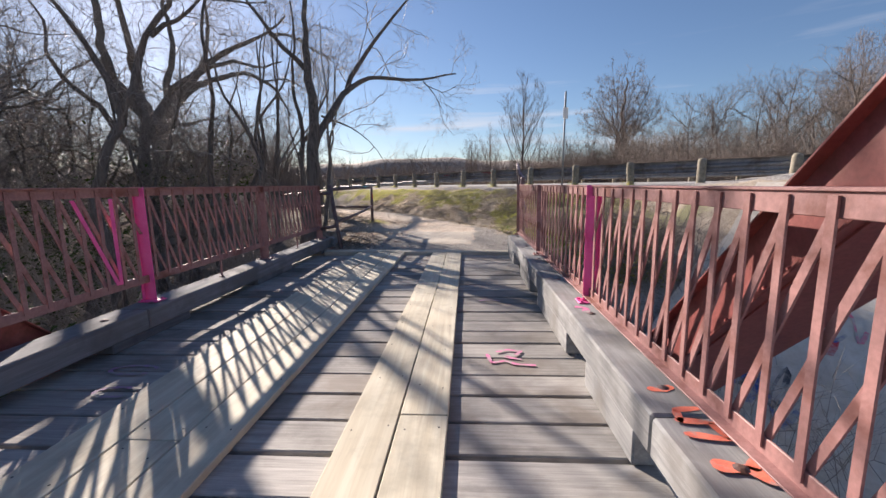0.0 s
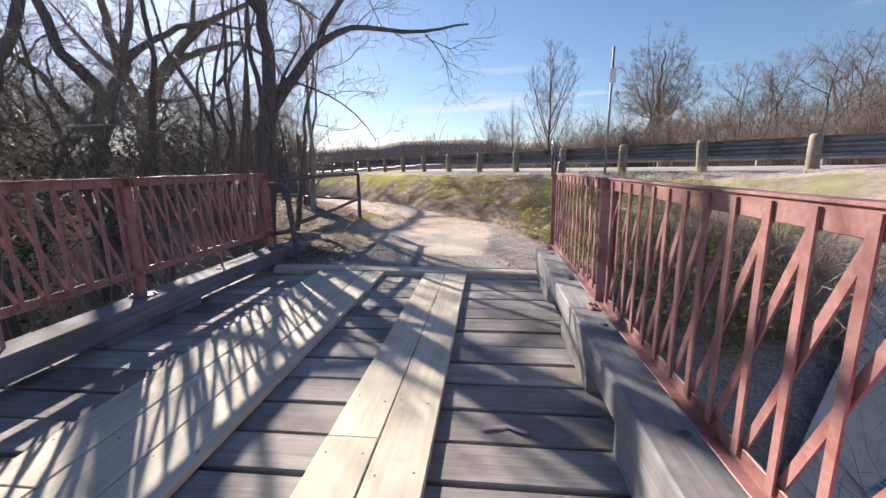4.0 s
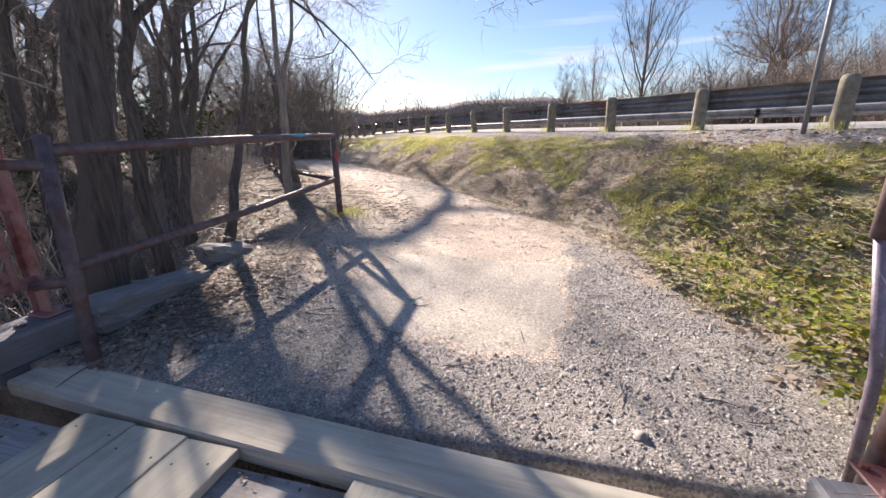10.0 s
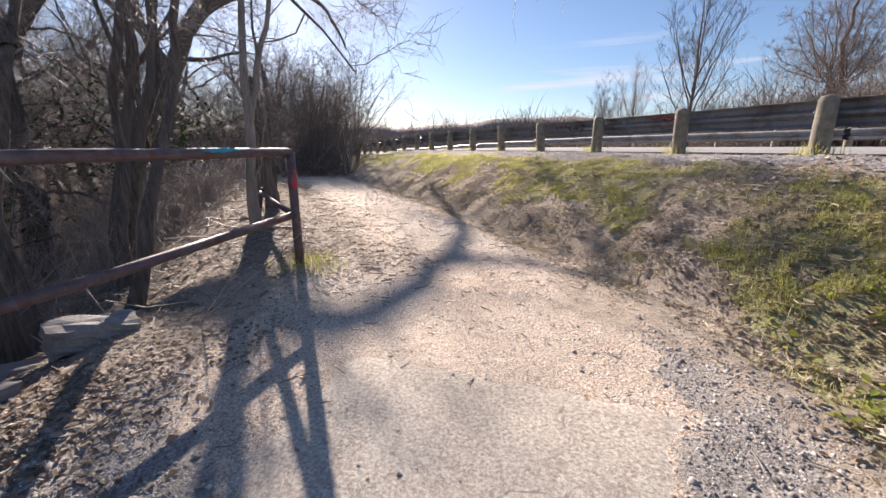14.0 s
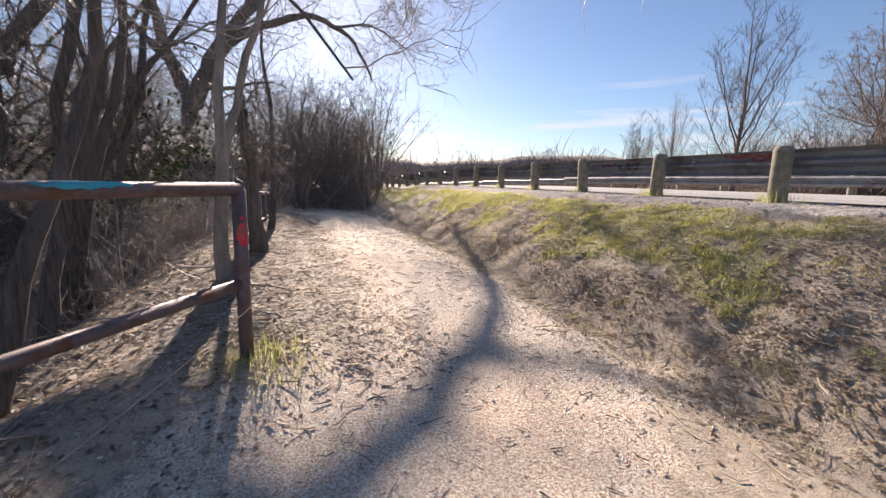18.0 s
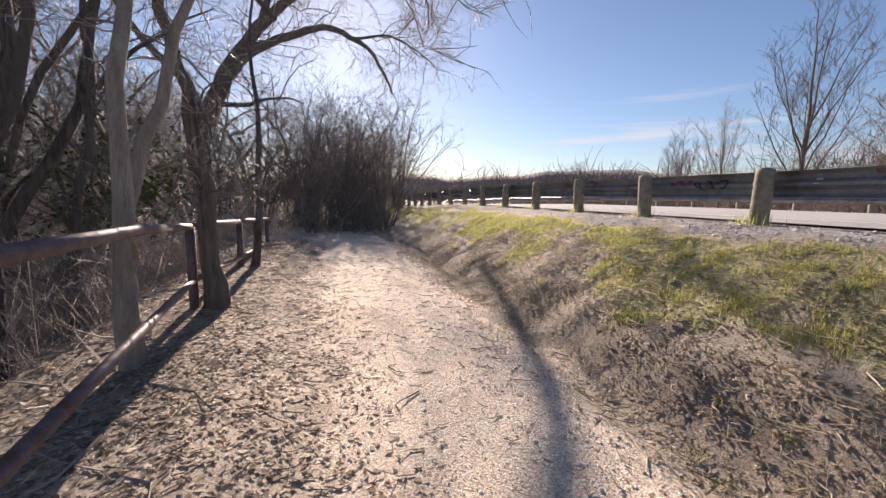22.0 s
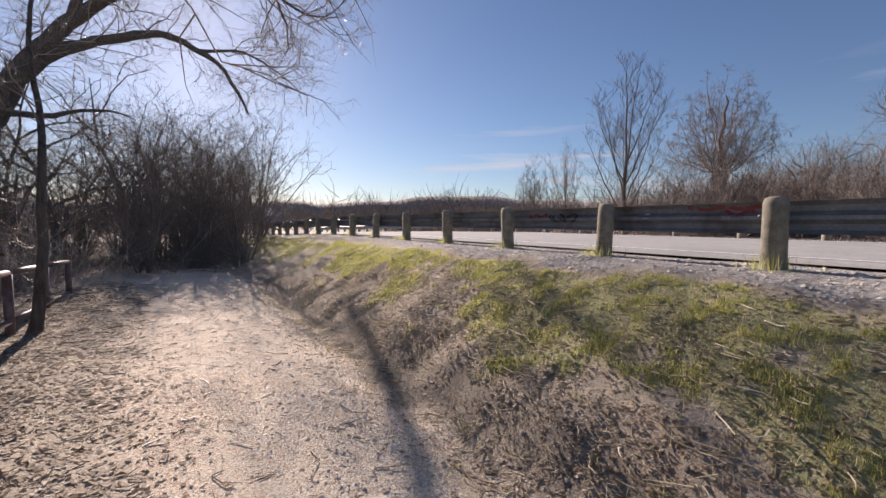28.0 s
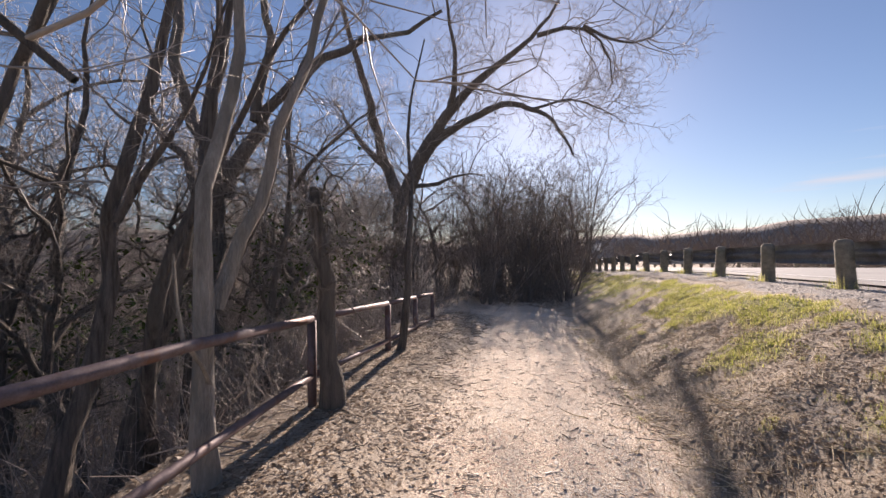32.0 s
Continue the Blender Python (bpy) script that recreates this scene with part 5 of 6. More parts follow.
# taller brush deep in the woods
DEEP = [brush_mesh(350 + q, 75, 5.5, 4.0, M_brush, 0.012, 0.005, 3) for q in range(2)]
n_ = 0
while n_ < 30:
    x, y = random.uniform(-36, -7), random.uniform(-5, 34)
    dl = float(left_of_fence(np.float64(x), np.float64(y)))
    s, a = road_sa(x, y)
    if dl < 11 or dl > 26 or s < 6:
        continue
    n_ += 1
    thicket(random.choice(DEEP), x, y, random.uniform(0.75, 1.15), random.uniform(0, 6.28), "tall brown leafless undergrowth deep in the woods")
# the dense shrubs where the path bends away
SHRUB = []
for q in range(3):
    rnd = np.random.RandomState(400 + q)
    gds = []
    for i in range(13):
        az, out = i * 2.4 + rnd.uniform(-0.4, 0.4), 0.25 + 2.5 * ((i + 0.5) / 13) ** 0.7
        dx, dy = math.cos(az), math.sin(az)
        h = (4.7 - 0.28 * out * out) * rnd.uniform(0.85, 1.05)
        gds.append(([(dx * 0.2, dy * 0.2, 0), (dx * out * 0.22, dy * out * 0.22, h * 0.4), (dx * out * 0.6, dy * out * 0.6, h * 0.8), (dx * out, dy * out, h)], rnd.uniform(0.025, 0.05), 0.007, 12))
    SHRUB.append(tree_meshes(410 + q, gds, length=1.5, deepest=2, style=dict(STY, n=(0, 6, 4, 3), up=0.1, bare=0.4, coarse=1, rmin=0.004, bow=0.10, lift=0.03), trunk_sides=5, bark=M_dark, twig=M_dark))
place(SHRUB[1], -10.3, 17.0, 1.0, 1.0, "airy leafless shrub beside the bend of the path", name="shrub", category="shrub", group="shrubs at the bend")
random.seed(78)
for i, (x, y) in enumerate([(-16.6, 19.6), (-16.8, 22.4), (-14.4, 24.5)]):
    place(SHRUB[i % 3], x, y, random.uniform(1.35, 1.55), random.uniform(0, 6.28), "tall leafless shrub at the bend of the path", name="shrub", category="shrub", group="shrubs at the bend")
random.seed(77)
for i, (x, y) in enumerate([(-11.3, 13.9), (-10.9, 15.5), (-12.5, 15.3), (-12.0, 17.2), (-13.6, 17.6), (-13.3, 19.6), (-15.0, 19.8), (-15.2, 22.2), (-14.0, 21.4), (-16.8, 24.0), (-17.6, 27.0), (-19.5, 28.6)]):
    place(SHRUB[i % 3], x + random.uniform(-0.3, 0.3), y, random.uniform(0.9, 1.12) * (0.7 if i < 2 else 1.05), random.uniform(0, 6.28), "dense leafless shrub at the bend of the path", name="shrub", category="shrub", group="shrubs at the bend")
    if i < 10:
        for q in range(1 + i % 2):
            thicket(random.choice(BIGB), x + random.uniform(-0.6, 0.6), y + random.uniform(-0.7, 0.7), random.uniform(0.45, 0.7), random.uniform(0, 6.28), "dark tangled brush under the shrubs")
for i, (x, y) in enumerate([(-13.4, 12.2), (-15.2, 13.6), (-15.8, 16.0), (-17.6, 17.6), (-18.5, 20.2), (-17.2, 14.0), (-20.5, 23.0)]):
    place(SHRUB[i % 3], x, y, random.uniform(0.8, 1.15), random.uniform(0, 6.28), "leafless shrub in the woods past the fence", name="shrub", category="shrub", group="shrubs past the fence")
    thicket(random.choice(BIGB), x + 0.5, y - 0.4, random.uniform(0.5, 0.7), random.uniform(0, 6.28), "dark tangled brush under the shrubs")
for x, y, k in ((-17.5, 20.0, 0), (-16.5, 16.0, 2), (-19.0, 26.5, 1), (-21.0, 32.0, 2), (-22.5, 28.0, 4), (-20.0, 17.0, 3), (-23.0, 22.0, 1)):
    place(KINDS[k], x, y, random.uniform(0.7, 0.9), random.uniform(0, 6.28), "bare winter tree in the woods beside the path", group="woods beside the path")
for i in range(18):
    dl, t = random.uniform(1.1, 3.0), random.uniform(0.15, 1)
    x, y = -3.6 - 7.0 * t - 0.72 * dl, 4.75 + 7.3 * t - 0.69 * dl
    thicket(random.choice(BRUSH), x, y, random.uniform(0.6, 1.1), random.uniform(0, 6.28), "dry brown brush behind the pipe fence")

for x, y, k, sc in ((-11.4, 9.6, 0, 0.55), (-14.2, 11.6, 1, 0.6), (-15.7, 12.8, 3, 0.65), (-14.6, 9.8, 2, 0.65)):
    place(KINDS[k], x, y, sc, x * 2 + y, "slim crooked bare tree past the pipe fence", group="woods beside the path")
for i in range(16):
    dl, t = random.uniform(1.0, 6.0), random.uniform(0, 1)
    x, y = -7.6 - 5.5 * t - 0.72 * dl, 9.4 + 5.6 * t - 0.69 * dl
    thicket(random.choice(MIDB), x, y, random.uniform(0.5, 0.85), random.uniform(0, 6.28), "brown leafless undergrowth past the fence")

# scrub between the railing and the road
for i in range(30):
    x, y = random.uniform(2.3, 4.0), random.uniform(-1.5, 0.5)
    thicket(random.choice(SCRUB), x, y, random.uniform(0.35, 0.85), random.uniform(0, 6.28), "dark dry scrub and weeds beside the railing", 0.8)

# ---------------------------------------------------------------- across the road
FARB = [brush_mesh(360 + q, 110, 4.6, 3.6, M_far, 0.0095, 0.01, 3) for q in range(3)]
WOODS = []
for q in range(3):
    rnd = np.random.RandomState(270 + q)
    gds = auto_guides(rnd, 9.5, 0.11, (rnd.uniform(-0.05, 0.05), rnd.uniform(-0.05, 0.05)), 8, 0.5, low=0.18, arch=-0.03)
    WOODS.append(tree_meshes(290 + q, gds, length=2.0, deepest=2, style=dict(STY, n=(0, 7, 6, 3), up=0.25, rmin=0.0065, bare=1.0, thick=0.008, coarse=1), trunk_sides=6, twig=M_far, bark=M_far))
place(SPIRE[0], 4.6, 26.0, 1.0, 0.3, "tall slender bare tree across the road").scale = (1.15, 1.15, 0.88)
place(SPIRE[1], 2.2, 29.0, 0.55, 1.3, "small slender bare tree across the road")
place(SPIRE[2], 0.6, 31.0, 0.5, 2.3, "small slender bare tree across the road")
# round-crowned tree
gds = [([(0, 0, 0), (0.1, 0, 2.4), (0, 0.1, 4.6), (0.2, 0.1, 6.0), (0.1, 0, 7.8)], 0.24, 0.04, 6)]
rnd = np.random.RandomState(8)
for i in range(30):
    az = i * 2.4
    r1 = 3.1 * math.sqrt((i + 0.5) / 30)
    z1 = 8.5 - 0.42 * r1 * r1 + rnd.uniform(-0.3, 0.2)
    gds.append(([(0.1, 0.1, 1.8 + 0.06 * i), (math.cos(az) * r1 * 0.55, math.sin(az) * r1 * 0.55, 0.62 * z1 + 0.5), (math.cos(az) * r1, math.sin(az) * r1, z1)], 0.05, 0.012, 13))
DOME = tree_meshes(210, gds, length=1.15, deepest=3, style=dict(STY, n=(0, 6, 4, 3), up=0.04, lift=0.0, rmin=0.006, bare=3.6, coarse=1, thick=0.008, bow=0.12), trunk_sides=8, twig=M_far, bark=M_far)
place(DOME, 22.8, 55.4, 2.05, 0.5, "bare round-crowned tree across the road")
random.seed(55)
n_ = 0
while n_ < 92:
    tall = n_ < 76
    a, s = random.uniform(*((-26, 5) if n_ < 40 else (-22, 80))), random.uniform(-46, -27) if tall else random.uniform(-27, -16)
    x, y = road_pt(a, s)
    if abs((x - 5) - 0.41 * (y - 12)) < 2.2 or math.hypot(x - 4.6, y - 26) < 3.5 or (a > 9 and s > -30):
        continue
    n_ += 1
    k = (random.uniform(0.85, 1.15) if a < 2 else random.uniform(0.5, 0.78)) if tall else random.uniform(0.35, 0.5)
    place(random.choice(SPIRE[:1] + WOODS + WOODS), x, y, k, random.uniform(0, 6.28), "bare winter tree in the wood across the road", group="wood across the road")
for i in range(100):
    a, s = random.uniform(-20, 62), random.uniform(-27, -13)
    if a > 12:
        s -= 8
    x, y = road_pt(a, s)
    thicket(random.choice(FARB), x, y, random.uniform(0.6, 1.0) * (1.0 if a < 14 else 0.75), random.uniform(0, 6.28), "brown leafless brush across the road")

for i in range(14):
    x, y = 13.4 + random.uniform(-5.0, 6.5), 33.0 + random.uniform(-3.0, 3.5)
    thicket(random.choice(FARB), x, y, random.uniform(1.0, 1.35), random.uniform(0, 6.28), "brown leafless brush round the foot of a tree across the road")
for i in range(26):
    x, y = road_pt(random.uniform(-26, 3), random.uniform(-29, -24))
    thicket(random.choice(FARB), x, y, random.uniform(0.8, 1.1), random.uniform(0, 6.28), "brown leafless brush across the road")
for i in range(9):
    x, y = road_pt(random.uniform(-4, 9), random.uniform(-31, -23))
    place(random.choice(WOODS), x, y, random.uniform(0.66, 0.85), random.uniform(0, 6.28), "bare winter tree in the wood across the road", group="wood across the road")

for i in range(8):
    x, y = random.uniform(19, 32), random.uniform(36, 46)
    place(random.choice(WOODS), x, y, random.uniform(0.6, 0.8), random.uniform(0, 6.28), "bare winter tree in the wood across the road", group="wood across the road")
    thicket(random.choice(FARB), x - 1.5, y - 2.5, random.uniform(1.0, 1.3), random.uniform(0, 6.28), "brown leafless brush across the road")

# far woods all round, one mass of trunks and twigs
def far_woods(name, ring, seed, label, count=420, hmin=6, hmax=9.5):
    rnd = np.random.RandomState(seed)
    W, Gf = Bag(), []
    for _ in range(count):
        az, dist = ring(rnd)
        x, y = -math.sin(az) * dist, math.cos(az) * dist
        s, a = road_sa(x, y)
        if -11 < s < 3.0:
            continue
        z = gz(x, y)
        h = rnd.uniform(hmin, hmax)
        for i in range(18):
            p = np.array([x + rnd.normal() * 1.2, y + rnd.normal() * 1.2, z + rnd.uniform(0, 0.5) * h])
            line = grow(rnd, p, (rnd.normal() * 0.7, rnd.normal() * 0.7, 1), h * rnd.uniform(0.25, 0.45), 2, 0.25, 0.02)
            r = 0.014 + 0.0005 * dist
            spike(line, np.linspace(r, r * 0.4, 3), W, Gf)
    ob = new(name, mesh_of(name, np.concatenate(W), Gf, M_far))
    return tagged(ob, label, "woods", kind="stuff")


far_woods("far_woods", lambda r: (r.uniform(-1.6, 1.7), r.uniform(60, 150)), 5, "distant leafless woods along the horizon", 950, 7, 11)
far_woods("far_woods", lambda r: (r.uniform(1.7, 4.7), r.uniform(35, 90)), 6, "leafless woods behind the bridge", 150)
# wooded rise on the horizon, its colour lightened to carry distance haze
M_hill = plain("hazed_wooded_rise", (0.26, 0.225, 0.20), (0.36, 0.315, 0.28), 0.05, 1.0, 0.0, 0.2)
V, F = [], []
K = 360
for i in range(K + 1):
    az = 2 * math.pi * i / K
    d = 190 + 20 * math.sin(3 * az)
    h = 11.5 + 2.2 * math.sin(5 * az + 1) + 1.2 * math.sin(13 * az) + 0.6 * math.sin(41 * az) + 0.8 * random.random()
    for dd, hh_ in ((0, -6), (6, h * 0.7), (16, h), (60, h + 3), (70, -6)):
        V.append((-math.sin(az) * (d + dd), math.cos(az) * (d + dd), hh_))
    if i:
        for j in range(4):
            o = (i - 1) * 5 + j
            F.append((o, o + 1, o + 6, o + 5))
tagged(new("backdrop", mesh_of("backdrop", V, F, M_hill, True)), "low wooded rise along the horizon", "backdrop", kind="structure")

# ---------------------------------------------------------------- concrete slope by the creek
V, F = [], []
na, ns = 26, 16
for i in range(na + 1):
    for j in range(ns + 1):
        a = -7.2 - 16 * i / na
        s = 1.45 + 7.5 * j / ns
        x, y = road_pt(a, s)
        V.append((x, y, float(height(np.float64(x), np.float64(y), False)) + 0.13))
for i in range(na):
    for j in range(ns):
        o = i * (ns + 1) + j
        x, y, z = V[o]
        if x > 1.75:
            F.append((o, o + ns + 1, o + ns + 2, o + 1))
tagged(new("concrete_slope", mesh_of("concrete_slope", V, F, M_conc)), "grey concrete slope paving with faded graffiti", "slope paving", kind="structure")

M_graf = [plain("graffiti_" + c, k, tuple(min(1, 1.25 * q) for q in k), 8.0, 0.8, stain=(0.50, 0.48, 0.44), stain_scale=5.0, cut=(0.42, 0.58))
          for c, k in (("red", (0.50, 0.06, 0.07)), ("black", (0.06, 0.06, 0.07)), ("blue", (0.05, 0.09, 0.30)), ("pink", (0.66, 0.16, 0.24)))]


def scrawl(seed, a, s, size, mat):
    """A looping spray line laid on the slope."""
    rnd = random.Random(seed)
    V, F = [], []
    n_ = 46
    pa, ps = a, s
    f1, f2, p1 = rnd.uniform(1.5, 3.2), rnd.uniform(2.5, 5), rnd.uniform(0, 6)
    line = []
    for i in range(n_):
        t = i / n_
        line.append((a + size * (t * 1.9 - 0.9) + 0.22 * size * math.sin(6.28 * f1 * t + p1), s + size * 0.45 * math.sin(6.28 * f2 * t)))
    for i, (aa, ss) in enumerate(line):
        bb = line[min(i + 1, n_ - 1)]
        b0_ = line[max(i - 1, 0)]
        da, ds = bb[0] - b0_[0], bb[1] - b0_[1]
        ln = math.hypot(da, ds) + 1e-6
        w = 0.045 * size * (1 + 0.4 * math.sin(i * 0.9))
        for sg in (-1, 1):
            x, y = road_pt(aa - sg * ds / ln * w, ss + sg * da / ln * w)
            V.append((x, y, float(height(np.float64(x), np.float64(y), False)) + 0.138))
        if i:
            o = 2 * i
            F.append((o - 2, o - 1, o + 1, o))
    return mesh_of("graffiti", V, F, mat)


slope = bpy.data.objects["concrete_slope"]
rg = random.Random(4)
for i in range(20):
    piece("graffiti", scrawl(i, rg.uniform(-14.5, -7.8), rg.uniform(2.0, 6.3), rg.uniform(0.3, 0.65), M_graf[(0, 3, 1, 3, 0, 2)[i % 6]]), slope)
for i in range(3):
    a, s_ = rg.uniform(-10.0, -7.5), rg.uniform(4.3, 6.6)
    x, y = road_pt(a, s_)
    thicket(BRUSH[i % 4], x, y, rg.uniform(0.7, 1.2), rg.uniform(0, 6.28), "thin bare saplings on the slope", 1.1)


def leafy(seed, n_=900, r=1.1, h=1.6):
    rnd = np.random.RandomState(seed)
    c = rnd.normal(size=(n_, 3)) * np.array([r * 0.45, r * 0.45, h * 0.35]) + np.array([0, 0, h])
    c += 0.25 * np.sin(c[:, ::-1] * 4)
    az, S = rnd.uniform(0, 6.28, n_), rnd.uniform(0.03, 0.07, n_)
    ax = np.stack([np.cos(az), np.sin(az), rnd.normal(0, 0.5, n_)], -1) * S[:, None]
    bx_ = np.stack([-np.sin(az), np.cos(az), rnd.normal(0, 0.5, n_)], -1) * S[:, None] * 0.5
    V = np.stack([c - ax, c + bx_, c + ax, c - bx_], 1).reshape(-1, 3)
    return mesh_of("foliage", V, [(4 * i, 4 * i + 1, 4 * i + 2, 4 * i + 3) for i in range(n_)], M_green)


M_green = plain("evergreen_leaves", (0.06, 0.085, 0.025), (0.11, 0.14, 0.045), 5.0, 0.95, vary=0.2)
M_green.node_tree.nodes["Principled BSDF"].inputs["Specular IOR Level"].default_value = 0.1
LEAFY = [leafy(500 + q) for q in range(2)]
random.seed(91)
for i, (x, y) in enumerate([(-8.5, 0.5), (-10.5, 2.2), (-9.8, -1.5), (-12.5, 0.8), (-7.6, -3.2), (-11.5, 5.0), (-13.5, 3.2), (-9.5, 7.6), (-12.0, 8.6)]):
    b_ = thing("evergreen_bush", "small evergreen bush among the bare trees", "bush", group="evergreen bushes", at=(x, y, gz(x, y)))
    k = random.uniform(0.9, 1.5)
    piece("twig_tangle", BRUSH[i % 4], b_, Matrix.LocRotScale((x, y, gz(x, y)), Euler((0, 0, i)), (k, k, k)))
    piece("foliage", LEAFY[i % 2], b_, Matrix.LocRotScale((x, y, gz(x, y)), Euler((0, 0, 2 * i)), (k, k, k)))

# ---------------------------------------------------------------- ground cover
def tris(name, verts, faces, mat, label, category):
    """A mesh of many small loose pieces from arrays."""
    me = bpy.data.meshes.new(name)
    verts, faces = np.asarray(verts, np.float32), np.asarray(faces, np.int32)
    me.vertices.add(len(verts))
    me.vertices.foreach_set("co", verts.ravel())
    k = faces.shape[1]
    me.loops.add(faces.size)
    me.loops.foreach_set("vertex_index", faces.ravel())
    me.polygons.add(len(faces))
    me.polygons.foreach_set("loop_start", np.arange(0, faces.size, k, dtype=np.int32))
    me.update(calc_edges=True)
    me.validate()
    me.materials.append(mat)
    return tagged(new(name, me), label, category, kind="stuff")


def island(name, *stops, rough=0.85, thin=0.0):
    """One tone to each loose piece, with faint mottling."""
    m, n, l, b = nodes_of(name)
    g = n.new("ShaderNodeNewGeometry")
    col = ramp(n, l, g.outputs["Random Per Island"], *stops)
    f = noise_node(n, l, coords(n, l), 60.0, 3)
    col = mixc(n, l, 0.3, col, ramp(n, l, f, (0.3, (0.3, 0.3, 0.3)), (0.7, (0.7, 0.7, 0.7))), 'OVERLAY')
    l.new(col, b.inputs["Base Color"])
    b.inputs["Roughness"].default_value = rough
    if thin:
        tr = n.new("ShaderNodeBsdfTranslucent")
        l.new(col, tr.inputs["Color"])
        mx = n.new("ShaderNodeMixShader")
        mx.inputs[0].default_value = thin
        l.new(b.outputs[0], mx.inputs[1])
        l.new(tr.outputs[0], mx.inputs[2])
        l.new(mx.outputs[0], n["Material Output"].inputs["Surface"])
    return m


def scatter(seed, want, box, mask):
    r = np.random.RandomState(seed)
    xs, ys = [], []
    got = 0
    for _ in range(60):
        x, y = r.uniform(box[0], box[1], want * 2), r.uniform(box[2], box[3], want * 2)
        keep = r.uniform(size=want * 2) < mask(x, y)
        xs.append(x[keep]), ys.append(y[keep])
        got += keep.sum()
        if got >= want:
            break
    x, y = np.concatenate(xs)[:want], np.concatenate(ys)[:want]
    return r, x, y, height(x, y)


def on_deck(x, y):
    return (x > -3.3) & (x < 1.3) & (y < 0.35)


# grass on the bank: tapering two-segment blades
def blades(name, seed, want, box, mask, ln, wd, mat, label, lean=0.5):
    r, x, y, z = scatter(seed, want, box, mask)
    n_ = len(x)
    L = ln * r.uniform(0.5, 1.3, n_)
    az = r.uniform(0, 6.283, n_)
    tilt = np.abs(r.normal(0, lean, n_)).clip(0, 1.5)
    w = wd * r.uniform(0.6, 1.3, n_)
    d = np.stack([np.cos(az), np.sin(az)], -1)
    p = np.stack([-np.sin(az), np.cos(az)], -1) * w[:, None] / 2
    base = np.stack([x, y, z - 0.004], -1)
    m1 = base + np.concatenate([d * (0.45 * L * np.sin(tilt * 0.6))[:, None], (0.55 * L * np.cos(tilt * 0.6))[:, None]], 1)
    tip = m1 + np.concatenate([d * (0.5 * L * np.sin(tilt))[:, None], (0.5 * L * np.cos(tilt))[:, None]], 1)
    z0 = np.zeros((n_, 1))
    P = np.concatenate([p, z0], 1)
    V = np.stack([base - P, base + P, m1 - P * 0.7, m1 + P * 0.7, tip], 1).reshape(-1, 3)
    o = (np.arange(n_) * 5)[:, None]
    F = np.concatenate([o + [0, 1, 3], o + [0, 3, 2], o + [2, 3, 4]], 0)
    return tris(name, V, F, mat, label, "grass")


M_grass = island("bank_grass", (0.0, (0.25, 0.29, 0.06)), (0.4, (0.44, 0.46, 0.12)), (0.68, (0.58, 0.54, 0.20)), (1.0, (0.70, 0.62, 0.40)), thin=0.58)
M_straw = island("dry_straw", (0.0, (0.34, 0.265, 0.165)), (0.5, (0.54, 0.455, 0.32)), (1.0, (0.74, 0.67, 0.52)), thin=0.3)
M_leaf = island("dead_leaves", (0.0, (0.17, 0.125, 0.09)), (0.4, (0.36, 0.285, 0.215)), (0.75, (0.54, 0.455, 0.36)), (1.0, (0.80, 0.72, 0.61)), rough=0.7, thin=0.5)
M_peb = island("gravel_stones", (0.0, (0.36, 0.31, 0.26)), (0.5, (0.56, 0.49, 0.41)), (1.0, (0.72, 0.66, 0.58)))


def clump(x, y):
    return np.clip(grass_mask(x, y) * 1.6 - 0.25, 0, 1)


blades("grass", 1, 80000, (-6, 4.2, 4.0, 15), lambda x, y: clump(x, y) * (0.10 + 0.90 * smooth01(fbm(x, y, 8.0, 3), -0.05, 0.2)), 0.04, 0.0042, M_grass, "short green and yellowed grass on the bank", 0.8)
blades("grass", 2, 26000, (-24, 4, 9, 36), lambda x, y: clump(x, y), 0.045, 0.010, M_grass, "short green and yellowed grass along the road", 0.8)


def posts_near(x, y):
    s, a = road_sa(x, y)
    k = np.abs((a / PITCH) - np.round(a / PITCH)) * PITCH
    return np.exp(-(k / 0.16) ** 2 - ((s - 0.08) / 0.16) ** 2) * (a > -4) * (a < 26)


blades("grass", 3, 5000, (-12, 6, 2, 24), posts_near, 0.16, 0.006, M_grass, "tufts of grass round the guardrail posts", 0.6)
blades("grass", 4, 500, (-3.1, -2.2, 3.5, 4.2), lambda x, y: np.exp(-((x + 2.62) ** 2 + (y - 3.85) ** 2) / 0.05), 0.085, 0.004, M_grass, "tuft of dry grass at the foot of the barrier post", 0.7)


def straw_mask(x, y):
    s, a = road_sa(x, y)
    return np.clip(smooth01(s, 0.9, 1.6) * smooth01(s, 4.0, 2.9) * (0.35 + 0.6 * fbm(x, y, 2.4, 3)), 0, 1) * (a > -6.5) * ~on_deck(x, y)


blades("dry_grass", 5, 15000, (-7, 5, 0.5, 15), straw_mask, 0.10, 0.0035, M_straw, "dry flattened straw on the bank", 2.2)


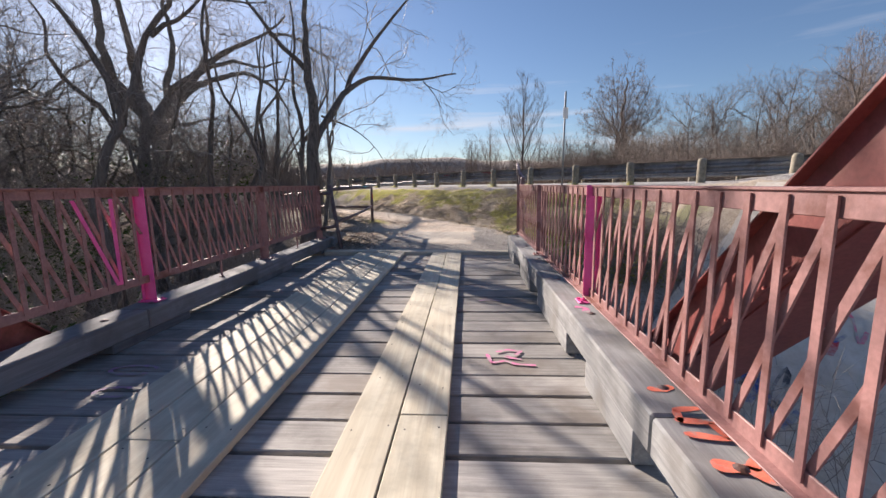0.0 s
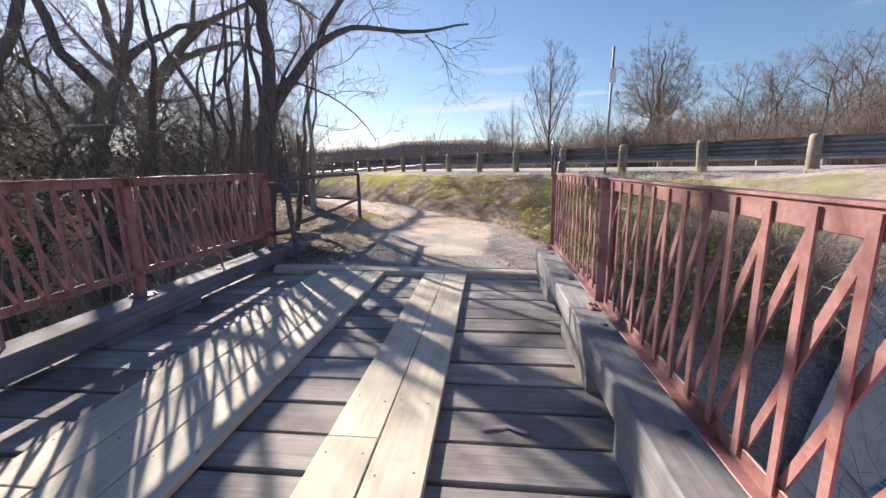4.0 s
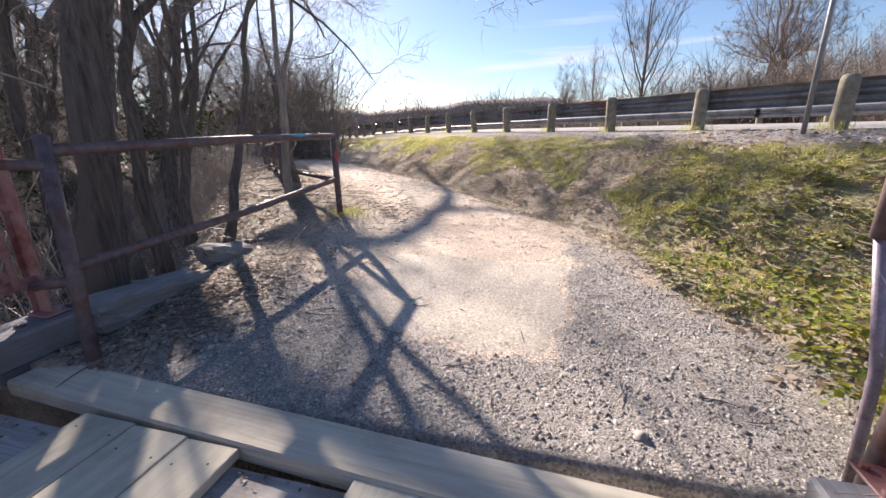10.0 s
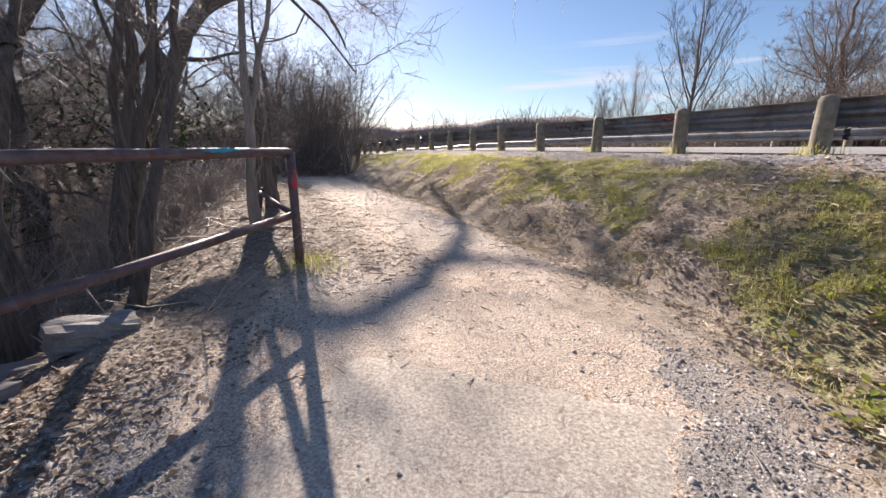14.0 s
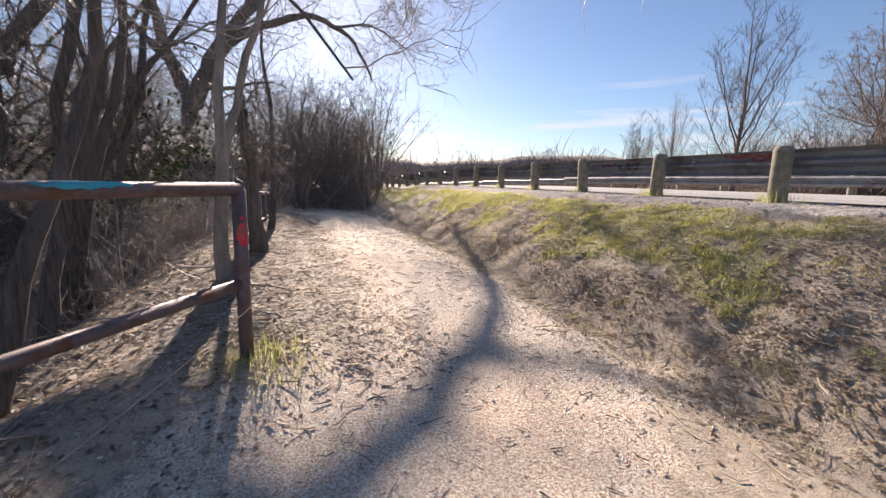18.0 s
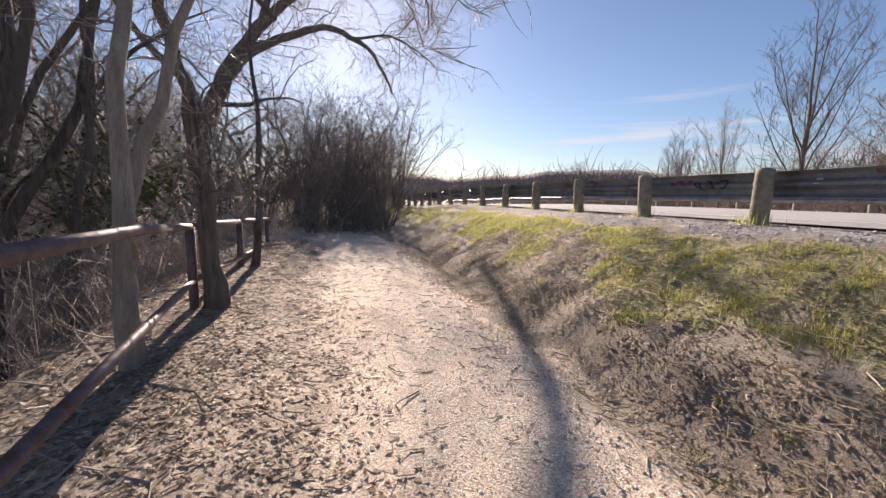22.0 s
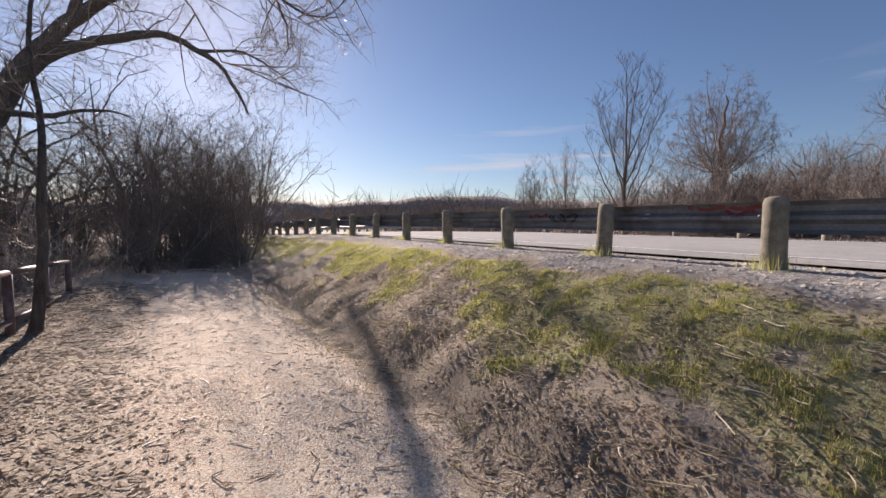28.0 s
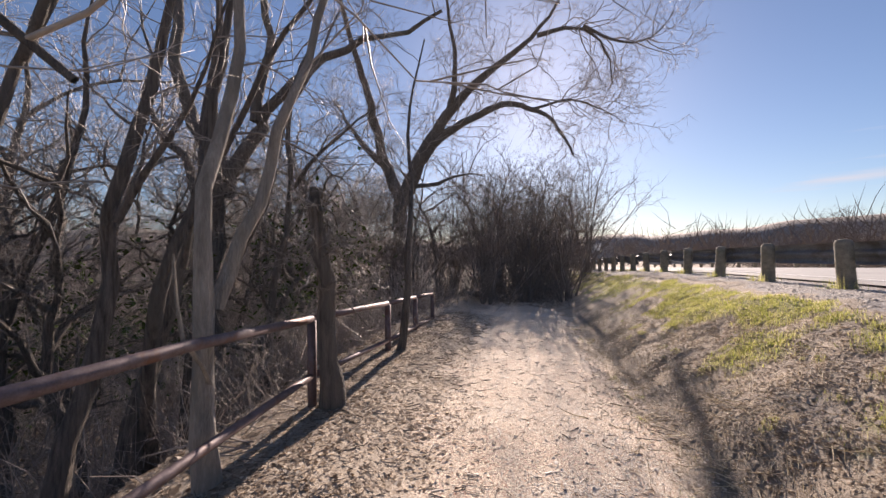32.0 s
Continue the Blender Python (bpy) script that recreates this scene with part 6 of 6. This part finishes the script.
# fallen leaves: folded five-cornered pieces
def leaves(name, seed, want, box, mask, size, label, lift=0.35, top=None):
    r, x, y, z = scatter(seed, want, box, mask)
    if top is not None:
        z = np.full_like(x, top)
    n_ = len(x)
    S = size * r.uniform(0.45, 1.4, n_)
    az = r.uniform(0, 6.283, n_)
    ax = np.stack([np.cos(az), np.sin(az), r.normal(0, lift, n_)], -1)
    bx_ = np.stack([-np.sin(az), np.cos(az), r.normal(0, lift, n_)], -1)
    c = np.stack([x, y, z + 0.06 * S + 0.002], -1)
    up = np.array([0, 0, 1.0])
    curl = (r.uniform(-0.05, 0.22, n_) * S)[:, None] * up
    S = S[:, None]
    V = np.stack([c - ax * S * 0.55, c + bx_ * S * 0.34 + curl, c + ax * S * 0.6, c - bx_ * S * 0.34 + curl], 1).reshape(-1, 3)
    o = (np.arange(n_) * 4)[:, None]
    F = np.concatenate([o + [0, 1, 2], o + [0, 2, 3]], 0)
    return tris(name, V, F, M_leaf, label, "fallen leaves")


def litter_mask(x, y):
    s, a = road_sa(x, y)
    dl = left_of_fence(x, y)
    edge = smooth01(-dl + 0.3 * fbm(x, y, 1.3), 0.95, -0.1)
    bank = 0.9 * smooth01(s, 0.6, 1.2) * smooth01(s, 3.6, 2.6) * (a > -6)
    ditch = 0.7 * np.exp(-((s - 3.05) / 0.4) ** 2)
    return np.clip(np.maximum.reduce([edge * (y > -1), bank, ditch]) * (0.6 + 0.6 * fbm(x, y, 3.1, 3)), 0, 1) * ~on_deck(x, y)


leaves("leaf_litter", 11, 46000, (-7.5, 4.5, 0.3, 11), litter_mask, 0.034, "brown dead leaves along the path and the bank", 0.1)
leaves("leaf_litter", 12, 16000, (-14, -3, -6, 20), lambda x, y: smooth01(left_of_fence(x, y), 0.2, 1.0), 0.075, "brown dead leaves on the wooded bank")
leaves("leaf_litter", 13, 350, (-5.5, 1, 0.4, 10), lambda x, y: path_mask(x, y) * ~on_deck(x, y), 0.028, "scattered dead leaves on the gravel path", 0.12)
leaves("leaf_litter", 21, 13000, (-9.5, -1.5, 4.0, 12), lambda x, y: smooth01(-left_of_fence(x, y) + 0.25 * fbm(x, y, 2.2), 1.5, 0.7) * smooth01(left_of_fence(x, y), 0.6, 0.2) * (0.45 + 0.55 * fbm(x + 2, y, 4.0, 3)), 0.032, "brown leaf mulch beside the pipe fence", 0.15)
leaves("leaf_litter", 14, 1300, (1.3, 4.6, 1.0, 6.5), lambda x, y: np.ones_like(x) * 0.8, 0.07, "large dead leaves among weeds beside the railing", 0.35)


# loose stones
def stones(name, seed, want, box, mask, size, label, mat=None, category="gravel"):
    r, x, y, z = scatter(seed, want, box, mask)
    n_ = len(x)
    S = (size * np.exp(r.normal(0, 0.45, n_)))[:, None]
    c = np.stack([x, y, z], -1)
    az = r.uniform(0, 6.283, n_)
    a = np.stack([np.cos(az), np.sin(az), 0 * az], -1) * r.uniform(0.7, 1.3, (n_, 1))
    b_ = np.stack([-np.sin(az), np.cos(az), 0 * az], -1) * r.uniform(0.6, 1.1, (n_, 1))
    u = np.array([0, 0, 1.0]) * r.uniform(0.4, 0.8, (n_, 1))
    V = np.stack([c + a * S, c + b_ * S, c - a * S, c - b_ * S, c + (u + 0.3 * a * r.uniform(-1, 1, (n_, 1))) * S, c + (u * 0.85 + 0.45 * b_) * S], 1).reshape(-1, 3)
    o = (np.arange(n_) * 6)[:, None]
    F = np.concatenate([o + [0, 1, 5], o + [0, 5, 4], o + [1, 2, 5], o + [2, 4, 5], o + [2, 3, 4], o + [3, 0, 4]], 0)
    return tris(name, V, F, mat or M_peb, label, category)


def worn(x, y):
    """Loose stones gather beside the worn middle of the path."""
    s, a = road_sa(x, y)
    return path_mask(x, y) * (0.25 + 0.9 * smooth01(np.abs(s - 5.0 + 0.4 * fbm(x, y, 0.9)), 0.3, 1.2)) * ~on_deck(x, y)


stones("gravel", 21, 20000, (-4.5, 2.6, 0.3, 7), worn, 0.0055, "loose pale gravel on the path")
stones("gravel", 22, 9000, (-8, 2, 6, 13), worn, 0.006, "loose pale gravel on the path")


def shoulder(x, y):
    s, a = road_sa(x, y)
    return smooth01(s, -0.75, -0.5) * smooth01(s, 1.15, 0.6) * (a > -6) * (a < 18)


stones("gravel", 23, 9000, (-10, 6, 2, 22), shoulder, 0.012, "loose gravel on the road shoulder")


def bare_bank(x, y):
    s, a = road_sa(x, y)
    return smooth01(s, 1.3, 2.1) * smooth01(s, 3.6, 3.0) * (a > -5) * (a < 14) * smooth01(fbm(x + 1, y, 2.3, 3), -0.5, 0.4)


M_clod = island("soil_clods", (0.0, (0.14, 0.112, 0.086)), (0.6, (0.26, 0.215, 0.168)), (1.0, (0.42, 0.355, 0.285)))
stones("soil_clods", 24, 3500, (-8, 4, 1.5, 14), bare_bank, 0.010, "dark crumbled soil clods on the bank", M_clod, "soil")
stones("soil_clods", 25, 160, (-8, 4, 1.5, 14), bare_bank, 0.02, "dark crumbled soil clods on the bank", M_clod, "soil")
M_chip = island("coarse_gravel", (0.0, (0.16, 0.142, 0.125)), (0.5, (0.30, 0.27, 0.24)), (0.88, (0.42, 0.385, 0.345)), (1.0, (0.62, 0.575, 0.52)))
stones("gravel", 26, 16000, (-2.9, 2.2, 0.3, 4.2), lambda x, y: coarse_mask(x, y) * ~on_deck(x, y) * smooth01(road_sa(x, y)[0], 3.4, 3.9), 0.0068, "coarse grey gravel round the deck's end", M_chip)
leaves("leaf_litter", 20, 32000, (-8, 4.2, 1.5, 14), lambda x, y: np.clip(bare_bank(x, y) + 0.35 * smooth01(road_sa(x, y)[0], 0.8, 1.3) * smooth01(road_sa(x, y)[0], 3.4, 2.6), 0, 1), 0.022, "pale crumbled leaves on the bank", 0.15)

blades("grass", 7, 7000, (-7, 4.2, 2.0, 13), lambda x, y: bare_bank(x, y) * (fbm(x + 3, y, 6.5, 2) > 0.55), 0.035, 0.004, M_grass, "small tufts of grass on the bare bank", 0.6)


# sticks and stems
def sticks(name, seed, want, box, mask, ln, label, mat):
    r, x, y, z = scatter(seed, want, box, mask)
    V, F = Bag(), []
    for i in range(len(x)):
        L, az = ln * r.uniform(0.4, 1.6), r.uniform(0, 6.283)
        bend = r.normal(0, 0.15)
        d = np.array([math.cos(az), math.sin(az), 0])
        q = np.array([-math.sin(az), math.cos(az), 0])
        P0 = np.array([x[i], y[i], z[i] + 0.006])
        pts = [P0, P0 + d * L * 0.5 + q * bend * L, P0 + d * L + np.array([0, 0, abs(r.normal(0, 0.08)) * L])]
        rr = 0.0022 + 0.012 * L * r.uniform(0.5, 1.2)
        tube(pts, [rr, rr * 0.85, rr * 0.4], 3, V, F)
    me = mesh_of(name, np.concatenate(V), F, mat)
    return tagged(new(name, me), label, "sticks", kind="stuff")


sticks("fallen_sticks", 31, 480, (-6, 2, 0.6, 10), lambda x, y: 0.3 + 0.7 * litter_mask(x, y), 0.13, "broken twigs on the path", M_twig)
sticks("fallen_sticks", 32, 900, (-11, -2.8, -3, 13), lambda x, y: smooth01(left_of_fence(x, y), -0.5, 0.6), 0.45, "broken twigs on the leaf-covered bank", M_brush)
sticks("straw_stems", 34, 4200, (-7, 4, 1.2, 12), lambda x, y: np.clip(bare_bank(x, y) + 0.3 * straw_mask(x, y), 0, 1), 0.085, "pale straw bits on the bank", M_straw)
sticks("fallen_sticks", 35, 1500, (-8, 4, 0.8, 12), lambda x, y: np.clip(litter_mask(x, y) + 0.08 * path_mask(x, y) * ~on_deck(x, y), 0, 1), 0.07, "small dark twigs in the leaf litter", M_twig)
sticks("straw_stems", 33, 900, (-4, 4, 0.6, 9), straw_mask, 0.2, "pale straw stems beside the path", M_straw)

M_stick = plain("dark_fallen_wood", (0.11, 0.088, 0.07), (0.24, 0.195, 0.155), 12.0, 0.9)
sticks("fallen_sticks", 36, 700, (-6.5, 1, 1.8, 12), lambda x, y: path_mask(x, y) * smooth01(y, 2.2, 4.5) * (0.5 + 0.5 * fbm(x, y, 1.7, 2)), 0.055, "dark broken sticks scattered on the path", M_stick)
sticks("fallen_sticks", 37, 1500, (-9, -1.5, 3.5, 13), lambda x, y: smooth01(-left_of_fence(x, y), 1.5, 0.5) * smooth01(left_of_fence(x, y), 0.6, 0.2), 0.10, "dark broken sticks in the mulch along the fence", M_stick)
sticks("fallen_sticks", 38, 600, (-8, 4, 1.5, 13), bare_bank, 0.12, "dark stems lying on the bank", M_stick)

# leaves, twigs and soil heaped in the corner by the barrier's hinge post
heap = lambda x, y: np.exp(-((x + 2.75) / 0.55) ** 2 - ((y - 1.25) / 0.7) ** 2) * ~on_deck(x, y)
leaves("leaf_litter", 22, 2600, (-4.0, -1.4, 0.2, 3.2), heap, 0.04, "dark leaf litter heaped beside the barrier", 0.35)
sticks("fallen_sticks", 39, 260, (-4.0, -1.4, 0.2, 3.2), heap, 0.2, "tangled dark twigs heaped beside the barrier", M_stick)


def verge(x, y):
    """The lush strip between the railing's end and the bank."""
    s, a = road_sa(x, y)
    return smooth01(s, 0.8, 1.3) * smooth01(s - 2.0 * smooth01(a, 2.5, -3.0) + 0.3 * fbm(x, y, 1.5), 2.2, 1.9) * smooth01(a, 1.0, -0.5) * ~on_deck(x, y) * (x > 0.5)


blades("grass", 6, 17000, (0.5, 4.4, 1.2, 7.0), lambda x, y: verge(x, y) * smooth01(fbm(x, y, 2.6, 3), -0.15, 0.35), 0.045, 0.0042, M_grass, "lush grass and weeds beside the path", 0.8)
leaves("leaf_litter", 15, 4600, (0.5, 4.4, 1.2, 6.5), verge, 0.045, "dead leaves caught in the grass", 0.25)


# broad-leaved weeds: rosettes of leaves on short stems
def weeds(seed, want, box, mask, label, tall=0.22):
    r, x, y, z = scatter(seed, want, box, mask)
    V, F = [], []
    for i in range(len(x)):
        hgt = r.uniform(0.04, tall)
        for _ in range(r.randint(7, 15)):
            az, t = r.uniform(0, 6.283), r.uniform(0.25, 1.0)
            d, q = np.array([math.cos(az), math.sin(az), r.uniform(-0.2, 0.5)]), np.array([-math.sin(az), math.cos(az), r.normal(0, 0.25)])
            p = np.array([x[i], y[i], z[i] + hgt * t]) + d * 0.02
            L_ = r.uniform(0.03, 0.075)
            o = len(V)
            V += [p, p + d * L_ * 0.45 + q * L_ * 0.3, p + d * L_ + np.array([0, 0, -0.01]), p + d * L_ * 0.45 - q * L_ * 0.3]
            F += [(o, o + 1, o + 2), (o, o + 2, o + 3)]
    return tris("weeds", V, F, M_weed, label, "weeds")


M_weed = island("weed_leaves", (0.0, (0.10, 0.14, 0.03)), (0.45, (0.24, 0.30, 0.05)), (0.75, (0.46, 0.42, 0.06)), (0.9, (0.38, 0.28, 0.13)), (1.0, (0.52, 0.42, 0.28)), thin=0.45)
weeds(41, 330, (1.0, 3.6, 1.0, 4.2), lambda x, y: verge(x, y) * smooth01(road_sa(x, y)[1], -1.0, -3.0), "low broad-leaved weeds among dead leaves")
weeds(42, 900, (1.45, 3.6, -1.6, 1.6), lambda x, y: np.ones_like(x) * 0.9, "tangled broad-leaved weeds behind the railing", 0.5)
leaves("leaf_litter", 16, 420, (1.0, 2.8, 1.1, 3.6), lambda x, y: verge(x, y) * smooth01(road_sa(x, y)[1], -1.0, -3.0), 0.085, "large pale dead leaves in the weeds", 0.3)


# worn slab of old concrete in the path past the deck's end
def slab(seed, cx, cy, label):
    rnd = np.random.RandomState(seed)
    k, m_ = 64, 10
    V, F = [], []
    for i in range(k):
        an = 2 * math.pi * i / k
        far = 0.1
        while far < 1.7:
            x, y = cx + far * math.cos(an), cy + far * math.sin(an)
            if float(coarse_mask(np.float64(x), np.float64(y))) > 0.4 or y > 2.75 or x < -1.5:
                break
            far += 0.03
        far += rnd.uniform(-0.03, 0.03)
        for j in range(m_):
            t = (j + 1) / m_
            x, y = cx + far * t * math.cos(an), cy + far * t * math.sin(an)
            V.append((x, y, gz(x, y) + (0.004 if j < m_ - 1 else -0.008)))
        for j in range(m_ - 1):
            o, q = i * m_ + j, ((i + 1) % k) * m_ + j
            F.append((o, o + 1, q + 1, q))
    V.append((cx, cy, gz(cx, cy) + 0.009))
    for i in range(k):
        F.append((len(V) - 1, i * m_, ((i + 1) % k) * m_))
    return tagged(new("pavement", mesh_of("pavement", V, F, M_slab, True)), label, "pavement", kind="structure")


M_slab, n, l, b = nodes_of("worn_concrete")
v = coords(n, l)
f, g = noise_node(n, l, v, 1.7, 6, 0.65), noise_node(n, l, v, 55.0, 5, 0.75)
col = mixc(n, l, remap(n, l, f, 0.35, 0.65), (0.49, 0.43, 0.35), (0.62, 0.555, 0.46))
col = mixc(n, l, 0.6, col, ramp(n, l, g, (0.38, (0.15, 0.15, 0.15)), (0.62, (0.85, 0.85, 0.85))), 'OVERLAY')
ck = n.new("ShaderNodeTexVoronoi")
ck.feature = 'DISTANCE_TO_EDGE'
ck.inputs["Scale"].default_value = 0.8
wv = n.new("ShaderNodeTexNoise")
wv.inputs["Scale"].default_value = 5.0
l.new(v, wv.inputs["Vector"])
av = n.new("ShaderNodeVectorMath")
av.operation = 'MULTIPLY_ADD'
av.inputs[1].default_value = (0.35, 0.35, 0.0)
l.new(wv.outputs["Color"], av.inputs[0])
l.new(v, av.inputs[2])
l.new(av.outputs[0], ck.inputs["Vector"])
crack = remap(n, l, ck.outputs["Distance"], 0.004, 0.012, 1, 0)
col = mixc(n, l, mathn(n, l, 'MULTIPLY', crack, 0.2), col, (0.22, 0.19, 0.16))
l.new(col, b.inputs["Base Color"])
b.inputs["Roughness"].default_value = 0.9
bump(n, l, b, mathn(n, l, 'SUBTRACT', g, mathn(n, l, 'MULTIPLY', crack, 0.25)), 0.6, 0.01)
slab(3, -0.55, 1.9, "worn pale cracked concrete slab in the path")

def lane(x0, x1):
    return lambda x, y: (x > x0) * (x < x1) * smooth01(y, -2.6, -0.2) * (0.4 + 0.6 * fbm(x, y, 5.0, 2))


leaves("leaf_litter", 17, 420, (-1.18, -0.6, -2.6, -0.03), lane(-1.17, -0.62), 0.022, "crumbled leaves between the running boards", 0.15, -0.052)
leaves("leaf_litter", 18, 260, (0.02, 0.9, -3.6, -0.03), lane(0.03, 0.9), 0.022, "crumbled leaves on the deck planks", 0.15, -0.052)
leaves("leaf_litter", 19, 260, (-2.9, -2.2, -2.6, -0.03), lane(-2.9, -2.2), 0.024, "crumbled leaves on the deck planks", 0.15, -0.052)
